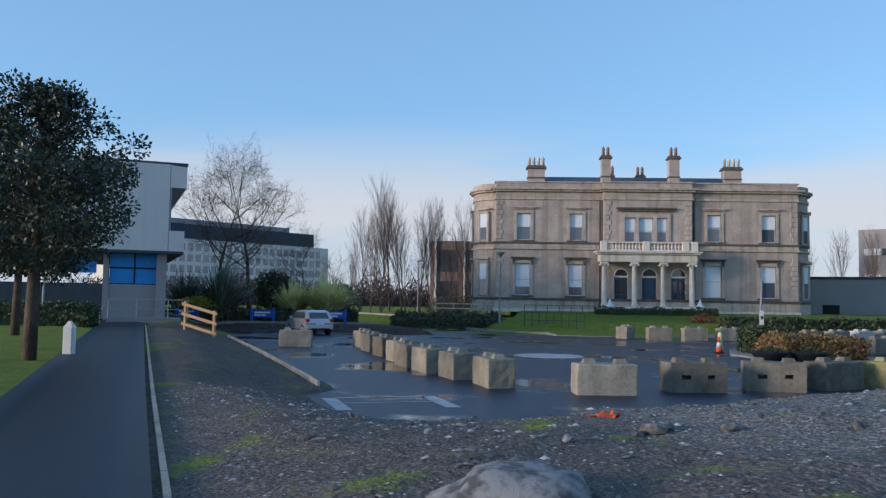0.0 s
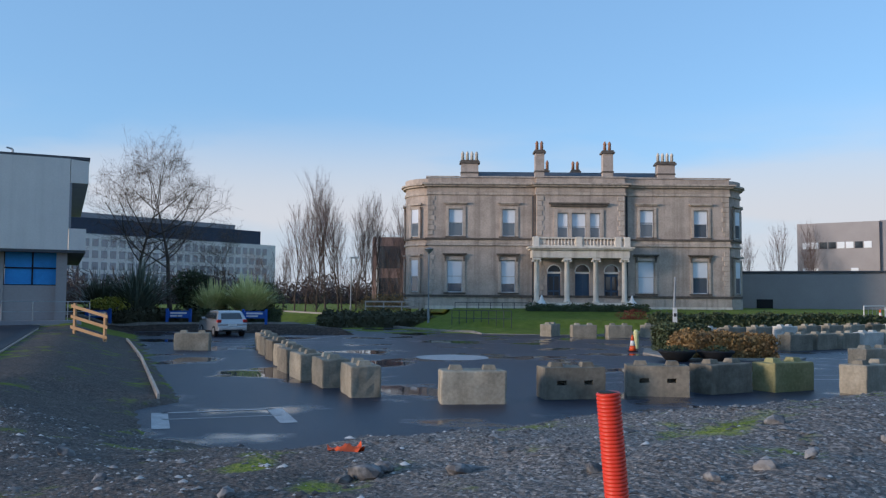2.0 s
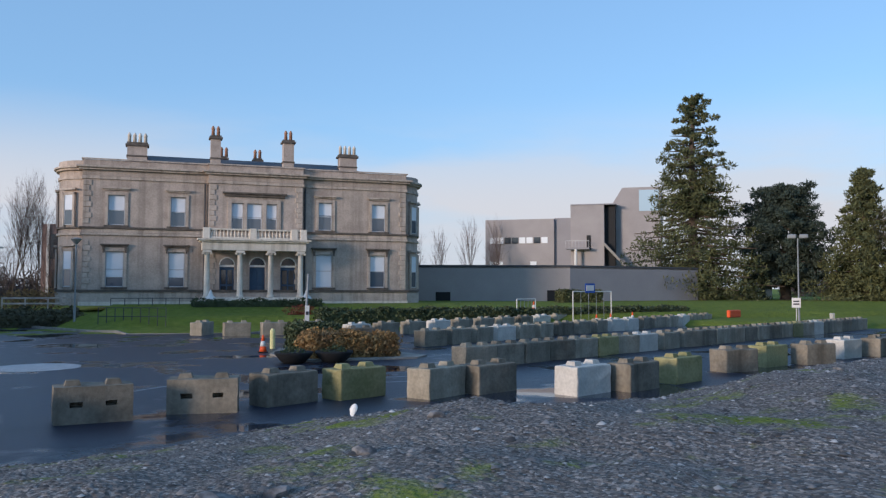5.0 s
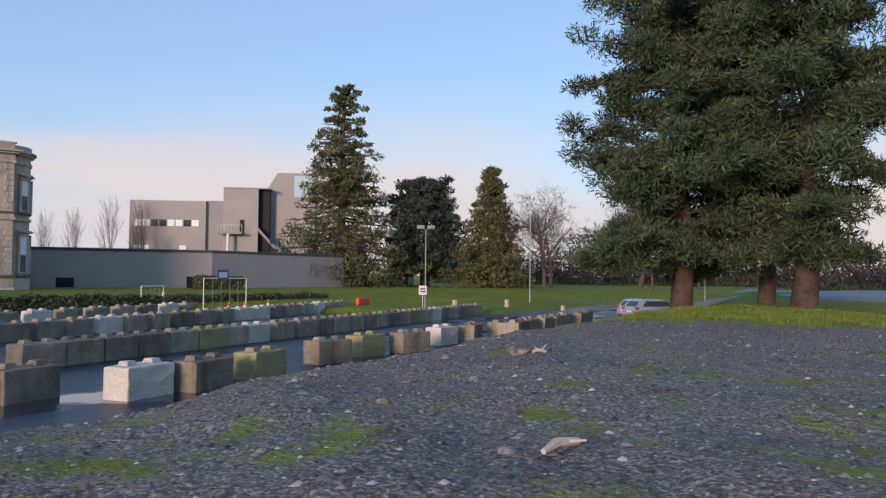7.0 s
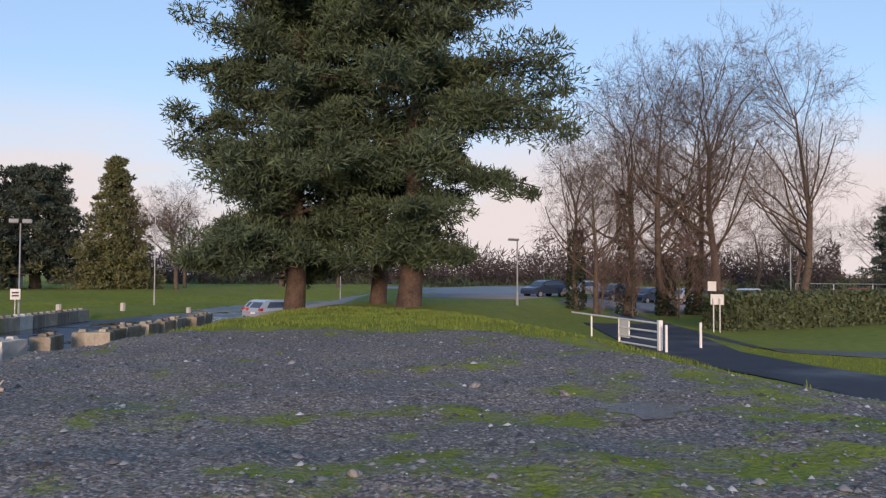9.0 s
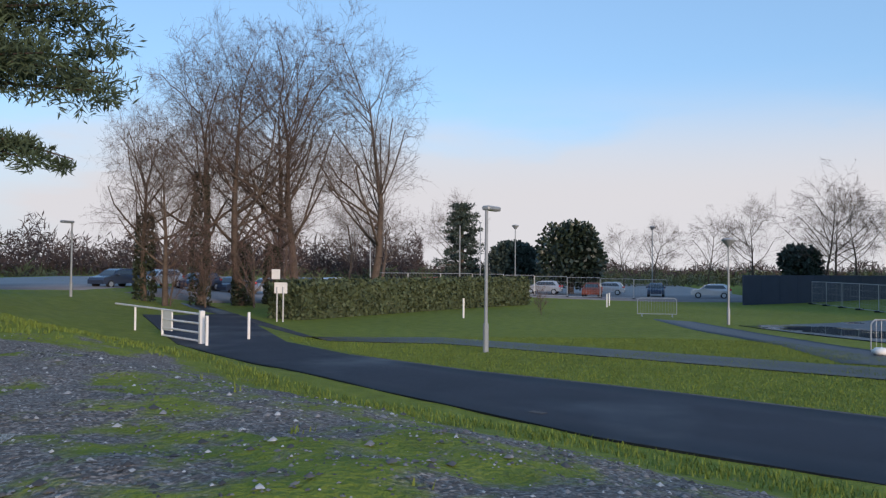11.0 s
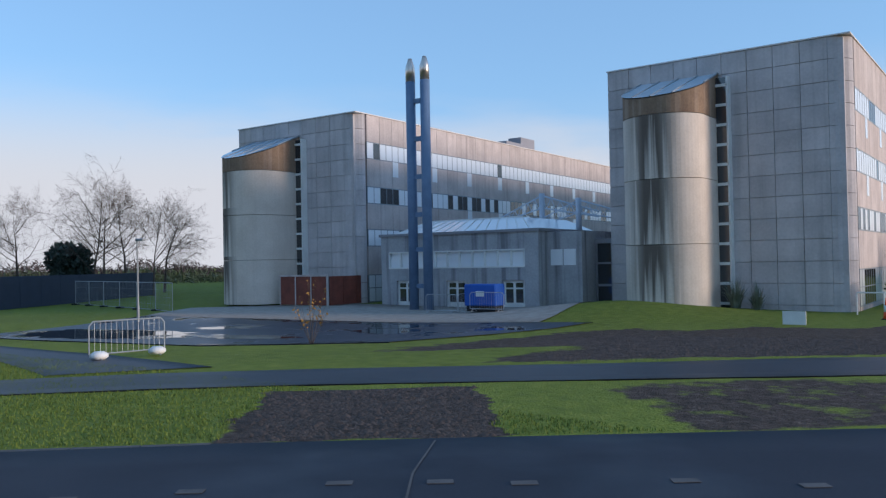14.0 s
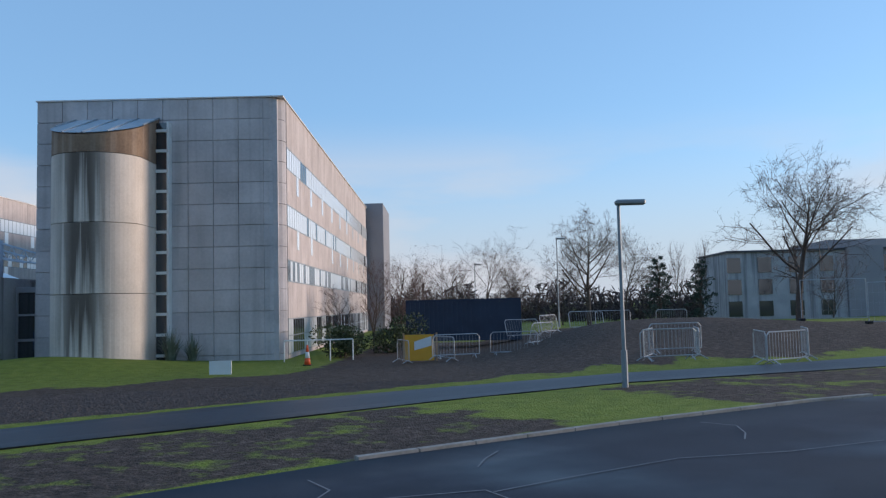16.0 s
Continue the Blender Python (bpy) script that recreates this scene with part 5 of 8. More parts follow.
# the line along the foot of the rubble
for x, y, r, k in ((4.25, 19.6, 5, "c"), (6.7, 20.6, 8, "h"), (8.95, 21.2, -8, "h"), (10.85, 21.95, 28, "d"), (12.7, 22.5, 27, "m"), (14.75, 22.0, 32, "c"), (16.35, 22.4, 24, "d"),
                   (18.6, 21.3, 24, "p"), (20.35, 21.6, 25, "d"), (22.6, 22.7, 25, "m"), (26.3, 24.75, 8, "d"), (28.7, 25.9, 20, "m"), (30.95, 26.05, 5, "d"), (34.1, 27.7, 18, "p"),
                   (36.3, 28.2, 30, "d")):
    block(x, y, r, k)
for x, y, r, k in ((38.6, 28.3, -60, "c"), (40.1, 28.9, 20, "d"), (42.0, 29.9, 22, "c"), (44.0, 30.6, 24, "c"), (46.0, 31.4, 20, "d"), (48.2, 32.6, 24, "c"), (50.4, 33.2, 24, "d"), (52.6, 34.4, 24, "c")):
    block(x, y, r, k, label="broken concrete block at the foot of the rubble")
# middle lane
x, y = 18.5, 28.75
for i in range(25):
    block(x, y, 24 + (i % 3 - 1) * 3, ("c", "d", "c", "d", "c", "m", "c", "p", "c", "c", "d", "c")[i % 12])
    gap = 1.56 if i not in (7, 8) else 2.0
    x, y = x + gap * 0.905, y + gap * 0.425
# third lane
x, y = 20.4, 39.1
for i in range(17):
    block(x, y, 30 + (i % 3 - 1) * 4, ("c", "c", "c", "p", "c", "c", "d", "c", "c", "p", "p")[i % 11])
    gap = 1.95 if i < 5 else 2.15
    x, y = x + gap * 0.86, y + gap * 0.51
# fourth lane
for i in range(12):
    block(18.6 + i * 2.05, 46.6 + i * 1.25, 30, ("p", "c", "c", "p", "c", "c", "c", "d")[i % 8])
for x, y, r, k in ((10.6, 51.6, 60, "c"), (12.45, 50.4, 4, "c"), (14.55, 50.2, 6, "c"), (16.9, 50.9, 8, "c"), (17.7, 42.4, 14, "d")):
    block(x, y, r, k)

# ---- concrete campus blocks ----
def stair_tower(parent, x0, x1, out, zlo, zhi, z0):
    """A round-fronted stair tower on the face y = 0, with a sloping glass top and a strip of windows at its side."""
    n = 30
    cx, r = (x0 + x1) / 2, (x1 - x0) / 2
    plan = [(x0, 0.02)] + [(x0, out - r * 0.9)] + [(cx - r * math.cos(t), out - r * 0.9 + r * 0.9 * math.sin(t)) for t in np.linspace(0, math.pi, n)][1:-1] + [(x1, out - r * 0.9), (x1, 0.02)]
    plan = plan[::-1]

    def ztop(x, y):
        return zlo + (zhi - zlo) * (out - y) / out

    top = zlo - 0.9
    levels = [z0, top * 0.345, top * 0.675, top]
    for k in range(3):
        s = Shape()
        m = len(plan)
        a, b = levels[k], levels[k + 1] - 0.03
        v = [(x, y, a) for x, y in plan] + [(x, y, min(b, ztop(x, y))) for x, y in plan]
        s.add(v, [(i, (i + 1) % m, m + (i + 1) % m, m + i) for i in range(m)] + [tuple(range(m, 2 * m)), tuple(range(m))[::-1]])
        part("tower_drum", s, TOWER, parent, "cream concrete stair tower ring with rust streaks")
    s = Shape()
    m = len(plan)
    v = [(x, y, top) for x, y in plan] + [(x, y, ztop(x, y)) for x, y in plan]
    s.add(v, [(i, (i + 1) % m, m + (i + 1) % m, m + i) for i in range(m)])
    part("tower_head", s, TOWERTOP, parent, "rust-brown stained concrete head")
    s = Shape()
    s.add([(cx + (x - cx) * 1.03, y * 1.01, ztop(x, y) + 0.05) for x, y in plan], [tuple(range(m))])
    part("glass_roof", s, GLASSB, parent, "sloping glass roof coloured pale blue like the sky it reflects")
    s = Shape()
    for t in (0.0, 0.25, 0.5, 0.75, 1.0):
        xa = x0 + (x1 - x0) * t
        ya = out - r * 0.9 + r * 0.9 * math.sqrt(max(0, 1 - ((xa - cx) / r) ** 2))
        s.tube((xa, ya, ztop(xa, ya) + 0.08), (xa, 0.1, ztop(xa, 0.1) + 0.08), 0.05, sides=5)
    part("glazing_bars", s, STEEL, parent)
    # window strip on the x0 side
    st = part("strip_window", Shape().box(x0 - 0.62, x0 - 0.02, 0.05, 0.55, z0, zhi - 0.35), GLASS, parent, "tall stair window strip")
    bars = Shape()
    k = z0 + 0.6
    while k < zhi - 0.3:
        bars.box(x0 - 0.66, x0 - 0.0, 0.02, 0.62, k, k + 0.16)
        k += 1.12
    bars.box(x0 - 0.7, x0 - 0.6, 0.02, 0.62, z0, zhi - 0.3)
    part("strip_frame", bars, WHITE, st)


def panels(parent, x0, x1, z0, z1, nx, nz, material, name="panel", flip=None):
    """Facade panels with open joints in the plane y = 0; flip maps (u, z) to a turned face."""
    w, h = (x1 - x0) / nx, (z1 - z0) / nz
    me_ = Shape().chamfer(0.012, w - 0.012, -0.10, 0.0, 0.012, h - 0.012, 0.012).mesh(name, material)
    for i in range(nx):
        for j in range(nz):
            q = part(name, me_, None, parent)
            q.matrix_basis = (flip or Matrix.Identity(4)) @ pose(x0 + i * w, 0.06, z0 + j * h)


def lab_block(at, rz, width, length, height, rows, z0, bare=False):
    """A concrete block: its blank end faces local +y, its long window wall runs back from x = 0 along -y and faces -x."""
    b = thing("campus_building", "tall grey concrete panel university building with ribbon windows", "building", at, rz)
    part("core", Shape().box(0.25, width - 0.05, -length, -0.06, z0, height - 0.1), PANEL, b)
    panels(b, 1.0, width, z0, height, max(5, round((width - 1.0) / 1.4)), rows, PANEL)
    # rounded corner column
    nz = rows
    h = (height - z0) / nz
    pl = [(1.0, -1.0), (1.0, 0.06)] + [(1.0 - 1.06 * math.sin(t), -1.0 + 1.06 * math.cos(t)) for t in np.linspace(0, math.pi / 2, 7)][1:]
    cm = Shape().prism(pl, 0.012, h - 0.012).mesh("corner_panel", PANEL)
    for j in range(nz):
        q = part("corner_panel", cm, None, b)
        q.location = (0, 0, z0 + j * h)
    part("roof_edge", Shape().box(-0.12, width + 0.05, -length, 0.12, height, height + 0.07), WHITECONC, b, "pale roof coping")
    # window wall
    turn = pose(0, 0, 0, 0, 0, 90)           # local x runs to -y after the turn below
    bands = [(10.75, 12.0), (7.45, 8.7), (4.3, 5.55), (0.2, 2.2)]
    hz = sorted(bands)
    cuts = [z0] + [v for ab in hz for v in ab] + [height]
    n = int((length - 1.2) / 1.5)
    L0 = 1.2
    for a, c in zip(cuts[0::2], cuts[1::2]):
        # west-facing panels: the pink evening light is in their base colour
        me_ = Shape().chamfer(-0.06, 0.25, -1.49, -0.01, 0.01, c - a - 0.01, 0.012).mesh("spandrel_panel", PINKLITCONC)
        for i in range(n):
            q = part("spandrel_panel", me_, None, b)
            q.location = (0, -L0 - i * 1.5, a)
    rnd = random.Random(int(width * 100))
    gl = {(k, hh): Shape().box(-0.056, 0.03, -0.72, -0.03, 0.05, hh - 0.05).mesh("pane", k_m) for hh in (1.25, 2.0) for k, k_m in (("d", GLASS), ("l", GLASSL))}
    fr = Shape()
    for a, c in hz:
        hh = round(c - a, 2)
        for i in range(int((length - 1.2) / 0.75)):
            y = -L0 - i * 0.75
            share = {0.2: 0.55, 4.3: 0.40, 7.45: 0.10 if bare else 0.5, 10.75: 0.04}[a]
            q = part("pane", gl["d" if rnd.random() < share else "l", hh], None, b)
            q.location = (0, y, a)
            fr.box(-0.064, 0.05, y - 0.03, y + 0.03, a, c)
            if i % 7 == 4 and rnd.random() < 0.8 and a > 7:     # a pane that hangs lower than its band
                q = part("pane", gl["l", hh], None, b)
                q.location = (-0.02, y, a - 1.2)
        fr.box(-0.064, 0.06, -length, -L0, a - 0.02, a + 0.05).box(-0.064, 0.06, -length, -L0, c - 0.05, c + 0.02)
        if a < 1:
            fr.box(-0.064, 0.06, -length, -L0, 1.2, 1.26)
    part("window_frames", fr, LAMPM, b, "grey metal window frames")
    return b


B1 = lab_block((28.65, -49.3, 0.0), 3.0, 13.6, 52, 14.6, 13, -0.9, bare=True)
stair_tower(B1, 6.8, 11.4, 4.6, 11.75, 13.5, -0.3)
part("far_wing", Shape().box(-2.0, 8, -64, -52.2, -0.8, 15.2), GREYBLUE, B1, "taller grey clad wing")
B2 = lab_block((60.3, -44.4, 0.0), 4.5, 12.3, 62, 14.0, 13, -0.6)
stair_tower(B2, 5.5, 10.5, 4.6, 10.9, 12.8, 0.2)
for yy, w, h in ((-14, 3, 1.0), (-27, 4, 1.3), (-30, 1.5, 2.0), (-44, 3, 1.0)):
    part("roof_plant", Shape().box(3, 3 + w, yy - 3, yy, 14.0, 14.0 + h), GREYBLUE, B2, "grey rooftop plant")

# ---- low annex with lantern roof ----
annex = thing("annex", "low grey rendered annex with white doors and glazed lantern roof", "building", (45.5, -45.3, -0.62), 5.0)
AW, AH = 12.3, 5.45
adoors = [(1.0, 2.6), (5.3, 6.9), (9.4, 11.0)]
part("wall_front", Shape().wall(0, AW, 0, AH, -0.35, 0, [(a, b, 0.15, 2.4) for a, b in adoors] + [(1.0, 11.6, 3.25, 4.35)]), ANNEX, annex)
part("wall_side", Shape().box(0, 0.35, -14, -0.35, 0, AH), ANNEX, annex)
part("wall_side", Shape().box(AW - 0.35, AW, -14, -0.35, 0, AH), ANNEX, annex)
part("flat_roof", Shape().box(-0.12, AW + 0.12, -14.1, 0.12, AH, AH + 0.18), GREYBLUE, annex)
for k in range(11):
    a = 1.0 + k * 10.6 / 11
    part("upper_window", Shape().box(a + 0.04, a + 10.6 / 11 - 0.04, -0.2, -0.16, 3.3, 4.3), GLASSL, annex, "frosted upper window")
fr = Shape()
for k in range(12):
    a = 1.0 + k * 10.6 / 11
    fr.box(a - 0.045, a + 0.045, -0.2, 0.02, 3.25, 4.35)
fr.box(1.0, 11.6, -0.2, 0.02, 3.22, 3.31).box(1.0, 11.6, -0.2, 0.02, 4.29, 4.38)
part("window_frames", fr, WHITE, annex)
for a, b in adoors:
    d = part("double_door", Shape().box(a, b, -0.22, -0.16, 0.15, 2.4), WHITE, annex, "white glazed double door")
    for u in (0.12, 0.56):
        w_ = b - a
        part("door_pane", Shape().box(a + w_ * u, a + w_ * (u + 0.32), -0.155, -0.14, 1.0, 1.85), GLASS, d)
        part("door_pane", Shape().box(a + w_ * u, a + w_ * (u + 0.32), -0.155, -0.14, 1.95, 2.25), GLASS, d)
lan = Shape()
lan.add([(1.2, -1.2, AH + 0.18), (AW - 0.2, -1.2, AH + 0.18), (AW - 0.2, -12, AH + 0.18), (1.2, -12, AH + 0.18), (2.8, -3.2, AH + 1.1), (AW - 1.8, -3.2, AH + 1.1), (AW - 1.8, -10, AH + 1.1), (2.8, -10, AH + 1.1)],
        [(1, 0, 4, 5), (2, 1, 5, 6), (3, 2, 6, 7), (0, 3, 7, 4), (4, 7, 6, 5)])
part("lantern_roof", lan, GLASSL, annex, "mossy pale glazed lantern roof")
lb = Shape()
for k in range(14):
    a = k / 13
    part("lantern_bar", Shape().tube((1.2 + a * (AW - 1.4), -1.2, AH + 0.2), (2.8 + a * (AW - 4.6), -3.2, AH + 1.13), 0.035, sides=4), WHITE, annex)
lb.tube((2.8, -3.2, AH + 1.13), (AW - 1.8, -3.2, AH + 1.13), 0.05, sides=4)
part("lantern_ridge", lb, WHITE, annex)
part("side_wing", Shape().box(-2.3, 0, -5.0, -1.3, 0, AH - 0.05), ANNEX, annex, "set-back grey rendered side wing")
for k in range(2):
    part("upper_window", Shape().box(-1.9 + k * 0.9, -1.1 + k * 0.9, -1.3, -1.26, 3.3, 4.3), GLASSL, annex, "frosted upper window")
link = thing("glazed_link", "dark glazed link corridor between concrete buildings", "building", (41.9, -47.6, -0.6), 5.0)
part("glazing", Shape().box(0.3, 3.5, -1.5, -1.4, 0, 4.6), GLASS, link)
lf = Shape().box(0.0, 3.6, -1.8, -1.3, 4.6, 4.9)
for k in range(4):
    lf.box(0.3 + k * 1.04, 0.42 + k * 1.04, -1.4, -1.3, 0, 4.6)
lf.box(0.3, 3.5, -1.4, -1.3, 1.9, 2.05).box(0.3, 3.5, -1.4, -1.3, 3.3, 3.42)
part("link_frame", lf, GREYBLUE, link)

# ---- pale steel masts and trusses over the link roof ----
truss = thing("roof_truss", "pale blue steel masts with slanting lattice trusses above a low roof", "truss", (0, 0, 0))
for x, zt in ((50.0, 7.85), (47.0, 7.35)):
    part("mast", Shape().tube((x, -53, 4.9), (x, -53, zt), 0.21, sides=14), LIGHTSTEEL, truss, smooth=True)
    for dx in (-4.6, 3.6):
        arm = Shape()
        a, b = Vector((x, -53, zt - 0.15)), Vector((x + dx, -53, zt - 1.55))
        a2, b2 = a - Vector((0, 0, 0.9)), b - Vector((0, 0, 0.35))
        arm.tube(tuple(a), tuple(b), 0.055, sides=6).tube(tuple(a2), tuple(b2), 0.055, sides=6)
        for k in range(6):
            p0, p1 = a.lerp(b, k / 6), a2.lerp(b2, (k + 0.5) / 6)
            arm.tube(tuple(p0), tuple(p1), 0.03, sides=5).tube(tuple(p1), tuple(a.lerp(b, (k + 1) / 6)), 0.03, sides=5)
        part("lattice_arm", arm, LIGHTSTEEL, truss)

# ---- twin steel flues ----
flue = thing("twin_flue", "pair of tall blue steel boiler flues with bright tips", "chimney", (51.4, -41.75, -0.5), 5.0)
for x in (0.0, 1.12):
    p_ = part("flue_pipe", Shape().tube((x, 0, 0), (x, 0, 15.0), 0.31, sides=20), BLUESTEEL, flue, smooth=True)
    part("flue_tip", Shape().lathe([(0.30, 15.0), (0.30, 15.9), (0.12, 16.5)], x, 0, 20), BRIGHT, p_, "bright steel cowl", smooth=True)
for z in (1.9, 4.2, 6.4, 8.8, 11.2, 13.6):
    part("cross_brace", Shape().box(0.2, 0.92, -0.12, 0.12, z, z + 0.28), BLUESTEEL, flue)

# ---- trees ----
rt = random.Random(4)


def pine_limbs(seed, z0, z1, reach, count, pr, puffs, bare_side=None):
    r = random.Random(seed)
    out = []
    for k in range(count):
        z = z0 + (z1 - z0) * (k + r.random()) / count
        az = k * 2.4 + r.uniform(-0.4, 0.4)
        f = (z - z0) / (z1 - z0)
        L = reach * float(np.interp(z, [1.5, 5, 8.5, 13, 24], [0.66, 0.86, 1.0, 0.60, 0.22])) * r.uniform(0.5, 1.12)
        if bare_side and z < bare_side[1] and math.cos(az - bare_side[0]) > 0.2:
            continue
        out.append((z, az, L, L * r.uniform(-0.08, 0.32), pr * r.uniform(0.65, 1.35), puffs))
    return out


PINE_LABEL = "huge dark green pine with thick ridged trunk standing on grass"
for at, seed, th, tr_, spec, lean in (
        ((44.6, 22.6), 1, 22, 0.42, pine_limbs(1, 2.3, 22, 7.1, 84, 1.0, 8) + [(z, az, L, -0.48 * z + 0.2, 0.95, 8) for z, az, L in ((5.2, 1.7, 5.2), (5.0, 2.2, 4.6), (4.8, 2.7, 4.0), (5.4, 3.2, 4.2), (5.0, 3.8, 3.4), (6.0, 1.4, 5.6), (5.6, 2.9, 5.0))], (0.6, 0.5)),
        ((46.6, 24.0), 2, 24, 0.38, pine_limbs(2, 2.6, 24, 5.8, 54, 1.0, 7), (0.5, 1.0)),
        ((48.8, 20.6), 3, 23, 0.36, pine_limbs(3, 3.2, 23, 5.2, 40, 1.0, 7), (0, -0.4)),
        ((45.6, 17.4), 4, 22, 0.47, pine_limbs(4, 2.6, 22, 6.1, 62, 0.95, 8, (-1.1, 6.0)) + [(3.9, az, L, -1.5, 0.8, 7) for az, L in ((-1.7, 2.4), (-2.3, 2.2), (-1.0, 2.3), (3.0, 2.4), (2.4, 3.0))] + [(7.0, -1.75, 4.8, -2.0, 0.75, 8), (7.8, -1.5, 5.6, -2.6, 0.65, 8), (8.4, -1.65, 7.0, -1.0, 1.2, 10), (9.0, -1.3, 6.6, -0.4, 1.3, 10), (8.8, -2.0, 6.2, -0.6, 1.3, 10), (9.8, -1.6, 6.6, 0.2, 1.3, 10),
                                                                                            (10.4, -1.8, 6.6, -0.2, 1.2, 9), (5.4, -2.3, 3.6, -1.6, 1.1, 8), (4.4, -2.8, 3.0, -1.0, 1.1, 8)], (0.2, -0.8))):
    needle_tree("pine_tree", (*at, gz(*at) - 0.1), seed, th, tr_, spec, NEEDLE, PINEBARK, PINE_LABEL, length=0.40, width=0.068, per=172, lean=lean, shell=0.12)


def cone_limbs(seed, z0, z1, reach, count, pr, puffs, power=1.0, rise=-0.1):
    r = random.Random(seed)
    out = []
    for k in range(count):
        f = (k + r.random()) / count
        z = z0 + (z1 - z0) * f
        L = reach * (1 - f) ** power * r.uniform(0.75, 1.1) + 0.3
        out.append((z, k * 2.4, L, L * rise, pr * (1.1 - 0.6 * f), max(2, int(puffs * (1.1 - f)))))
    return out


conifer_ = needle_tree("giant_conifer", (68.2, 82.8, 0.3), 11, 22.5, 0.7, cone_limbs(11, 0.8, 12.5, 8.6, 84, 1.5, 7, 0.42) + cone_limbs(12, 10.0, 22.3, 4.4, 66, 0.95, 5, 0.55, 0.05),
            CYPRESS, BARK, "tall ragged evergreen conifer with sparse top", 0.5, 0.13, 72)
conifer_.scale = (1.12, 1.12, 1.15)
layers = []
for k in range(15):
    z = 3.5 + k * 0.78
    for a in range(5):
        layers.append((z, a * 1.257 + k * 0.9, (7.0 if 3 < k < 12 else 5.2) * rt.uniform(0.7, 1.1) * (1 - 0.025 * k), rt.uniform(-0.1, 0.35), 0.9, 9))
needle_tree("cedar_tree", (79.5, 80.5, 0.3), 13, 15.0, 0.7, layers, NEEDLE2, BARK, "dark spreading cedar with flat layered branches", 0.5, 0.14, 80)
needle_tree("cypress_tree", (83.0, 72.0, 0.3), 14, 16.0, 0.4, cone_limbs(14, 0.4, 16.0, 5.6, 110, 1.25, 6, 0.8, -0.05), CYPRESS, BARK, "conical yellow-green cypress tree", 0.5, 0.15, 80)

# the row of tall bare trees near the gate, ivy on some trunks
for x, y, k, sc, rz, iv in ((68.7, 15.9, "tall2", 0.60, 20, 5.5), (69.2, 12.6, "tall2", 0.80, 160, 8.5), (66.5, 14.0, "tall", 0.52, 70, 0), (69.6, 10.0, "tall", 0.85, 20, 4), (70.1, 6.6, "tall2", 0.88, 250, 0), (70.8, 1.9, "tall", 0.85, 130, 0),
                            (72.0, 8.4, "tall", 0.8, 200, 4)):
    bare_tree(k, (x, y, gz(x, y)), sc, rz, "tall bare deciduous tree with ivy on its trunk" if iv else "tall bare deciduous tree on grass", flat=0.74)
    if iv:
        rng = np.random.default_rng(int(x * 10))
        n = 1500
        z = rng.uniform(0, iv, n)
        a = rng.uniform(0, 6.3, n)
        r = 0.5 * (1 - 0.4 * z / iv) + rng.uniform(0, 0.25, n)
        q = leaf_quads(rng, np.stack([x + r * np.cos(a), y + r * np.sin(a), gz(x, y) + z], 1), 0.22, 0.18)
        tagged(new("ivy", quads_mesh("ivy", q, IVY)), "dense dark ivy climbing a bare trunk", "ivy")
for x, y, sc, rz in ((66.5, 11.6, 0.9, 0), (67.0, 8.8, 1.0, 80), (66.8, 13.8, 0.8, 160), (67.8, 7.2, 0.8, 220)):
    bare_tree("scrub", (x, y, gz(x, y)), sc * 1.1, rz, "tangle of bare brown undergrowth")

# holly beside the western footpath
def holly(at, h, r, seed, n=70, base=2.2):
    rng = np.random.default_rng(seed)
    t = thing("holly_tree", "dark glossy evergreen tree on grass beside a footpath", "tree", at)
    part("trunk", Shape().tube((0, 0, -0.1), (0.05, 0, base + 0.5), 0.17, 0.12, 9).tube((0.05, 0, base + 0.5), (0.2, 0.1, h * 0.7), 0.12, 0.05, 8), BARK, t, smooth=True)
    qs, lb = [], Shape()
    for k in range(n):
        f = rng.uniform(0, 1)
        z = base + (h - base - 0.3) * f
        rr = r * (0.55 + 0.75 * f if f < 0.45 else 1.0 - 0.75 * ((f - 0.45) / 0.55) ** 1.4) * rng.uniform(0.35, 1.0)
        a = rng.uniform(0, 6.283)
        c = (rr * math.cos(a), rr * math.sin(a), z)
        lb.tube((0.1, 0, max(base, z - 0.8)), c, 0.035, 0.012, 4, False)
        qs.append(clump(rng, c, (0.55, 0.55, 0.42), 150, 0.13, 0.07, shell=0.2))
    part("branch_frame", lb, BARK, t)
    part("crown", quads_mesh("crown", np.concatenate(qs), HOLLY), None, t)


holly((-9.6, 18.3, gz(-9.6, 18.3)), 6.8, 2.9, 5, 120)
holly((-11.6, 21.8, gz(-11.6, 21.8)), 6.6, 2.6, 6, 70)
holly((-15.7, 28.2, gz(-15.7, 28.2)), 5.5, 2.2, 7, 50)

# trees behind the car park
bare_tree("broad", (-17.2, 64.5, 0.4), 1.2, 10, "spreading bare tree behind evergreen shrubs")
bare_tree("broad", (-20.6, 66.0, 0.4), 1.15, 200, "spreading bare tree behind evergreen shrubs")
bare_tree("broad", (-12.4, 62.5, 0.4), 0.62, 120, "small bare tree among evergreen shrubs")
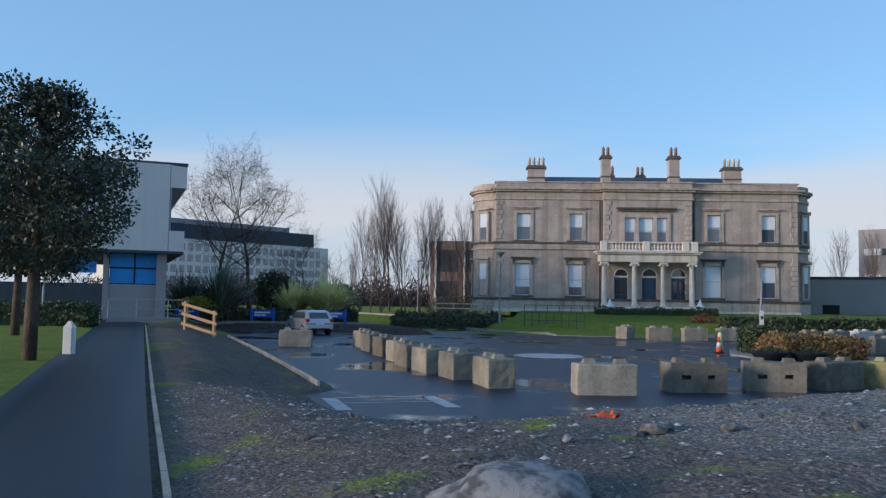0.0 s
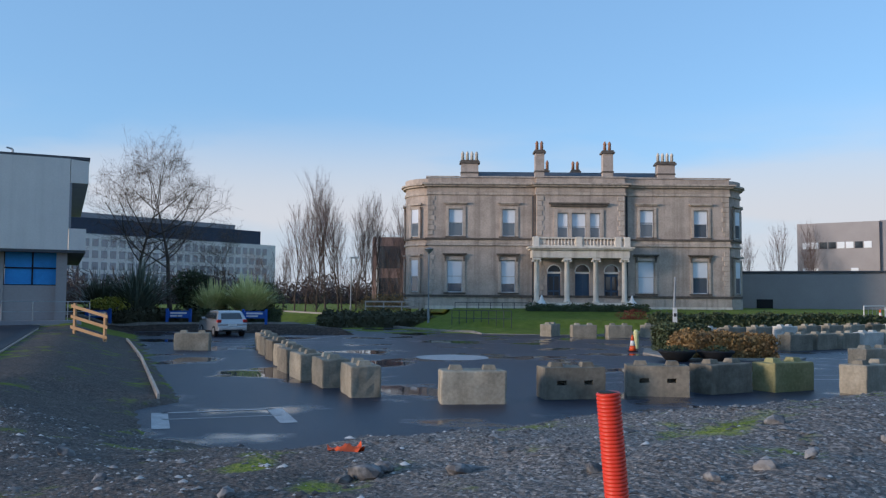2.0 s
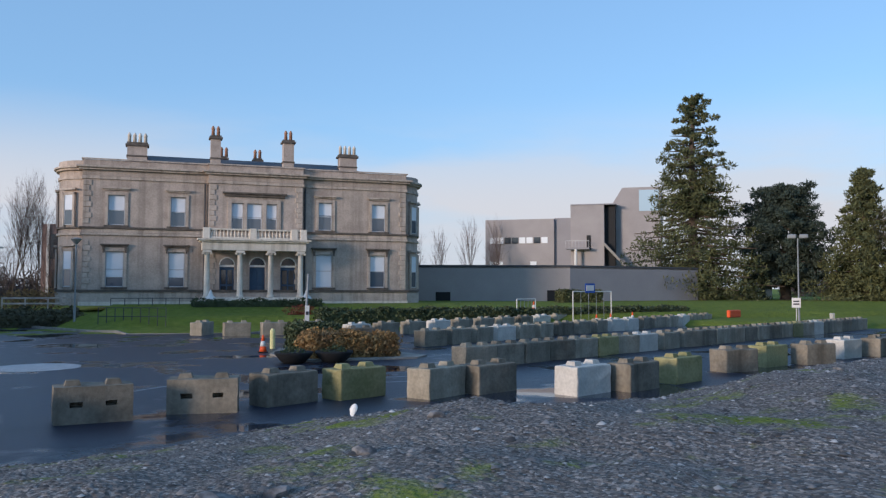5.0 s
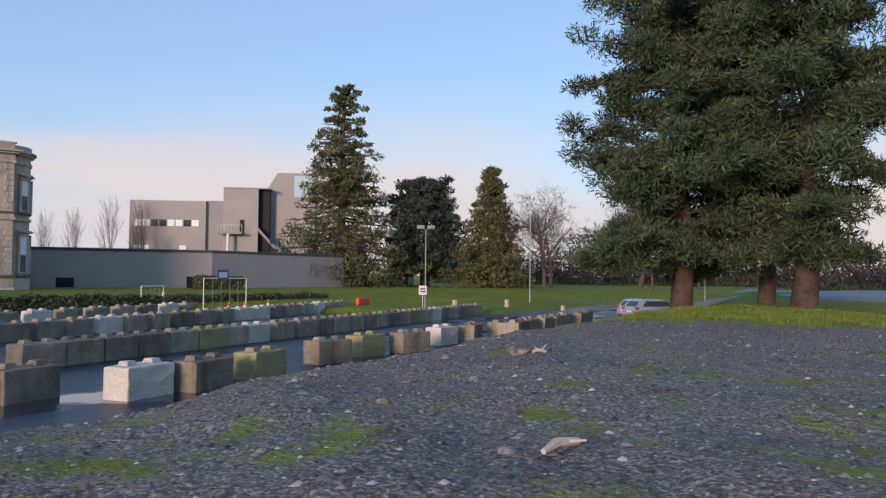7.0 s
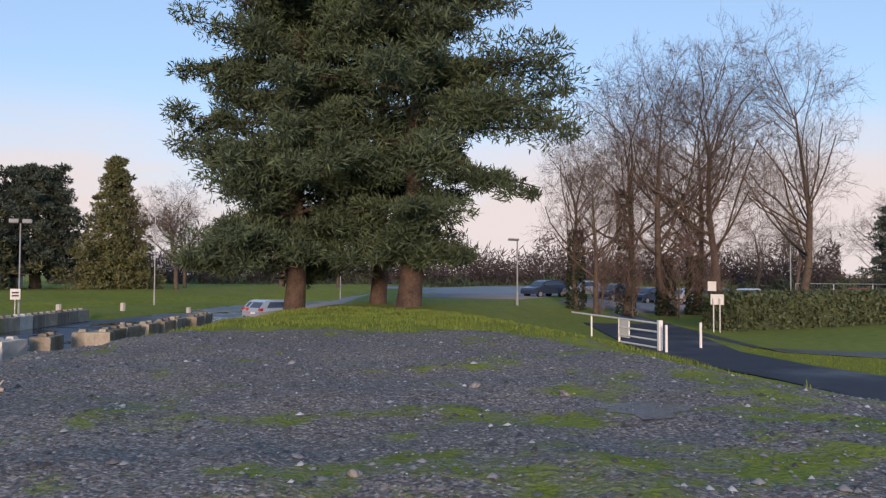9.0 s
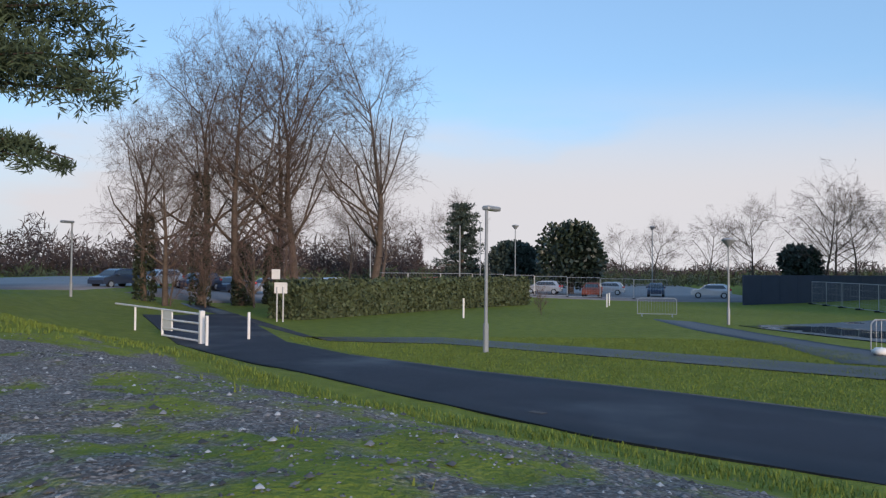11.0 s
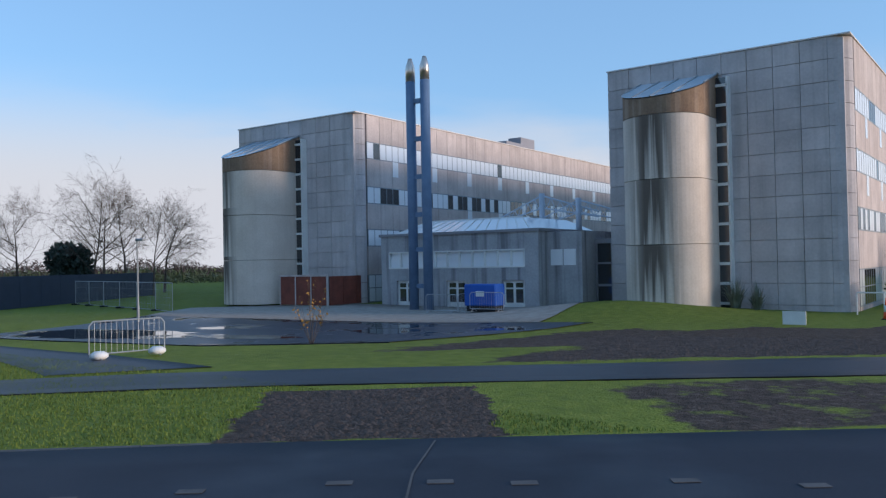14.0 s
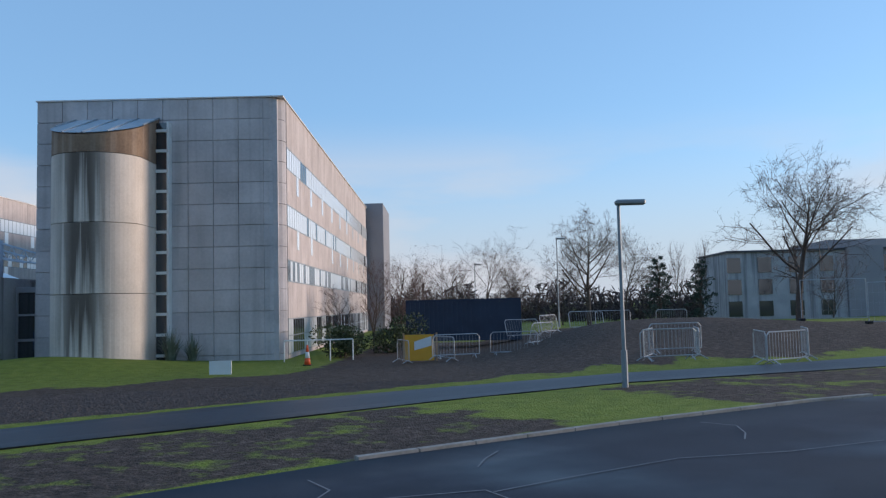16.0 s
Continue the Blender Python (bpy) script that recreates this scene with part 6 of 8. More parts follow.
for x, y, sc, rz in ((-10.5, 88, 1.25, 0), (-8.6, 90, 1.8, 70), (-10.0, 93, 1.65, 20), (-7.6, 94, 1.5, 110), (-6.0, 97, 1.6, 310), (-3.3, 95, 1.55, 45), (0.6, 94, 1.5, 170), (2.4, 98, 1.5, 230), (-12.0, 90, 1.4, 15), (-6.9, 91, 1.3, 140), (-4.5, 96, 1.35, 200), (-2.0, 92, 1.05, 20), (-0.5, 99, 1.25, 60), (1.5, 95, 1.1, 300), (3.0, 100, 1.2, 90), (-12.5, 86, 0.8, 250), (4.5, 97, 1.2, 33)):
    bare_tree("poplar", (x, y, 0.5), sc * 0.66, rz, "slender reddish-brown leafless tree")
for x, y, sc, rz in ((-14, 84, 1.2, 0), (-9, 86, 1.1, 40), (-5, 88, 1.2, 100), (-1, 88, 1.0, 160), (3, 90, 1.1, 220)):
    bare_tree("scrub", (x, y, 0.5), sc, rz, "low thicket of bare brown stems")
for x, y, sc, rz in ((37, 118, 1.1, 0), (40, 120, 1.25, 50), (42.5, 121, 1.35, 100), (46, 122, 1.2, 200), (50, 121, 1.3, 20), (59, 120, 1.1, 150)):
    bare_tree("poplar", (x, y, 0.5), sc * 0.66, rz, "slender reddish-brown leafless tree")

# south side
for x, y, k, sc, rz in ((17.6, -76, "birch", 0.85, 0), (14.5, -80, "birch", 0.6, 80), (20.5, -82, "birch", 0.65, 160), (7.5, -84, "round", 0.95, 220), (3.0, -90, "broad", 0.8, 60), (-3.2, -60, "round", 0.97, 95),
                        (-4, -96, "poplar", 0.65, 0), (0, -96, "birch", 0.7, 60), (-7, -100, "poplar", 0.7, 70), (24.5, -70, "birch", 0.7, 30), (23.0, -62, "scrub", 1.0, 0), (26.0, -66, "scrub", 1.2, 100), (24.0, -74, "scrub", 1.2, 10), (21, -84, "scrub", 1.4, 50),
                        (15, -86, "scrub", 1.3, 140), (9, -95, "scrub", 1.3, 10), (27.0, -58, "scrub", 0.8, 200), (-18, -90, "scrub", 1.3, 10)):
    bare_tree(k, (x, y, gz(x, y)), sc, rz)
for x, y, h in ((1.2, -82, 6.2), (-3.2, -84, 5.8)):
    needle_tree("columnar_conifer", (x, y, 0.6), int(x + 60), h, 0.2, cone_limbs(3, 0.3, h, 1.1, 26, 0.55, 3, 0.4, 0.4), NEEDLE2, BARK, "narrow dark columnar evergreen", 0.25, 0.08, 60)
# distance to the east and south-east
for x, y, k, sc, rz in ((97, -44, "birch", 1.25, 0), (93, -48, "birch", 1.0, 90), (101, -47, "broad", 0.95, 20), (105, -52, "broad", 1.0, 220), (99, -53, "broad", 0.9, 120), (110, -42, "broad", 0.95, 10), (118, -40, "birch", 1.0, 10),
                        (128, -36, "broad", 0.85, 80), (132, -33, "birch", 0.9, 210), (150, -10, "broad", 1.25, 20), (140, 2, "tall2", 0.6, 90), (158, 8, "tall", 0.65, 120), (150, 18, "tall2", 0.65, 160), (118, 64, "broad", 1.4, 50), (86, 66, "round", 1.05, 50), (92, 70, "round", 0.9, 150), (100, 60, "broad", 1.1, 10), (112, 70, "tall", 0.75, 190)):
    bare_tree(k, (x, y, gz(x, y)), sc, rz)
rngd = np.random.default_rng(9)


def round_evergreen(at, r, h, material, label, seed, n=9000):
    rng = np.random.default_rng(seed)
    t = thing("evergreen_tree", label, "tree", at)
    part("trunk", Shape().tube((0, 0, -0.2), (0, 0, h * 0.5), 0.4, 0.25, 8), BARK, t)
    qs = [clump(rng, (rng.uniform(-0.5, 0.5) * r, rng.uniform(-0.5, 0.5) * r, h * rng.uniform(0.35, 0.68)), (r * 0.55, r * 0.55, h * 0.33), n // 14, 0.6, 0.4, shell=0.4) for _ in range(14)]
    part("crown", quads_mesh("crown", np.concatenate(qs), material), None, t)


round_evergreen((112, -20.8, 0.2), 4.4, 8.6, HOLLY, "rounded dark evergreen tree in the distance", 31)
round_evergreen((122, -15.0, 0.2), 4.2, 6.5, NEEDLE2, "low dark evergreen tree in the distance", 32)
round_evergreen((108, -47.0, 0.2), 2.6, 6.0, NEEDLE2, "small dark evergreen tree in the distance", 33, 4000)
layers = [(2.0 + k * 0.75, a * 1.57 + k, 3.6 * (1 - 0.05 * k) * rt.uniform(0.7, 1.1), rt.uniform(-0.2, 0.4), 0.8, 4) for k in range(13) for a in range(4)]
needle_tree("cedar_tree", (126, -9.0, 0.2), 15, 12.0, 0.5, layers, NEEDLE2, BARK, "dark layered cedar in the distance", 0.5, 0.14, 50)


def far_woods(name, arc, seed, n, hmin, hmax, material, label):
    """A band of distant bare woodland: arc of (bearing from, bearing to, distance) round the mound."""
    rng = np.random.default_rng(seed)
    a = np.radians(rng.uniform(arc[0], arc[1], n))
    d = rng.uniform(arc[2], arc[2] * 1.25, n)
    x, y = 15 + d * np.sin(a), d * np.cos(a)
    lump = 0.6 + 0.4 * np.abs(np.sin(a * 23.0) * np.sin(a * 57.0 + 1))
    z = rng.uniform(0, 1, n) ** 1.2 * rng.uniform(hmin, hmax, n) * lump
    q = leaf_quads(rng, np.stack([x, y, z + 0.2], 1), 1.8, 0.22, up=0.7)
    return tagged(new(name, quads_mesh(name, q, material)), label, "woodland", kind="stuff")


far_woods("far_woods", (40, 92, 150), 1, 45000, 5, 13, FARTWIG, "distant band of bare brown woodland")
far_woods("far_woods_east", (90, 128, 170), 5, 20000, 2, 5.5, FARTWIG, "distant low band of bare trees")
far_woods("far_woods_hedge", (40, 128, 140), 2, 16000, 1.5, 3.5, HEDGE, "distant dark evergreen undergrowth")
far_woods("far_woods_south", (155, 230, 120), 3, 30000, 3, 7.5, FARTWIG, "distant band of bare scrub and trees")
far_woods("far_woods_north", (-32, 8, 150), 4, 24000, 3, 8, FARTWIG, "distant reddish bare woodland")

# ---- low walls and grey buildings to the north-east ----
def wall_run(name, a, b, h, t, material, label, z=0.3, category="wall", kind=""):
    L = math.dist(a, b)
    return single(name, Shape().box(0, L, 0, t, -0.5, h).box(-0.05, L + 0.05, -0.06, t + 0.06, h, h + 0.12), material, label, category, (*a, z), math.degrees(math.atan2(b[1] - a[1], b[0] - a[0])), kind=kind)


low = thing("low_building", "long low flat-roofed grey-brown building without windows", "building", (0, 0, 0.2))
o = [(29.5, 82.5), (48.0, 76.0), (65.5, 78.5), (62, 96), (40, 104)]
s = Shape()
for i, (p, q) in enumerate(zip(o, o[1:] + o[:1])):
    # the second face turns from the light: its shade is put in as grey-blue
    part("wall", Shape().add([(*p, -0.5), (*q, -0.5), (*q, 4.75), (*p, 4.75)], [(0, 1, 2, 3)]), GREYWALL if i != 1 else GREYBLUE, low)
part("roof", Shape().prism(o, 4.6, 4.75), GREYBLUE, low)
for p, q in zip(o, o[1:]):
    L = math.dist(p, q)
    c = part("coping", Shape().box(-0.05, L + 0.05, -0.08, 0.2, 4.75, 4.92), SLATE, low)
    c.matrix_basis = pose(*p, 0, 0, 0, math.degrees(math.atan2(q[1] - p[1], q[0] - p[0])))
for f_, w_, z_ in ((0.30, 1.5, 1.1), (0.88, 1.0, 2.0)):
    d = part("opening", Shape().box(0, w_, -0.05, 0.1, 0, z_), DARK, low, "dark doorway")
    d.matrix_basis = pose(29.5 + 18.5 * f_, 82.5 - 6.5 * f_ , 0.35 + (0.7 if z_ < 1.5 else 0), 0, 0, -19.4)

grey = thing("grey_building", "modern grey block with stepped roofline and ribbon window", "building", (10.1, 2.35, 0.0), -36.6)


def at_view(px, depth):
    return (px - 784) / 1440 * depth


def zv(py, depth, px=560):
    return 2.68 + (484 + (px - 784) * 0.012 - py) * depth / 1440


D = 128.0
x0, x1, x2, x3, x4 = (at_view(v, D) for v in (403, 530, 564, 640, 716))
part("main_wing", Shape().box(x0, x1, D, D + 16, 0, zv(355, D)), GREYWALL, grey)
part("main_side", Shape().box(x1, x2 + 0.5, D + 0.6, D + 14, 0, zv(353, D) - 0.05), GREYBLUE, grey)
part("stair_block", Shape().box(x2, x3 - 1.6, D - 2.5, D + 12, 0, zv(335, D)), GREYWALL, grey)
part("stair_void", Shape().box(x3 - 1.6, x3, D - 1.5, D + 12, 0, zv(336, D)), DARK, grey)
part("stair_roof", Shape().box(x2, x3 + 0.2, D - 2.6, D + 12, zv(335, D), zv(333, D)), GREYBLUE, grey)
za, zb = zv(303, D), zv(336, D)
part("tower", Shape().add([(x3 - 0.8, D, 0), (x4, D, 0), (x4, D + 10, 0), (x3 - 0.8, D + 10, 0), (x3 - 0.8, D, zb), (x3 + 1.0, D, za), (x4, D, za), (x3 - 0.8, D + 10, zb), (x3 + 1.0, D + 10, za), (x4, D + 10, za)],
                          [(0, 1, 6, 5, 4), (1, 2, 9, 6), (3, 0, 4, 7), (4, 5, 8, 7), (5, 6, 9, 8)]), GREYWALL, grey)
part("tower_glass", Shape().box(at_view(680, D), at_view(714, D), D - 0.1, D + 0.05, zv(345, D), zv(308, D)), GLASSB, grey, "tall tower glazing")
for k in range(8):
    a = at_view(412 + k * 13.6, D)
    part("ribbon_window", Shape().box(a, a + 1.02, D - 0.08, D + 0.05, zv(399, D), zv(388, D)), GLASSL if k in (0, 1, 4, 5, 7) else GLASS, grey)
for px in (412, 425, 487):
    part("lower_window", Shape().box(at_view(px, D), at_view(px, D) + 1.0, D - 0.08, D + 0.05, zv(440, D), zv(432, D)), GLASSL, grey)
part("balcony", Shape().box(at_view(558, D), at_view(598, D), D - 4.2, D - 2.5, zv(413, D), zv(410, D)), GREYBLUE, grey)
rail = Shape()
for k in range(8):
    xx = at_view(558 + k * 5.7, D)
    rail.tube((xx, D - 4.2, zv(410, D)), (xx, D - 4.2, zv(398, D)), 0.03, sides=4)
rail.tube((at_view(558, D), D - 4.2, zv(398, D)), (at_view(598, D), D - 4.2, zv(398, D)), 0.04, sides=4)
part("balcony_rail", rail, STEEL, grey)
part("balcony_door", Shape().box(at_view(592, D), at_view(599, D), D - 2.6, D - 2.45, zv(412, D), zv(388, D)), DARK, grey)
part("balcony_post", Shape().tube((at_view(575, D), D - 4, 0), (at_view(575, D), D - 4, zv(413, D)), 0.22), WHITE, grey)
part("outside_stair", Shape().add([(at_view(622, D), D - 3, zv(400, D)), (at_view(655, D), D - 3, zv(436, D)), (at_view(655, D), D - 3, zv(442, D)), (at_view(622, D), D - 3, zv(406, D)),
                                   (at_view(622, D), D - 1.6, zv(400, D)), (at_view(655, D), D - 1.6, zv(436, D)), (at_view(655, D), D - 1.6, zv(442, D)), (at_view(622, D), D - 1.6, zv(406, D))],
                                  [(0, 1, 2, 3), (4, 7, 6, 5), (0, 4, 5, 1), (3, 2, 6, 7)]), KERB, grey)
for x, y, k in ((55, 122, 0), (60, 121, 40)):
    bare_tree("poplar", (x, y, 0.5), 1.0, k, "slender leafless tree before a grey wall")

cot = thing("cottage", "small pale rendered cottage among evergreens", "house", (10.1, 2.35, 0.0), -36.6)
part("wall", Shape().box(at_view(846, 112), at_view(892, 112), 112, 118, 0, 5.0), WHITECONC, cot)
for px in (850, 862, 874):
    part("window", Shape().box(at_view(px, 112), at_view(px, 112) + 0.6, 111.92, 112.05, 1.4, 3.0), GLASS, cot)

# ---- white concrete block by the footpath ----
wb = thing("white_building", "pale concrete building with overhanging upper floor and blue-blinded windows", "building", (-17.0, 45.9, 0.9), 24.5)
part("upper_front", Shape().box(-16, -8.2, 0, 0.5, 3.95, 9.05).box(-8.17, -4.1, 0, 0.5, 3.95, 9.05).box(-4.07, 0, 0, 0.5, 3.95, 9.05), WHITECONC, wb, "cream concrete wall panels")
part("roof", Shape().box(-16, 1.0, 0.1, 22, 9.05, 9.2), SLATE, wb)
sd = Shape()
sd.add([(0.03, 0, 7.7), (0.95, 0, 7.7), (0.95, 0, 8.95), (0.03, 0, 9.03), (0.03, 22, 7.7), (0.95, 22, 7.7), (0.95, 22, 8.95), (0.03, 22, 9.03)], [(0, 1, 2, 3), (1, 5, 6, 2), (0, 4, 5, 1), (2, 6, 7, 3)])
part("side_fascia", sd, WHITECONC, wb)
part("side_apron", Shape().box(0.03, 0.9, 0, 22, 3.95, 5.15), WHITECONC, wb)
part("side_glazing", Shape().box(0.0, 0.08, 0.3, 22, 5.15, 7.7), GLASS, wb, "recessed dark side windows")
part("side_reveal", Shape().box(0.0, 0.12, 0.0, 0.3, 5.15, 7.7), GREYBLUE, wb)
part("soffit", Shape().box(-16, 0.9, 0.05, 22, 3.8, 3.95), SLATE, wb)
# slate colour here stands in for the gloom behind trees under the overhang
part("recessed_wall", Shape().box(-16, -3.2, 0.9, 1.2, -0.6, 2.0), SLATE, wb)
part("ground_wall", Shape().box(-0.55, 0.0, 0.5, 22, -0.6, 3.8).box(-3.2, -0.5, 0.9, 1.1, 0.0, 1.98).box(-3.45, -3.15, 0.8, 1.2, -0.6, 3.8), GREYWALL, wb)
for k in range(2):
    for z0, z1 in ((2.0, 2.9), (2.98, 3.8)):
        part("blue_window", Shape().box(-3.1 + k * 1.4, -1.78 + k * 1.4, 1.0, 1.06, z0, z1), BLUEBLIND, wb, "window with bright blue blind")
fr = Shape()
for a in (-3.15, -1.74, -0.42):
    fr.box(a - 0.04, a + 0.04, 0.93, 1.05, 1.98, 3.8)
fr.box(-3.15, -0.4, 0.93, 1.05, 2.9, 2.98).box(-3.15, -0.4, 0.93, 1.05, 1.95, 2.03)
part("window_frames", fr, DARK, wb)
for k in range(6):
    part("blue_window", Shape().box(-15 + k * 1.9, -13.3 + k * 1.9, 1.0, 1.06, 2.6, 3.7), BLUEBLIND, wb)
part("roof_pipe", Shape().tube((-6.0, 0.4, 9.2), (-6.0, 0.4, 9.42), 0.06).tube((-6.0, 0.4, 9.42), (-6.3, 0.4, 9.5), 0.05), STEEL, wb)
part("roof_pipe", Shape().tube((-2.9, 0.4, 9.2), (-2.9, 0.4, 9.42), 0.06).tube((-2.9, 0.4, 9.42), (-3.2, 0.4, 9.5), 0.05), STEEL, wb)
part("landing", Shape().box(-3.2, 0.8, -0.6, 0.9, -0.8, 0.05), GREYBLUE, wb)
for k in range(4):
    part("step", Shape().box(-1.6, 0.1, -0.9 - 0.3 * k, -0.6 - 0.3 * k, -0.8, -0.12 - 0.17 * k), KERB, wb)
hr = Shape()
for a in (-3.1, -1.6, 0.1, 1.2):
    hr.tube((a, -0.55, 0), (a, -0.55, 1.1), 0.03, sides=6)
hr.tube((-3.1, -0.55, 1.1), (1.2, -0.55, 1.1), 0.03, sides=6).tube((-3.1, -0.55, 0.55), (1.2, -0.55, 0.55), 0.02, sides=6)
hr.tube((-3.1, -0.55, 1.1), (-3.5, -1.8, 0.5), 0.03, sides=6).tube((-3.5, -1.8, 0.5), (-3.5, -1.8, -0.5), 0.03, sides=6)
part("handrail", hr, STEEL, wb, "grey steel handrail")

# timber guard rail beside the path
tr = thing("timber_rail", "new sawn timber guard rail on a grassy bank", "railing", (-12.95, 37.5, 0.80), -20)
for k in range(2):
    part("post", Shape().box(0.1 + k * 1.7, 0.21 + k * 1.7, 0, 0.11, -0.5, 1.2 - 0.42 * k), TIMBER, tr)
for z in (1.02, 0.55, 0.08):
    part("rail", Shape().add([(0, -0.04, z), (2.05, -0.04, z - 0.46), (2.05, -0.04, z - 0.32), (0, -0.04, z + 0.14), (0, 0, z), (2.05, 0, z - 0.46), (2.05, 0, z - 0.32), (0, 0, z + 0.14)],
                             [(0, 1, 2, 3), (4, 7, 6, 5), (0, 4, 5, 1), (3, 2, 6, 7), (1, 5, 6, 2), (0, 3, 7, 4)]), TIMBER, tr)
single("marker_post", Shape().chamfer(-0.12, 0.12, -0.12, 0.12, -0.1, 0.75, 0.02).add(*frustum(0, 0, 0.12, 0.03, 0.74, 0.9)), WHITE, "weathered white marker post on grass", "post", (-9.4, 19.8, gz(-9.4, 19.8)))

# far office slab
off = thing("office_building", "long pale office slab with dark top storey and grid of windows", "building", (-73.0, 166.0, 0.0), 49.6)
part("body", Shape().box(0, 55.0, 0, 14, 0, 15.0), WHITECONC, off)
part("top_storey", Shape().box(0, 51.0, 1.0, 13, 15.0, 18.4), NAVY, off, "dark clad top storey")
part("roof_screen", Shape().box(0, 44, 2.0, 12, 18.4, 19.6), GREYBLUE, off)
wm = Shape().box(0, 1.3, -0.06, 0.1, 0, 1.6).mesh("window", OFFGLASS)
for j in range(5):
    for i in range(26):
        q = part("window", wm, None, off)
        q.location = (1.0 + i * 2.0, 0, 2.6 + j * 2.45)
BRICK = mat("muted_red_cladding", (0.27, 0.175, 0.15), (0.20, 0.13, 0.115), rough=0.85, scale=0.6, fine=8, bump=0.1)
br = thing("brick_building", "red-brown panelled block with large windows", "building", (-5.7, 118.0, 0.0), 0)
part("body", Shape().box(0, 22, 0, 12, 0, 10.9), BRICK, br)
for i in range(5):
    for j in range(2):
        part("window", Shape().box(1.0 + i * 4.2, 4.0 + i * 4.2, -0.06, 0.1, 1.8 + j * 4.6, 5.0 + j * 4.6), GLASS, br)
    part("frame", Shape().box(0.6 + i * 4.2, 0.9 + i * 4.2, -0.2, 0.1, 0, 10.9), WHITECONC, br)

# ---- planting at the edge of the car park ----
hedge((-13.2, 57.6, 0.0), 10, 5.6, 2.4, 1.25, HEDGE, "clipped dark green hedge at a corner", 2, 130, 0.14)
hedge((-27.0, 37.0, 0.72), 2, 9.6, 1.1, 1.05, HEDGE, "dark clipped hedge behind the footpath lawn", 14, 150, 0.12)
hedge((-36.0, 57.0, 0.0), 0, 23, 3.4, 1.15, GROUNDCOVER, "low dense dark ground-cover bank", 3, 70, 0.2, 0.16)
hedge((-5.2, 62.6, -0.1), 6, 8.4, 5.0, 1.0, GROUNDCOVER, "low brown ground-cover planting on a verge", 12, 80, 0.18, 0.2)
strap_shrub("flax_plant", (-18.0, 59.6, 0.6), 3.6, 4.6, 340, 0.15, PHORM, "large dark spiky flax clump", 4)
strap_shrub("flax_plant", (-20.8, 60.0, 0.6), 3.0, 3.8, 260, 0.15, PHORM, "large dark spiky flax clump", 5)
strap_shrub("variegated_shrub", (-10.0, 59.4, 0.7), 2.9, 3.4, 460, 0.22, VARIEG, "cream and green variegated strap-leaved shrub", 6)
strap_shrub("variegated_shrub", (-12.6, 59.6, 0.7), 2.3, 3.0, 300, 0.20, VARIEG, "cream and green variegated strap-leaved shrub", 7)
shrub("yellow_shrub", (-19.4, 57.9, 0.9), (1.8, 0.9, 0.95), YELLEAF, "yellow-green shrub behind a blue sign", 8, 2200, 0.2, 0.1)
shrub("evergreen_shrub", (-14.6, 61.6, 0.4), (2.8, 1.9, 2.3), HEDGE, "large dark green evergreen shrub", 9, 4500, 0.24, 0.12)
shrub("brown_shrub", (-9.6, 63.0, 0.4), (2.4, 1.6, 2.1), CYPRESS, "tall olive-brown evergreen shrub", 10, 3500, 0.24, 0.1)
shrub("brown_shrub", (-1.0, 72, 0.8), (3.4, 2.0, 1.2), BEECH, "low mixed planting of bare and brown stems", 11, 2500, 0.24, 0.08)


def blue_sign(x, y, rz):
    t = thing("blue_sign", "low car park sign with white panel between blue posts", "sign", (x, y, 0.1), rz, "signs by the planting")
    for a in (0.0, 1.55):
        part("post", Shape().chamfer(a, a + 0.18, -0.09, 0.09, 0, 1.35, 0.02), BLUEP, t)
    p_ = part("panel", Shape().box(0.18, 1.55, -0.03, 0.03, 0.72, 1.22), BLUEP, t)
    part("text_bars", Shape().box(0.3, 1.4, -0.045, -0.03, 1.0, 1.12).box(0.3, 1.1, -0.045, -0.03, 0.82, 0.92), WHITE, p_)


blue_sign(-20.4, 56.4, 4)
blue_sign(-15.0, 56.6, 4)
blue_sign(-9.9, 57.0, 4)


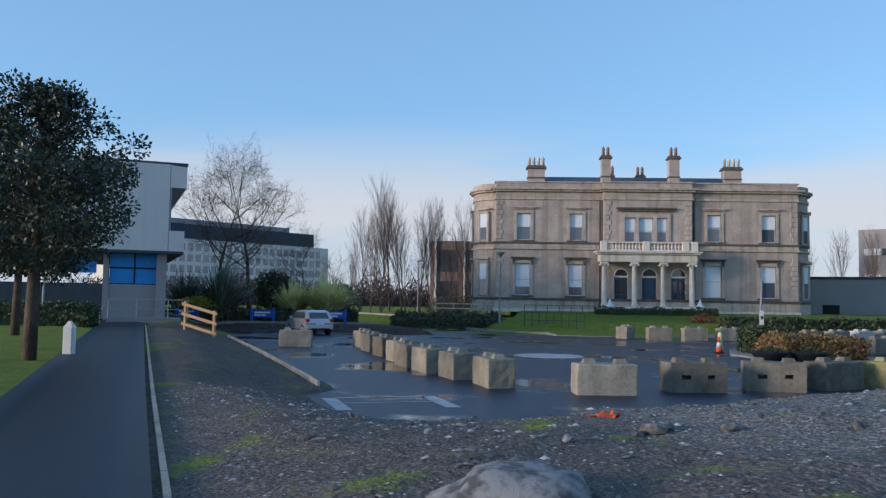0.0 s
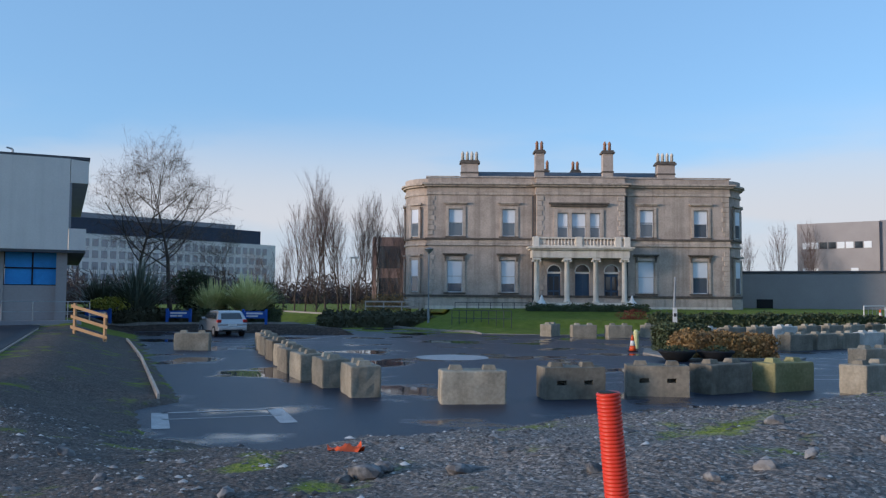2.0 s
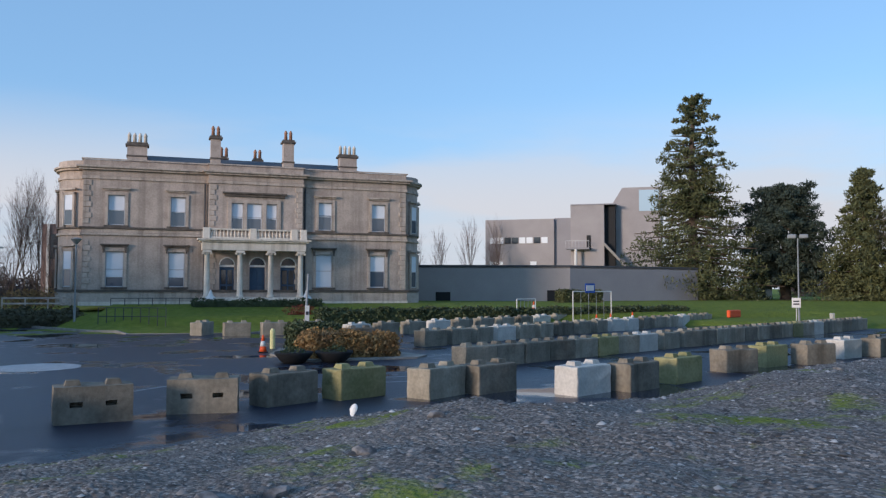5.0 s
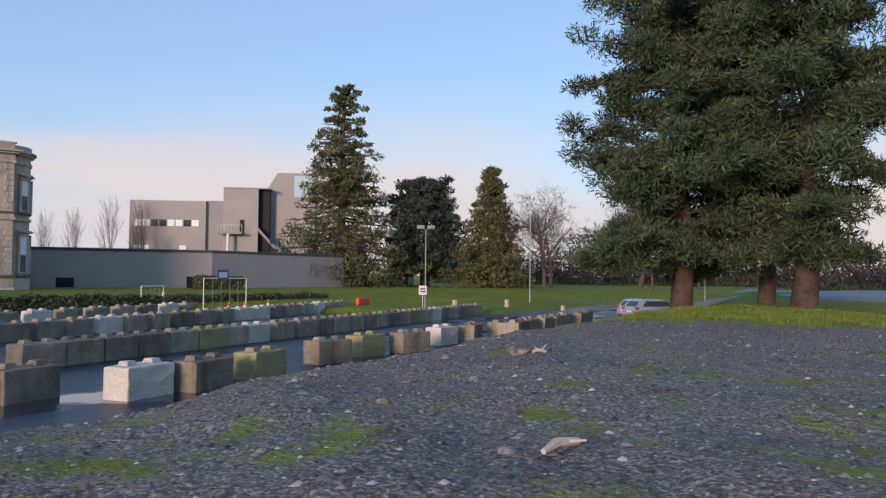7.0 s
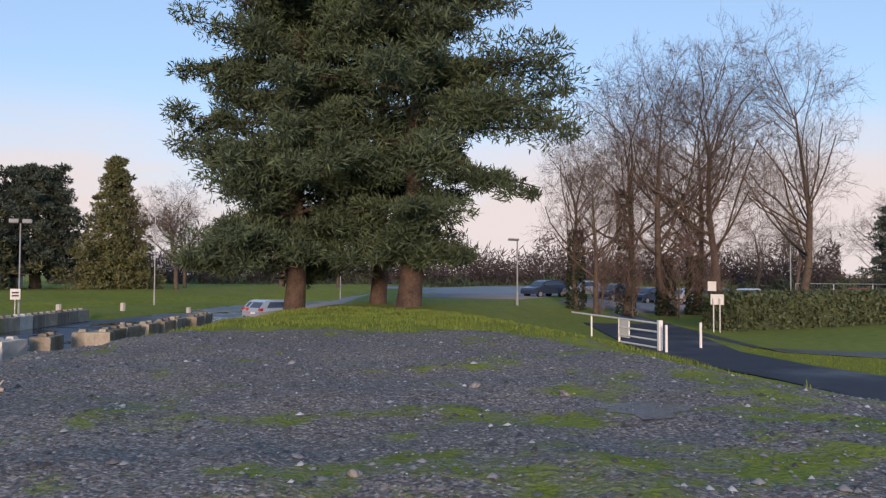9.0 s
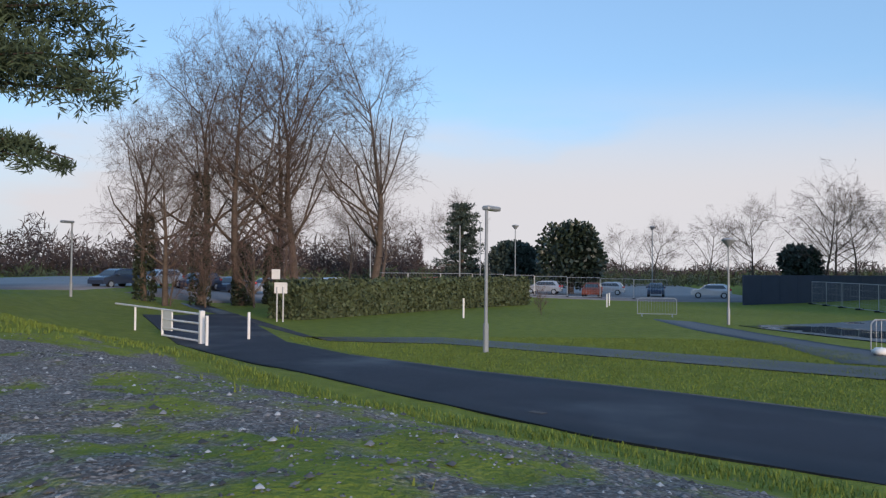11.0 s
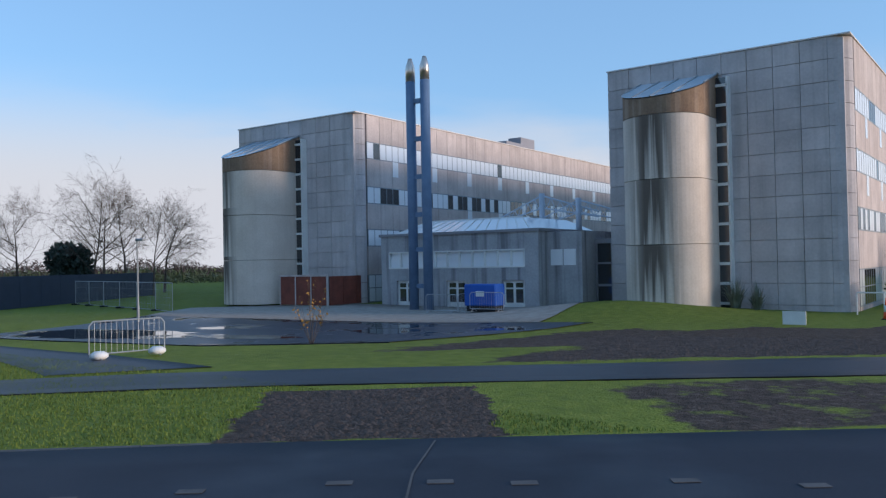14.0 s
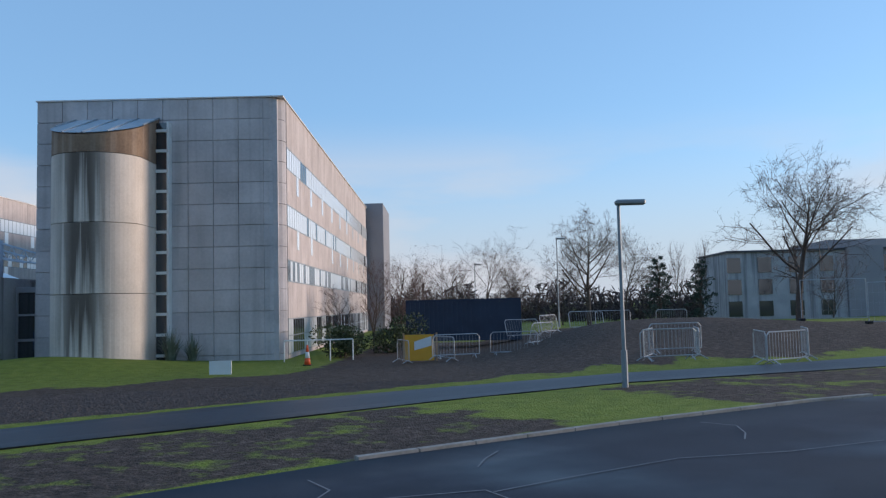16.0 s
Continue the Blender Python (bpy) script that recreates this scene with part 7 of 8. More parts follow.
def car(at, rz, body, label, estate=True):
    t = thing("car", label, "car", at, rz, "parked cars")
    side = [(-2.0, 0.35), (-2.02, 0.75), (-1.92, 0.98), (-1.55, 1.42), (-1.2, 1.50), (0.1, 1.49), (0.55, 1.36), (1.05, 0.98), (1.85, 0.82), (2.0, 0.62), (2.0, 0.32)]
    s = Shape()
    n = len(side)
    prof = []
    for x, z in side:
        nar = 0.86 if z < 1.0 else 0.86 - (z - 1.0) * 0.42
        prof.append((x, nar, z))
    v = [(x, -w, z) for x, w, z in prof] + [(x, w, z) for x, w, z in prof]
    f = [tuple(range(n)), tuple(range(n, 2 * n))[::-1]] + [(i, n + i, n + (i + 1) % n, (i + 1) % n) for i in range(n)]
    s.add(v, [fc[::-1] for fc in f])
    b = part("body", s, body, t)
    part("rear_window", Shape().add([(-1.90, -0.62, 1.02), (-1.90, 0.62, 1.02), (-1.62, 0.56, 1.36), (-1.62, -0.56, 1.36)], [(3, 2, 1, 0)]), GLASS, t)
    part("windscreen", Shape().add([(1.02, -0.7, 1.02), (1.02, 0.7, 1.02), (0.60, 0.64, 1.36), (0.60, -0.64, 1.36)], [(0, 1, 2, 3)]), GLASS, t)
    for sg in (-1, 1):
        q = [(-1.5, sg * 0.872, 1.03), (0.9, sg * 0.872, 1.03), (0.45, sg * 0.735, 1.36), (-1.2, sg * 0.735, 1.38)]
        part("side_window", Shape().add(q, [(0, 1, 2, 3) if sg < 0 else (3, 2, 1, 0)]), GLASS, t)
        part("tail_light", Shape().chamfer(-2.04, -1.8, sg * 0.76 - 0.12, sg * 0.76 + 0.12, 0.82, 1.0, 0.03), REDLIGHT, t)
        for x in (-1.28, 1.28):
            w = part("wheel", Shape().tube((x, sg * 0.68, 0.31), (x, sg * 0.89, 0.31), 0.31, sides=18), RUBBER, t)
            part("rim", Shape().tube((x, sg * 0.885, 0.31), (x, sg * 0.90, 0.31), 0.20, sides=14), STEEL, w)
        part("mirror", Shape().chamfer(0.55, 0.72, sg * 0.95 - 0.1, sg * 0.95 + 0.1, 0.95, 1.1, 0.03), body, t)
    part("number_plate", Shape().box(-2.045, -2.02, -0.26, 0.26, 0.62, 0.74), WHITE, t)
    part("bumper", Shape().chamfer(-2.08, -1.9, -0.84, 0.84, 0.35, 0.6, 0.05), body, t)
    part("rear_sill", Shape().box(-2.085, -2.0, -0.6, 0.6, 0.33, 0.42), RUBBER, t)
    return t


car((-9.4, 49.9, 0), 121, SILVER, "silver hatchback parked by the planting")
car((59.0, 33.4, gz(59, 33.4)), -22, SILVER, "silver estate car parked behind the pines")
car((61.5, 35.6, gz(61.5, 35.6)), -22, SILVER, "silver car parked behind the pines")
for k in range(7):
    x, y = 82 + k * 2.3, 22 - k * 2.6
    car((x, y, gz(x, y)), 150, (DARKCAR, SILVER, DARKCAR, DARKCAR, SILVER, DARKCAR, SILVER)[k], "dark parked car in a distant row" if k % 2 == 0 else "parked car in a distant row")

for k in range(8):
    x, y = 100 + (k % 3) * 5, -33 + k * 4.2
    car((x, y, gz(x, y) + 0.04), 70 + 90 * (k % 2), (SILVER, DARKCAR, SILVER, RUSTY)[k % 4], "small parked car far off behind a fence")


# ---- lamps and poles ----
def lamp_post(at, h, rz=0, kind="arm", label="grey steel lamp post"):
    t = thing("street_lamp", label, "lamp post", at, rz)
    part("base", Shape().tube((0, 0, -0.1), (0, 0, min(1.2, h * 0.2)), 0.085, sides=10), LAMPM, t)
    part("pole", Shape().tube((0, 0, min(1.2, h * 0.2)), (0, 0, h), 0.055, 0.045, 10), LAMPM, t)
    if kind == "arm":
        part("lamp_head", Shape().chamfer(-0.08, 0.72, -0.13, 0.13, h - 0.04, h + 0.1, 0.04), LAMPM, t, "flat lantern head")
    elif kind == "cone":
        part("lamp_head", Shape().lathe([(0.06, h - 0.35), (0.36, h), (0.36, h + 0.05), (0.1, h + 0.12)], 0, 0, 14), LAMPM, t, "conical lantern head")
    elif kind == "twin":
        part("lamp_head", Shape().chamfer(-0.7, -0.1, -0.2, 0.2, h, h + 0.3, 0.05), LAMPM, t)
        part("lamp_head", Shape().chamfer(0.1, 0.7, -0.2, 0.2, h, h + 0.3, 0.05), LAMPM, t)
    return t


lamp_post((40.9, -2.4, gz(40.9, -2.4)), 4.3, -35)
lamp_post((58.0, -17.1, gz(58, -17.1)), 4.4, -60, "cone")
lamp_post((60.8, -27.5, gz(60.8, -27.5)), 4.6, 180, "arm")
lamp_post((14.0, -26.7, gz(14.0, -26.7)), 4.85, 183)
lamp_post((11.5, -72, gz(11.5, -72)), 7.2, 183)
lamp_post((18.5, -95, gz(18.5, -95)), 7.2, 183)
lamp_post((52.3, 49.4, gz(52.3, 49.4)), 6.1, -40, "twin", "tall floodlight post with twin heads")
lamp_post((69.7, 54.0, gz(69.7, 54)), 8.6, 0, "none", "tall white pole on grass")
lamp_post((-19.8, 37.6, gz(-19.8, 37.6)), 5.0, 0, "cone", "conical lamp post by the path")
lamp_post((2.9, 62.5, 0.4), 5.6, 0, "cone", "lamp post on the verge before the house")
lamp_post((-4.6, 78, 0.4), 5.6, 20, "arm", "lamp post on the entrance road")
lamp_post((63.8, 18.5, gz(63.8, 18.5)), 4.2, 150, "arm", "lamp post at the car park edge")
for x, y, h, k in ((75.5, -4.5, 5.6, "none"), (112, -10, 8, "arm"), (110, -30, 8, "cone"), (92, 2.4, 6, "arm"), (98, -12, 7, "cone"), (95, 50, 6, "none")):
    lamp_post((x, y, gz(x, y)), h, 0, k)
# leaning pole with a small notice by the oval hedge
t = thing("notice_pole", "leaning grey pole with a small white notice", "sign", (13.95, 36.9, 0.0))
part("pole", Shape().tube((0, 0, -0.1), (0.16, 0, 3.35), 0.06, 0.05), LAMPM, t)
part("notice", Shape().box(0.02, 0.2, -0.09, -0.06, 1.35, 2.0), WHITE, t)
part("text_bars", Shape().box(0.05, 0.17, -0.1, -0.09, 1.6, 1.75), SASH, t)

# ---- planting and furniture round the car park ----
hedge((18.4, 56.2, 0.0), 4, 14.5, 1.3, 1.25, HEDGE, "long clipped dark hedge before the house", 21, 110, 0.15)
hedge((32.6, 57.4, 0.0), 6, 17.5, 1.3, 1.2, HEDGE, "long clipped dark hedge beside the lane", 22, 110, 0.15)
hedge((10.6, 64.3, gz(15, 64.3)), 0, 9.6, 0.7, 0.5, HEDGE, "low clipped box hedge by the porch steps", 23, 160, 0.1)
hedge((43.2, 68.5, 0.6), 0, 4.2, 1.5, 1.9, CYPRESS, "square clipped olive hedge by a wall", 24, 110, 0.15)
shrub("red_shrub", (17.6, 59.5, 0.35), (1.7, 0.9, 0.75), REDLEAF, "rust-red winter shrub before the house", 25, 1600, 0.16, 0.06)
hedge((13.6, 33.0, 0.0), 2, 3.4, 2.6, 0.85, BEECH, "brown-leaved clipped beech hedge on an island", 26, 420, 0.1, 0.1)
hedge((13.4, 35.9, 0.0), 2, 1.9, 2.0, 1.15, HEDGE, "dark green clipped hedge on an island", 27, 300, 0.1)
single("island_kerb", Shape().prism([(12.9, 32.4), (17.6, 32.5), (18.3, 33.4), (17.4, 36.2), (15.6, 38.6), (13.2, 38.8), (12.4, 36.0)], -0.1, 0.07), KERB, "pale kerb round a planted island", "kerb", kind="structure")
for x in (12.75, 14.25):
    t = thing("planter_bowl", "dark shallow planter bowl with low greenery", "planter", (x, 32.2, 0.0), group="planters by the island")
    part("bowl", Shape().lathe([(0.35, 0.0), (0.45, 0.05), (0.72, 0.36), (0.70, 0.42), (0.6, 0.38)], 0, 0, 18), RUBBER, t, smooth=True)
    rng = np.random.default_rng(int(x * 7))
    part("greenery", quads_mesh("greenery", clump(rng, (0, 0, 0.4), (0.5, 0.5, 0.2), 260, 0.14, 0.06), HEDGE), None, t)


def cone(x, y, z=0.0, h=0.75):
    t = thing("traffic_cone", "orange and white traffic cone on asphalt", "traffic cone", (x, y, z), group="traffic cones")
    part("base", Shape().chamfer(-0.2, 0.2, -0.2, 0.2, 0, 0.05, 0.015), RUBBER, t)
    part("lower_cone", Shape().lathe([(0.16, 0.05), (0.125, h * 0.36)], 0, 0, 14), ORANGE, t, smooth=True)
    part("white_band", Shape().lathe([(0.126, h * 0.36), (0.085, h * 0.66)], 0, 0, 14), WHITE, t, smooth=True)
    part("upper_cone", Shape().lathe([(0.084, h * 0.66), (0.04, h)], 0, 0, 14), ORANGE, t, smooth=True)


for x, y in ((12.3, 37.4), (36.8, 61.5), (40.2, 55.4), (38.4, 54.4), (42.6, 56.2)):
    cone(x, y, max(0, gz(x, y)))
single("yellow_bollard", Shape().lathe([(0.12, 0), (0.12, 0.8), (0.06, 0.9)], 0, 0, 12), VARIEG, "pale yellow bollard beside the island", "bollard", (13.0, 39.6, 0.0))


# road paint
def paint(name, pts, label, z=0.006):
    return single(name, Shape().add([(x, y, z) for x, y in pts], [tuple(range(len(pts)))]), LINE, label, "road marking", kind="structure")


def stripe(a, b, w, name="paint_line", label="worn white painted line", z=0.006):
    d = Vector((b[0] - a[0], b[1] - a[1])).normalized()
    o = Vector((-d.y, d.x)) * w / 2
    return paint(name, [(a[0] - o.x, a[1] - o.y), (b[0] - o.x, b[1] - o.y), (b[0] + o.x, b[1] + o.y), (a[0] + o.x, a[1] + o.y)], label, z)


stripe((-12.5, 40.2), (-2.0, 42.6), 0.12)
stripe((-12.9, 41.6), (-2.2, 44.0), 0.12)
for k in range(12):
    stripe((-1.4 + k * 1.15, 42.9 + k * 0.46), (-0.75 + k * 1.15, 43.15 + k * 0.46), 0.12)
    stripe((-1.6 + k * 1.15, 44.3 + k * 0.42), (-0.95 + k * 1.15, 44.55 + k * 0.42), 0.12)
disc = [(4.1 + 1.45 * math.cos(t) , 33.3 + 1.5 * math.sin(t)) for t in np.linspace(0, 2 * math.pi, 32, endpoint=False)]
paint("paint_disc", disc, "worn white painted mini roundabout disc")
for a, b, w in (((-2.2, 17.55), (-0.05, 18.3), 0.14), ((-2.25, 17.6), (-1.55, 15.6), 0.32), ((-0.05, 18.35), (0.62, 16.4), 0.34), ((-1.9, 16.7), (0.3, 17.4), 0.08)):
    stripe(a, b, w, label="white painted parking hatch", z=0.007)
for a, b in (((6.5, 24.5), (9.5, 27.5)), ((14.5, 26.5), (18.5, 27.0)), ((13.0, 25.2), (16.5, 25.4)), ((-7.0, 44.5), (-5.2, 50)), ((-3.8, 45.5), (-2.0, 51)), ((20.0, 34.6), (24.0, 36.2)), ((15.5, 41.5), (18.0, 39.0))):
    stripe(a, b, 0.1)
kerb([(-12.5, 86), (3.6, 57.3), (6.5, 53.4), (13, 53.2), (30, 56.4)], w=0.14, h=0.13, lift=0.02)
kerb([(-30, 55.8), (-12, 56.4), (-5.6, 58.6), (-14, 80)], w=0.14, h=0.12, lift=0.02)

# sealed cracks and covers in the service road
def crack(pts, w=0.028):
    m = []
    for a, b in zip(pts, pts[1:]):
        d = Vector((b[0] - a[0], b[1] - a[1])).normalized()
        o = Vector((-d.y, d.x)) * w / 2
        m.append([(a[0] - o.x, a[1] - o.y), (b[0] - o.x, b[1] - o.y), (b[0] + o.x, b[1] + o.y), (a[0] + o.x, a[1] + o.y)])
    s_ = Shape()
    for q in m:
        s_.add([(x, y, float(ground(x, y, 0.0)) + 0.04) for x, y in q], [(0, 1, 2, 3)])
    return single("sealed_crack", s_, PATCHM if w == 0.03 else PALEROAD, "pale sealed crack across the road", "crack", kind="structure")


crack([(17.6, -14.8), (16.7, -15.5), (15.0, -16.7), (13.3, -17.1), (11.6, -17.9)])
crack([(17.8, -16.3), (17.7, -16.9), (17.5, -17.5)])
crack([(13.8, -20.1), (13.3, -19.6), (13.4, -18.8), (13.6, -18.2)])
crack([(19.1, -13.9), (19.0, -14.5), (17.7, -14.9), (17.4, -14.4)])
crack([(20.0, -15.6), (19.6, -15.0), (19.9, -13.1), (19.4, -13.1)])
crack([(23.9, -8.7), (24.9, -10.0), (25.8, -11.5)], 0.03)
for x, y in ((22.2, -11.5), (21.0, -12.1), (25.3, -9.2), (27.3, -7.0), (23.6, -10.4), (30.6, -2.1), (24.4, -9.9), (26.4, -8.0)):
    single("drain_cover", Shape().box(-0.15, 0.15, -0.08, 0.08, 0.0, 0.006), PATCHM, "small worn patch cover in the road", "cover", (x, y, float(ground(x, y, 0.0)) + 0.034), 40, kind="structure")

# railings by the house
rl = thing("metal_railing", "dark metal ramp railing before the house", "railing", (4.6, 58.6, 0.3), -22)
for k in range(9):
    part("post", Shape().tube((k * 0.55, 0, -0.2), (k * 0.55, 0, 1.15), 0.03, sides=6), SASH, rl)
for z in (1.15, 0.6):
    part("rail", Shape().tube((0, 0, z), (4.4, 0, z), 0.025, sides=6), SASH, rl)
rl2 = thing("metal_railing", "long dark railing along the house front", "railing", (5.0, 66.0, 1.0), 0)
for k in range(8):
    part("post", Shape().tube((k * 0.95, 0, -0.2), (k * 0.95, 0, 0.95), 0.03, sides=6), SASH, rl2)
part("rail", Shape().tube((0, 0, 0.95), (6.65, 0, 0.95), 0.025, sides=6), SASH, rl2)
rl3 = thing("timber_ramp_rail", "weathered timber ramp rail beside the house", "railing", (-2.4, 68.0, 1.0), 0)
for k in range(4):
    part("post", Shape().box(k * 1.5, k * 1.5 + 0.1, 0, 0.1, -0.4, 1.0), TRIM, rl3)
for z in (0.9, 0.5):
    part("rail", Shape().box(0, 4.6, -0.04, 0, z, z + 0.12), TRIM, rl3)


# temporary site fence frames and notices by the lanes
def site_frame(x, y, rz, w, h, sign=False):
    t = thing("site_gate", "white steel site gate frame with mesh infill", "gate", (x, y, gz(x, y)), rz)
    f = Shape()
    f.path([(0, 0, 0), (0, 0, h), (w, 0, h), (w, 0, 0)], 0.04)
    part("frame", f, WHITE, t)
    for k in range(1, 5):
        part("upright", Shape().tube((w * k / 5, 0, 0.1), (w * k / 5, 0, h), 0.014, sides=4), STEEL, t)
    part("lower_rail", Shape().tube((0, 0, 0.15), (w, 0, 0.15), 0.03, sides=5), WHITE, t)
    if sign:
        s_ = part("notice", Shape().box(w * 0.3, w * 0.55, -0.06, -0.03, h - 0.1, h + 0.6), BLUEP, t)
        part("notice_text", Shape().box(w * 0.33, w * 0.52, -0.075, -0.06, h + 0.05, h + 0.45), WHITE, s_)


site_frame(36.8, 55.0, 18, 4.2, 2.4, True)
site_frame(33.5, 57.6, 20, 2.0, 1.6)
t = thing("barrier_board", "orange plastic barrier on a concrete block", "barrier", (43.4, 46.0, 0.86), 20)
part("board", Shape().chamfer(0, 1.4, 0, 0.25, 0, 0.5, 0.06), ORANGE, t)
t = thing("notice_sign", "white notice sign on a post by the lane", "sign", (51.6, 48.9, gz(51.6, 48.9)), -35)
part("post", Shape().tube((0, 0, 0), (0, 0, 1.5), 0.03), STEEL, t)
part("board", Shape().box(-0.3, 0.3, -0.03, 0, 1.3, 2.0), WHITE, t)
part("text_bars", Shape().box(-0.2, 0.2, -0.045, -0.03, 1.5, 1.6).box(-0.2, 0.2, -0.045, -0.03, 1.7, 1.8), SASH, t)
for x, y in ((56, 50), (60, 48), (66, 47)):
    single("verge_bollard", Shape().chamfer(-0.15, 0.15, -0.15, 0.15, -0.1, 0.6, 0.05), PALE, "short pale concrete bollard on grass", "bollard", (x, y, gz(x, y)), group="verge bollards")

# ---- the gate and signs at the end of the service road ----
g = thing("barrier_gate", "white swing gate with panel, standing open", "gate", (43.2, 6.5, gz(43.2, 6.5)), 38)
g.scale = (1, 1, 0.8)
part("gate_post", Shape().chamfer(-0.08, 0.08, -0.08, 0.08, -0.3, 1.35, 0.02), WHITE, g)
for z in (0.12, 0.45, 0.82, 1.2):
    part("rail", Shape().tube((0, 0, z), (3.0 if z < 1 else 7.6, 0, z + (0.0 if z < 1 else 0.08)), 0.045, sides=8), WHITE, g)
part("panel", Shape().box(2.3, 3.1, -0.03, 0.02, 0.35, 1.2), WHITE, g, "solid white panel")
part("end_post", Shape().tube((3.1, 0, 0.1), (3.1, 0, 1.22), 0.045), WHITE, g)
part("prop", Shape().tube((5.6, 0, -0.1), (5.6, 0, 1.25), 0.04), WHITE, g)
for x, y in ((42.6, 6.2), (44.9, 5.3)):
    single("white_post", Shape().tube((0, 0, -0.2), (0, 0, 0.95), 0.05), WHITE, "slim white steel post by the gate", "post", (x, y, gz(x, y)), group="posts by the gate")
sg = thing("notice_sign", "white notice boards on a short post", "sign", (54.2, 5.6, gz(54.2, 5.6)), 75)
part("post", Shape().tube((-0.25, 0, -0.1), (-0.25, 0, 1.6), 0.04).tube((0.05, 0, -0.1), (0.05, 0, 1.6), 0.04), STEEL, sg)
part("board", Shape().box(-0.42, 0.2, -0.06, -0.03, 1.3, 1.8), WHITE, sg)
part("board", Shape().box(-0.1, 0.3, 0.03, 0.06, 1.95, 2.4), WHITE, sg)
hedge((55.4, 4.6, gz(55, 4.6)), -36, 24.0, 2.2, 1.75, HEDGE, "long clipped dark hedge round a lawn", 41, 90, 0.16)
for x, y in ((57.5, -3.2), (76, -15.5), (79, -16.5)):
    single("white_post", Shape().tube((0, 0, -0.2), (0, 0, 1.0), 0.05), WHITE, "slim white steel post on a lawn", "post", (x, y, gz(x, y)), group="posts on the lawn")
bare_tree("scrub", (62.0, -8.0, gz(62, -8)), 0.34, 30, "low reddish bare shrub on a lawn")


# ---- crowd barriers ----
BAR = {}


def crowd_barrier(x, y, rz, tilt=0.0, roll=0.0, bags=False, dz=0.0, label="grey steel crowd control barrier"):
    if "b" not in BAR:
        t = thing("crowd_barrier", label, "barrier", (0, 0, 0), group="crowd barriers")
        fr_ = Shape()
        c = [(0.0, 0.15), (0.0, 0.95), (0.12, 1.08), (2.1, 1.08), (2.22, 0.95), (2.22, 0.15), (0.0, 0.15)]
        fr_.path([(a, 0, b) for a, b in c], 0.021)
        part("frame", fr_, STEEL, t)
        for k in range(1, 14):
            part("bar", Shape().tube((k * 2.22 / 14, 0, 0.15), (k * 2.22 / 14, 0, 1.08), 0.005, sides=4), STEEL, t)
        for a in (0.25, 1.97):
            part("foot", Shape().path([(a, -0.3, 0), (a, -0.05, 0.15), (a, 0.05, 0.15), (a, 0.3, 0)], 0.022, 5), STEEL, t)
        BAR["b"] = t
        b = t
    else:
        b = copy_thing(BAR["b"], Matrix.Identity(4))
    b.matrix_basis = pose(x, y, gz(x, y) + 0.02 + dz, tilt, roll, rz)
    return b


crowd_barrier(63.6, -14.0, -104)
crowd_barrier(40.8, -14.3, -97)
for dy in (0.25, 1.95):
    single("sandbag", Shape().lathe([(0.18, 0), (0.26, 0.06), (0.26, 0.14), (0.14, 0.22)], 0, 0, 10), WHITE, "white sandbag on a barrier foot", "sandbag", (40.75 - 0.12 * dy, -14.3 - dy, gz(40.7, -15) + 0.04), smooth=True)
for x, y, rz, ti in ((12.3, -33.4, 200, 0), (12.2, -33.4, 250, 0), (10.1, -34.2, 260, 0), (11.6, -35.4, 200, 0), (8.3, -32.6, 215, 0), (8.3, -32.7, 262, 0), (6.4, -34.0, 255, 0), (19.0, -41.4, 300, 0), (17.9, -43.2, 20, 0), (17.4, -42.6, 190, 8), (15.6, -43.6, 240, 14),
                     (14.4, -52.5, 30, 18), (12.6, -53.0, 200, -14), (13.2, -54.0, 60, 10), (10.8, -55.5, 190, 0), (6.9, -56.5, 200, 0), (21.9, -44.6, 110, 0)):
    crowd_barrier(x, y, rz, ti)


def mesh_fence(pts, h, name="mesh_fence", label="tall grey temporary mesh fence panel", step=3.4):
    for a, b in zip(pts, pts[1:]):
        L = math.dist(a, b)
        n = max(1, round(L / step))
        for i in range(n):
            p = (a[0] + (b[0] - a[0]) * i / n, a[1] + (b[1] - a[1]) * i / n)
            rz = math.degrees(math.atan2(b[1] - a[1], b[0] - a[0]))
            w = L / n - 0.06
            t = thing(name, label, "fence", (*p, gz(*p)), rz, "temporary fence panels")
            part("frame", Shape().path([(0, 0, 0.1), (0, 0, h), (w, 0, h), (w, 0, 0.1), (0, 0, 0.1)], 0.022, 5), STEEL, t)
            m_ = Shape()
            for k in range(1, 12):
                m_.tube((w * k / 12, 0, 0.1), (w * k / 12, 0, h), 0.005, sides=3, caps=False)
            for k in range(1, 4):
                m_.tube((0, 0, h * k / 4), (w, 0, h * k / 4), 0.005, sides=3, caps=False)
            tagged(part("mesh_infill", m_, STEEL, t), kind="stuff")
            part("foot_block", Shape().chamfer(-0.12, 0.12, -0.3, 0.3, 0, 0.13, 0.02), RUBBER, t)


mesh_fence([(86, -36.5), (70, -34.2), (66, -33.0)], 2.0)
mesh_fence([(95, 2), (98, -14), (96, -27)], 2.0)
mesh_fence([(2, -46), (-10, -44), (-22, -40)], 2.0)

# ---- navy hoarding, containers and plant ----
hb = thing("hoarding", "dark navy site hoarding boards", "hoarding", (85.1, -29.9, gz(85.1, -29.9)), -63)
for k in range(9):
    part("board", Shape().box(k * 2.44, k * 2.44 + 2.42, 0, 0.1, 0, 2.6), NAVY, hb)
ct = thing("navy_container", "dark navy steel site container", "container", (15.2, -58.5, gz(15.2, -58.5)), -2)
part("body", Shape().box(0, 7.6, -2.4, 0, 0, 2.7), NAVY, ct)
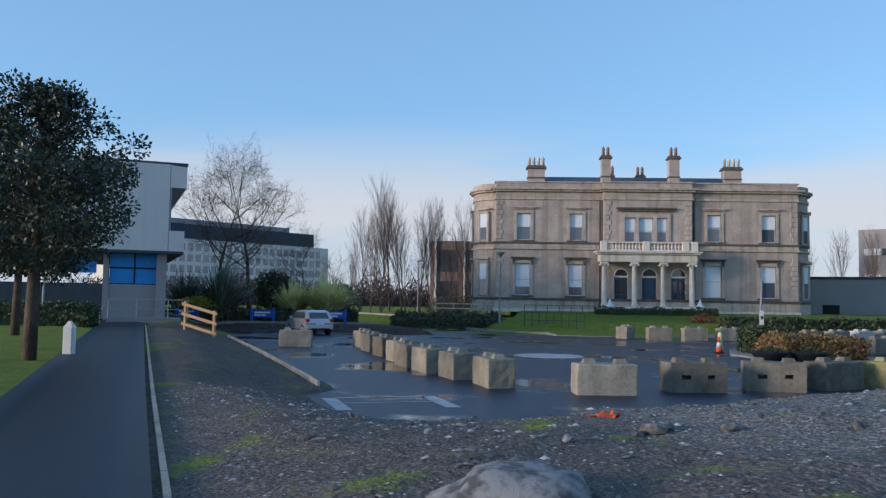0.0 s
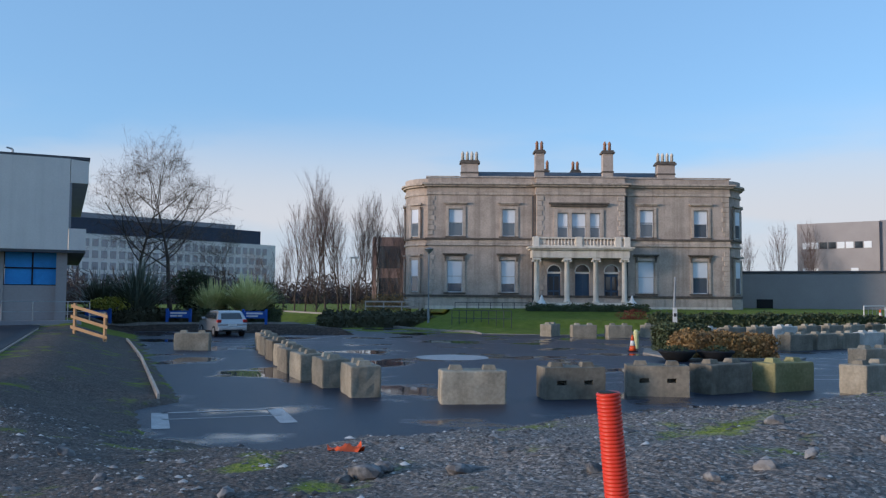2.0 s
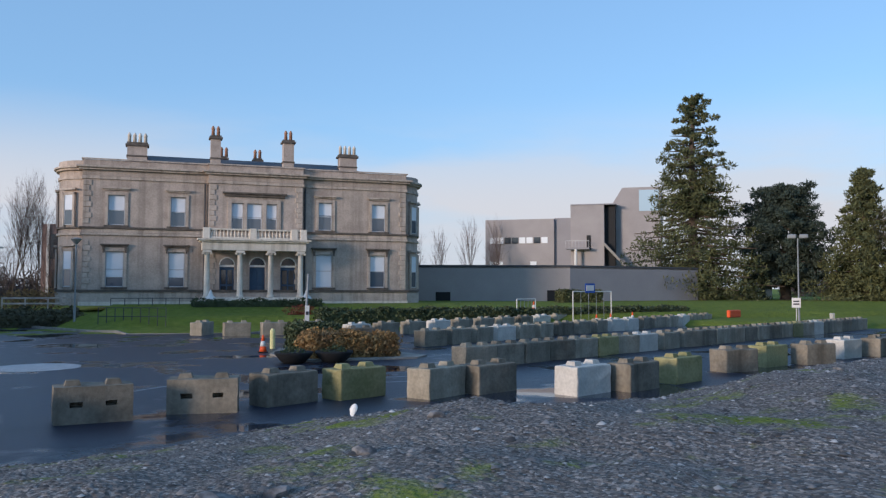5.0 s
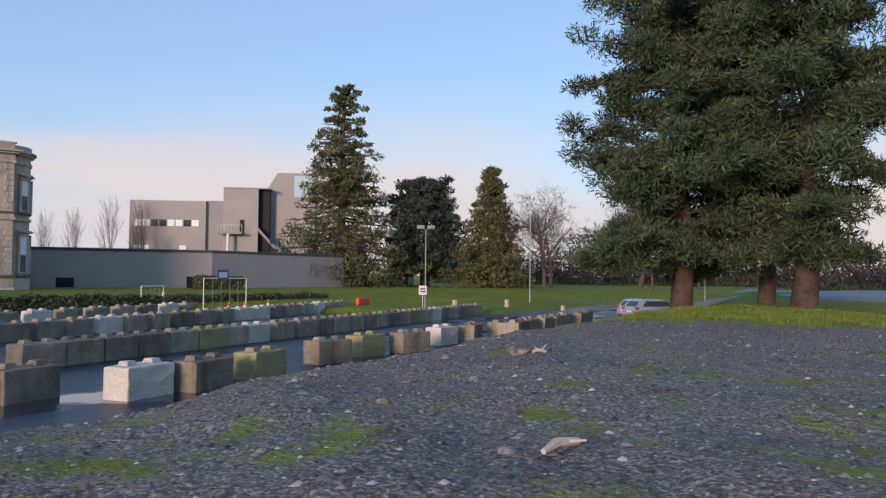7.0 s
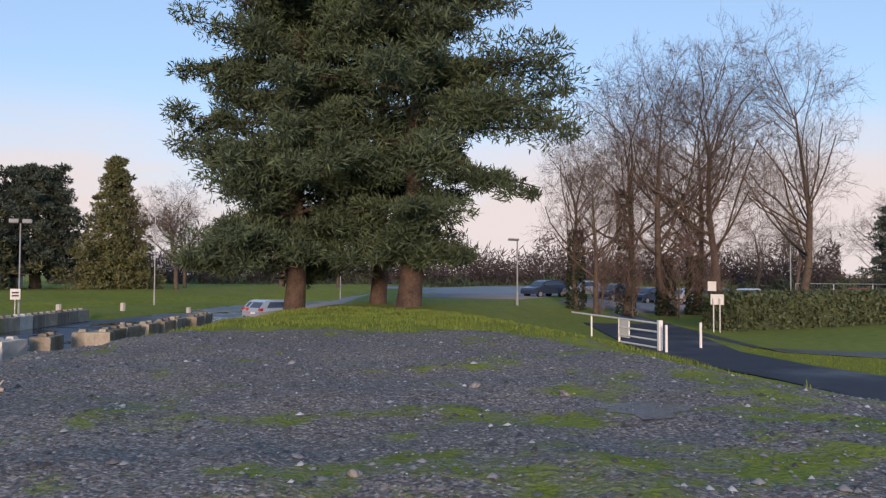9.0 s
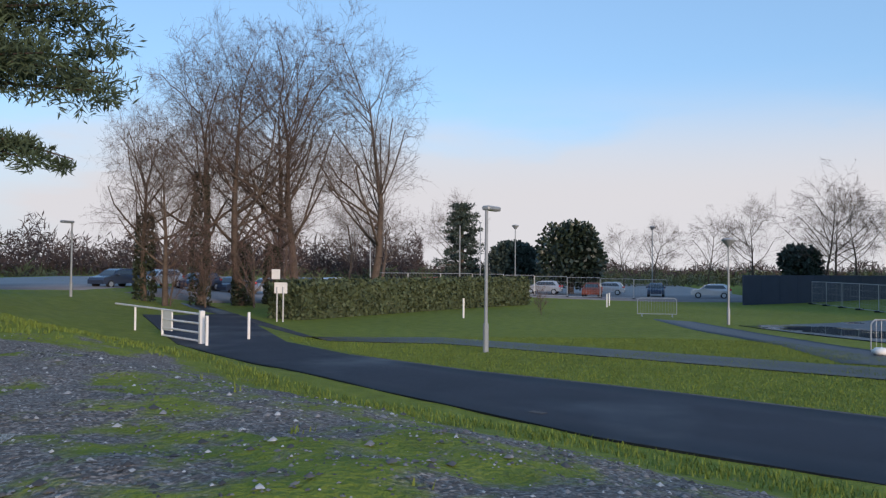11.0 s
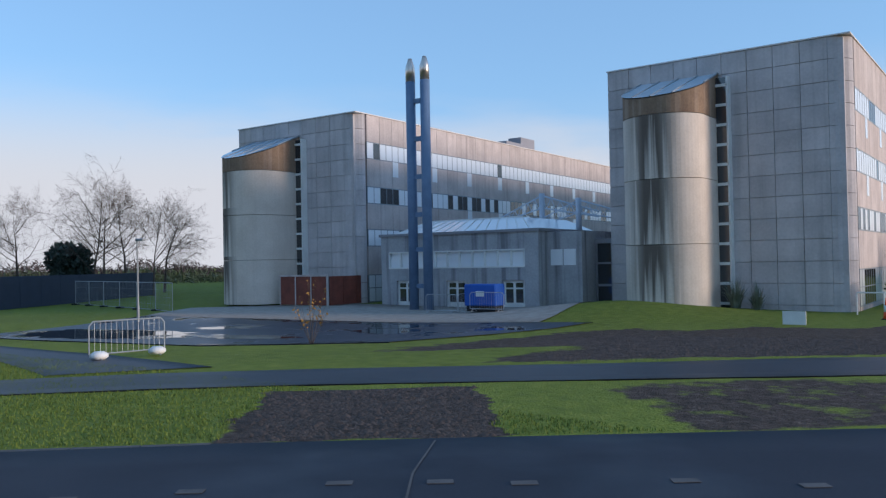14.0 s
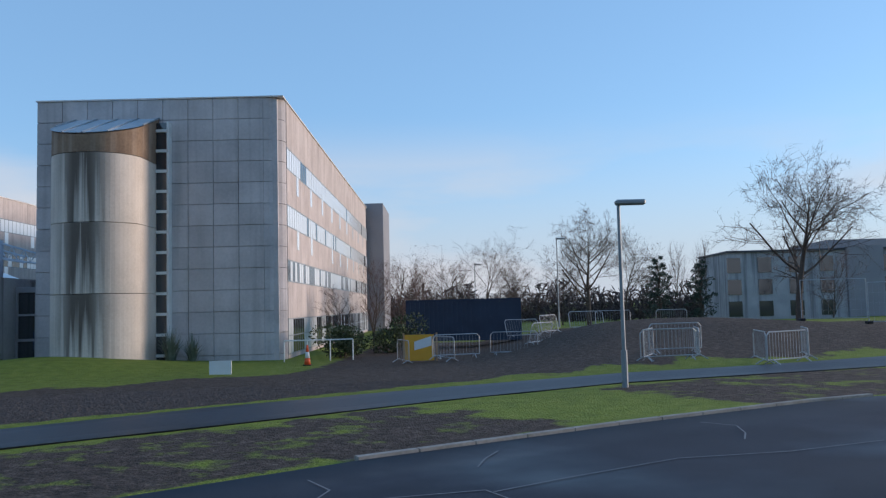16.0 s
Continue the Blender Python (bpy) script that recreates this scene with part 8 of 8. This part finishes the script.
rib = Shape().box(0, 0.14, 0, 0.05, 0.15, 2.6).mesh("rib", NAVY)
for k in range(24):
    q = part("rib", rib, None, ct)
    q.location = (0.15 + k * 0.31, 0.0, 0)
part("container_frame", Shape().box(0, 7.6, -0.02, 0.07, 2.58, 2.72).box(0, 7.6, -0.02, 0.07, 0, 0.14), NAVY, ct)
yb = thing("site_board", "yellow-orange site sign board with white panel", "sign", (21.6, -43.6, gz(21.6, -43.6)), 185)
part("board", Shape().box(0.2, 1.9, -0.05, 0.0, 0.1, 1.6), YELBOARD, yb)
part("panel", Shape().add([(0.75, -0.06, 0.7), (1.75, -0.06, 0.95), (1.75, -0.06, 1.5), (0.75, -0.06, 1.2)], [(0, 1, 2, 3)]).add([(0.75, 0.012, 0.7), (1.75, 0.012, 0.95), (1.75, 0.012, 1.5), (0.75, 0.012, 1.2)], [(3, 2, 1, 0)]), WHITE, yb, "white lettered panel")
part("post", Shape().box(0.1, 0.2, -0.13, -0.05, -0.3, 1.7).box(2.0, 2.1, -0.13, -0.05, -0.3, 1.7), TIMBER, yb)
yb.scale = (0.82, 0.82, 0.82)
cone(26.3, -44.5, gz(26.3, -44.5), 1.0)
nb = thing("number_board", "white board with three grey bars on a grassy bank", "sign", (29.2, -38.8, gz(29.2, -38.8)), 178)
part("board", Shape().box(0, 0.95, -0.05, 0, 0.05, 0.62), WHITE, nb)
part("text_bars", Shape().box(0.25, 0.32, 0, 0.012, 0.2, 0.5).box(0.45, 0.52, 0, 0.012, 0.2, 0.5).box(0.65, 0.72, 0, 0.012, 0.2, 0.5), KERB, nb)
rlw = thing("steel_railing", "white steel ramp railing beside a concrete building", "railing", (28.2, -47.6, gz(28.2, -47.6)), 190)
for k in range(4):
    part("post", Shape().tube((k * 1.2, 0, 0), (k * 1.2, 0, 1.1), 0.035, sides=6), WHITE, rlw)
part("rail", Shape().tube((0, 0, 1.1), (3.6, 0, 1.1), 0.035, sides=6), WHITE, rlw)
shrub("dark_shrub", (25.6, -50.5, -0.2), (1.8, 1.2, 1.3), HEDGE, "dark evergreen shrub against a concrete wall", 51, 2200, 0.2, 0.1)
shrub("dark_shrub", (23.4, -54.5, -0.2), (2.2, 1.4, 1.5), HEDGE, "dark evergreen shrub against a concrete wall", 52, 2200, 0.2, 0.1)
strap_shrub("tall_grass", (34.3, -47.6, gz(34.3, -47.6) - 0.1), 1.0, 2.2, 120, 0.06, PHORM, "dark tall grassy plant by the stair tower", 53)
strap_shrub("tall_grass", (33.2, -47.9, gz(33.2, -47.9) - 0.1), 0.9, 1.7, 90, 0.06, PHORM, "dark tall grassy plant by the stair tower", 54)

rc = thing("red_enclosure", "rust-red steel panel enclosure with pale frames", "enclosure", (60.2, -41.4, gz(60.2, -41.4)), 5)
for k in range(3):
    part("side_panel", Shape().box(0.05 + k * 1.5, 1.5 + k * 1.5, 0, 0.08, 0.1, 2.1), RUSTY, rc)
    part("front_panel", Shape().box(-0.08, 0, -4.4 + k * 1.45, -3.0 + k * 1.45, 0.1, 2.1), RUSTY, rc)
fr_ = Shape()
for k in range(4):
    fr_.box(k * 1.5 - 0.03, k * 1.5 + 0.05, -0.02, 0.12, 0, 2.2)
fr_.box(0, 4.6, -0.02, 0.12, 2.1, 2.22)
part("frame", fr_, PINKLITCONC, rc)
gn = thing("generator", "bright blue enclosed site generator", "generator", (45.2, -41.2, gz(45.2, -41.2)), 5)
part("body", Shape().chamfer(0, 2.1, 0, 1.1, 0.3, 1.55, 0.06), BLUEP, gn)
part("label_plate", Shape().chamfer(0.75, 1.3, 1.09, 1.115, 0.85, 1.15, 0.01), WHITE, gn)
part("skid", Shape().box(0.1, 2.0, 0.1, 1.0, 0.0, 0.3), RUBBER, gn)
for (x, y), rz in (((44.4, -39.9), 5), ((47.6, -39.8), 5), ((47.7, -42.0), 95)):
    crowd_barrier(x, y, rz)
sh = thing("autumn_shrub", "thin shrub with a few yellow-orange leaves", "shrub", (40.6, -22.4, gz(40.6, -22.4)))
rng = np.random.default_rng(61)
st_ = Shape()
lv = []
for k in range(12):
    a, h_ = rng.uniform(0, 6.28), rng.uniform(1.2, 2.6)
    tip = np.array([0.8 * math.cos(a) * rng.uniform(0.3, 1), 0.8 * math.sin(a) * rng.uniform(0.3, 1), h_])
    st_.tube((0, 0, -0.1), tuple(tip), 0.009, 0.003, 4, False)
    for j in range(8):
        lv.append(tip * rng.uniform(0.45, 1.0) + rng.normal(0, 0.06, 3))
part("stems", st_, BARK, sh)
part("leaves", quads_mesh("leaves", leaf_quads(rng, np.array(lv), 0.11, 0.07), AUTUMN), None, sh)

# apartment block to the south-west
ap = thing("apartment_building", "pale modern apartment block with dark windows behind trees", "building", (-36, -98, 0), 0)
# the shadow on this gray-white north front is put in as mid grey
part("body", Shape().box(0, 26, -12, 0, 0, 7.9), ANNEX, ap)
part("upper_block", Shape().box(-14, 14, -14, -2, 0, 9.2), GREYWALL, ap)
part("dark_bay", Shape().box(9, 13, -6, 0.4, 0, 8.3), GREYBLUE, ap, "dark clad projecting bay")
part("roof_edge", Shape().box(-0.2, 26.2, -12, 0.25, 7.9, 8.1), SLATE, ap)
wm2 = Shape().box(0, 1.5, 0, 0.06, 0, 1.7).mesh("window", GLASS)
for j in range(3):
    for i in range(8):
        q = part("window", wm2, None, ap)
        q.location = (0.8 + i * 3.4, 0.02, 0.7 + j * 2.45)
    for i in range(3):
        q = part("window", wm2, None, ap)
        q.location = (-13 + i * 4.0, -2.0, 1.0 + j * 2.8)

# ---- things lying on the rubble ----
pipe = thing("red_duct", "ribbed red plastic duct standing out of the rubble", "pipe", (4.36, 4.97, 1.05), 0)
prof = []
for k in range(60):
    z = -0.3 + k * 0.02
    prof += [(0.056, z), (0.063, z + 0.005), (0.063, z + 0.014), (0.056, z + 0.019)]
dct = part("tube", Shape().lathe(prof, 0, 0, 20), REDPIPE, pipe, smooth=True)
dct.rotation_euler = (radians(2), radians(-5), 0)
part("tube_mouth", Shape().tube((-0.079, -0.032, 0.891), (-0.079, -0.032, 0.898), 0.05, sides=18), DARK, pipe)


def rock_mesh(seed, n=2):
    bm = bmesh.new()
    bmesh.ops.create_icosphere(bm, subdivisions=n, radius=1.0)
    off = Vector((seed * 3.1, seed * 1.7, 0))
    for v in bm.verts:
        v.co *= 1 + 0.38 * noise.noise(v.co * 1.3 + off) + 0.16 * noise.noise(v.co * 3.4 + off)
    me_ = bpy.data.meshes.new("rock")
    bm.to_mesh(me_)
    bm.free()
    return me_


ROCKS = [rock_mesh(k) for k in range(5)]
for m_ in ROCKS:
    m_.materials.append(STONES)
boulder = new("boulder", rock_mesh(9, 3))
boulder.data.materials.append(STONES)
for p_ in boulder.data.polygons:
    p_.use_smooth = True
boulder.matrix_world = pose(1.36, 4.7, 0.93, 0, 0, 20) @ Matrix.Diagonal((0.54, 0.44, 0.22, 1))
tagged(boulder, "half-buried rounded grey boulder in rubble", "boulder")
bag = new("plastic_bag", rock_mesh(4, 2))
bag.data.materials.append(WHITE)
bag.matrix_world = pose(10.22, 12.19, gz(10.22, 12.19) + 0.07, 0, 25, 40) @ Matrix.Diagonal((0.035, 0.05, 0.09, 1))
tagged(bag, "crumpled white plastic bag on the rim of the rubble", "bag")
rk = random.Random(12)
for x, y, s in ((2.83, 7.4, 0.2), (2.98, 7.5, 0.13), (2.66, 7.3, 0.1), (3.6, 7.39, 0.17), (3.72, 7.45, 0.11), (4.59, 6.87, 0.1), (5.26, 6.24, 0.09), (5.67, 6.33, 0.12), (6.1, 6.6, 0.08), (8.24, 7.33, 0.24), (8.6, 7.5, 0.12),
                (7.2, 6.97, 0.12), (7.33, 7.05, 0.10), (7.02, 7.2, 0.11), (6.43, 8.02, 0.12), (9.4, 8.4, 0.13), (10.4, 9.6, 0.12), (0.6, 7.6, 0.10), (-0.4, 9.2, 0.12), (1.9, 6.6, 0.09), (14.94, 6.21, 0.09), (15.61, 8.41, 0.09),
                (14.7, 16.2, 0.2), (20.11, 10.76, 0.22), (20.3, 10.9, 0.14), (18.73, 4.92, 0.09), (22.9, 4.56, 0.10), (23.38, 5.84, 0.12), (17.6, 9.2, 0.10), (19.0, 11.2, 0.12), (24.6, 9.4, 0.13), (16.2, 10.4, 0.1)):
    o_ = new("stone", rk.choice(ROCKS))
    o_.matrix_world = pose(x, y, gz(x, y) + s * 0.1, rk.uniform(0, 30), rk.uniform(0, 30), rk.uniform(0, 360)) @ Matrix.Diagonal((s * 0.8, s * 0.62, s * 0.42, 1))
    tagged(o_, "loose pale grey stone lying on rubble", "stone", "large stones on the rubble")
rag = Shape()
n_ = 9
for j in range(n_):
    for i in range(n_):
        u, v = i / (n_ - 1) - 0.5, j / (n_ - 1) - 0.5
        rag.v.append((u * 0.34, v * 0.22, 0.03 + 0.05 * math.cos(u * 5) * math.cos(v * 6) + 0.02 * math.sin(u * 17 + v * 11)))
for j in range(n_ - 1):
    for i in range(n_ - 1):
        q = j * n_ + i
        rag.f.append((q, q + 1, q + n_ + 1, q + n_))
single("red_rag", rag, ORANGE, "crumpled red cloth lying on rubble", "rag", (2.53, 8.68, gz(2.53, 8.68)), 15, smooth=True)
single("driftwood", Shape().tube((-0.22, 0, 0.02), (-0.02, 0.03, 0.045), 0.02, 0.038, 7).tube((-0.02, 0.03, 0.045), (0.2, 0.0, 0.03), 0.038, 0.025, 7).tube((0.05, 0.02, 0.04), (0.17, -0.08, 0.05), 0.02, 0.008, 5), TRIM, "weathered piece of broken timber on rubble", "timber", (15.19, 5.94, gz(15.19, 5.94)), 5)
single("root_stump", Shape().tube((-0.2, 0, 0.0), (0.0, 0.02, 0.07), 0.03, 0.05, 7).tube((0.0, 0.02, 0.07), (0.2, 0.0, 0.03), 0.05, 0.03, 7).tube((0.08, 0.0, 0.06), (0.2, 0.03, 0.2), 0.025, 0.01, 6).tube((-0.02, 0.0, 0.07), (-0.08, 0.02, 0.16), 0.02, 0.008, 6), TRIM, "pale weathered root lying on rubble", "root", (20.34, 10.58, gz(20.34, 10.58)), -40).scale = (0.65, 0.65, 0.65)

# ---- loose stones and grass over the ground ----
def scatter_stones(seed, n, x0=-4, x1=34, y0=-3, y1=21, clods=False):
    rng = np.random.default_rng(seed)
    out_v, out_f = [], []
    x = rng.uniform(x0, x1, n * 3)
    y = rng.uniform(y0, y1, n * 3)
    keep = (np.interp(x, *MOUND_N) - y > 0.3) & ((y - road_far(x)) * 0.75 > 9) & (grass_share(x, y) < 0.6) & (x + 1.2 + (y - 5.4) * 0.416 > 0.1)
    if clods:
        keep = (road_far(x) - y > 0.1) & (grass_share(x, y) < -0.1 - 0.3 * rng.random(n * 3))
    x, y = x[keep][:n], y[keep][:n]
    z = ground(x, y)
    s = (0.020 + 0.05 * rng.random(len(x)) ** 4) if clods else 0.007 + 0.034 * rng.random(len(x)) ** 12 + 0.011 * rng.random(len(x))
    octa = np.array([(1, 0, -0.3), (0, 1, -0.3), (-1, 0, -0.3), (0, -1, -0.3), (0, 0, 0.75)], float)
    v = octa[None] * (1 + rng.uniform(-0.35, 0.35, (len(x), 5, 1)))
    a = rng.uniform(0, 6.28, len(x))
    c, sn = np.cos(a)[:, None], np.sin(a)[:, None]
    vx, vy = v[:, :, 0] * c - v[:, :, 1] * sn, v[:, :, 0] * sn + v[:, :, 1] * c
    P = np.stack([x[:, None] + vx * s[:, None] * 1.3, y[:, None] + vy * s[:, None], z[:, None] + v[:, :, 2] * s[:, None] * 0.6 + s[:, None] * 0.12], 2)
    F = np.array([(0, 1, 4), (1, 2, 4), (2, 3, 4), (3, 0, 4)])
    idx = (np.arange(len(x)) * 5)[:, None, None] + F[None]
    me_ = bpy.data.meshes.new("loose_stones")
    me_.vertices.add(P.size // 3)
    me_.vertices.foreach_set("co", P.ravel().astype(np.float32))
    me_.loops.add(idx.size)
    me_.loops.foreach_set("vertex_index", idx.ravel().astype(np.int32))
    me_.polygons.add(idx.size // 3)
    me_.polygons.foreach_set("loop_start", np.arange(0, idx.size, 3, dtype=np.int32))
    me_.update()
    return me_


def stone_mat():
    m = bpy.data.materials.new("gravel_stones")
    m.use_nodes = True
    n, l = m.node_tree.nodes, m.node_tree.links
    g_ = n.new("ShaderNodeNewGeometry")
    r = n.new("ShaderNodeValToRGB")
    e = r.color_ramp.elements
    e[0].color, e[1].color = (0.045, 0.044, 0.045, 1), (0.62, 0.59, 0.56, 1)
    q = e.new(0.55)
    q.color = (0.145, 0.136, 0.132, 1)
    q = e.new(0.9)
    q.color = (0.32, 0.30, 0.285, 1)
    l.new(g_.outputs["Random Per Island"], r.inputs["Fac"])
    l.new(r.outputs["Color"], n["Principled BSDF"].inputs["Base Color"])
    n["Principled BSDF"].inputs["Roughness"].default_value = 0.85
    return m


sm_ = scatter_stones(3, 88000)
sm_.materials.append(stone_mat())
tagged(new("loose_stones", sm_), "loose grey gravel and small stones over rubble", "gravel", kind="stuff")


def scatter_grass(seed, n, x0, x1, y0, y1, h, keep_fn, name, label):
    rng = np.random.default_rng(seed)
    x, y = rng.uniform(x0, x1, n), rng.uniform(y0, y1, n)
    g_ = grass_share(x, y)
    k = keep_fn(x, y, g_, rng)
    x, y = x[k], y[k]
    z = ground(x, y)
    m = len(x)
    a = rng.uniform(0, 6.28, m)
    hh = h * rng.uniform(0.5, 1.3, m)
    lean = rng.uniform(0.1, 0.7, m)
    dx, dy = np.cos(a) * lean * hh, np.sin(a) * lean * hh
    w = 0.012 + 0.004 * hh
    sx, sy = -np.sin(a) * w, np.cos(a) * w
    q = np.stack([np.stack([x - sx, y - sy, z - 0.02], 1), np.stack([x + sx, y + sy, z - 0.02], 1),
                  np.stack([x + dx * 0.6 + sx * 0.6, y + dy * 0.6 + sy * 0.6, z + hh * 0.7], 1), np.stack([x + dx, y + dy, z + hh], 1)], 1)
    return tagged(new(name, quads_mesh(name, q, GRASSM)), label, "grass", kind="stuff")


def patchy(x, y, g_, rng):
    p = 0.5 + 0.22 * ripple(x, y, 1.6) + 0.16 * ripple(x + 11, y - 5, 4.2)
    road_gap = ((y - road_far(x)) * 0.75 > 5.2)
    return road_gap & (np.interp(x, *MOUND_N) - y > -0.2) & (g_ + 0.7 * p > 0.98 + 0.1 * rng.random(len(x))) & (x + 1.2 + (y - 5.4) * 0.416 > 0.2)


scatter_grass(5, 240000, -4, 43, -8, 24, 0.085, patchy, "grass_tufts", "patchy short grass and moss over rubble")
scatter_grass(6, 150000, 20, 46, -14, 4, 0.04, lambda x, y, g_, rng: (road_far(x) - y > 0.3) & (g_ > 0.5), "lawn_grass", "short mown lawn grass beside paths")


def puddle(cx, cy, rx, ry, seed):
    """A shallow film of muddy water with a ragged outline in a hollow of the rubble."""
    r = random.Random(seed)
    s_ = Shape()
    ring = [(cx + rx * math.cos(a) * k, cy + ry * math.sin(a) * k) for a, k in ((i / 28 * 6.2832, r.uniform(0.6, 1.1)) for i in range(28))]
    zc = gz(cx, cy) + 0.006
    s_.add([(cx, cy, zc)] + [(x, y, zc) for x, y in ring], [(0, i + 1, (i + 1) % 28 + 1) for i in range(28)])
    return single("puddle", s_, MUD, "shallow muddy puddle in the rubble", "puddle", kind="structure")


puddle(22.4, 3.6, 0.66, 0.5, 4)
cl_ = scatter_stones(8, 26000, 14, 33, -30, -8, True)
cl_.materials.append(SOILM)
tagged(new("soil_clods", cl_), "crumbled dark brown soil clods on dug ground", "soil", kind="stuff")

WATER = wet_asphalt("yard_water", (0.020, 0.024, 0.032), (0.030, 0.034, 0.042), dry=0.10, wet=0.02, pool=(0.38, 0.48))


def yard_water(cx, cy, rx, ry, turn, seed):
    """A broad film of rain water with a ragged edge on the yard."""
    r = random.Random(seed)
    s_ = Shape()
    c, d = math.cos(radians(turn)), math.sin(radians(turn))
    ring = []
    for i in range(40):
        a, k = i / 40 * 2 * math.pi, r.uniform(0.78, 1.08)
        u, v = rx * k * math.cos(a), ry * k * math.sin(a)
        ring.append((cx + u * c - v * d, cy + u * d + v * c))
    pts = [(cx, cy)] + [(cx + (x - cx) * 0.5, cy + (y - cy) * 0.5) for x, y in ring] + ring
    s_.v = [(x, y, float(ground(x, y, 0.0)) + 0.046) for x, y in pts]
    s_.f = [(0, i + 1, (i + 1) % 40 + 1) for i in range(40)] + [(i + 1, i + 41, (i + 1) % 40 + 41, (i + 1) % 40 + 1) for i in range(40)]
    return single("puddle", s_, WATER, "broad shallow rain puddle on the asphalt yard", "puddle", kind="structure", smooth=True)


yard_water(53.2, -21.3, 6.0, 2.8, 8, 3)
yard_water(45.6, -23.6, 2.4, 1.2, 20, 5)
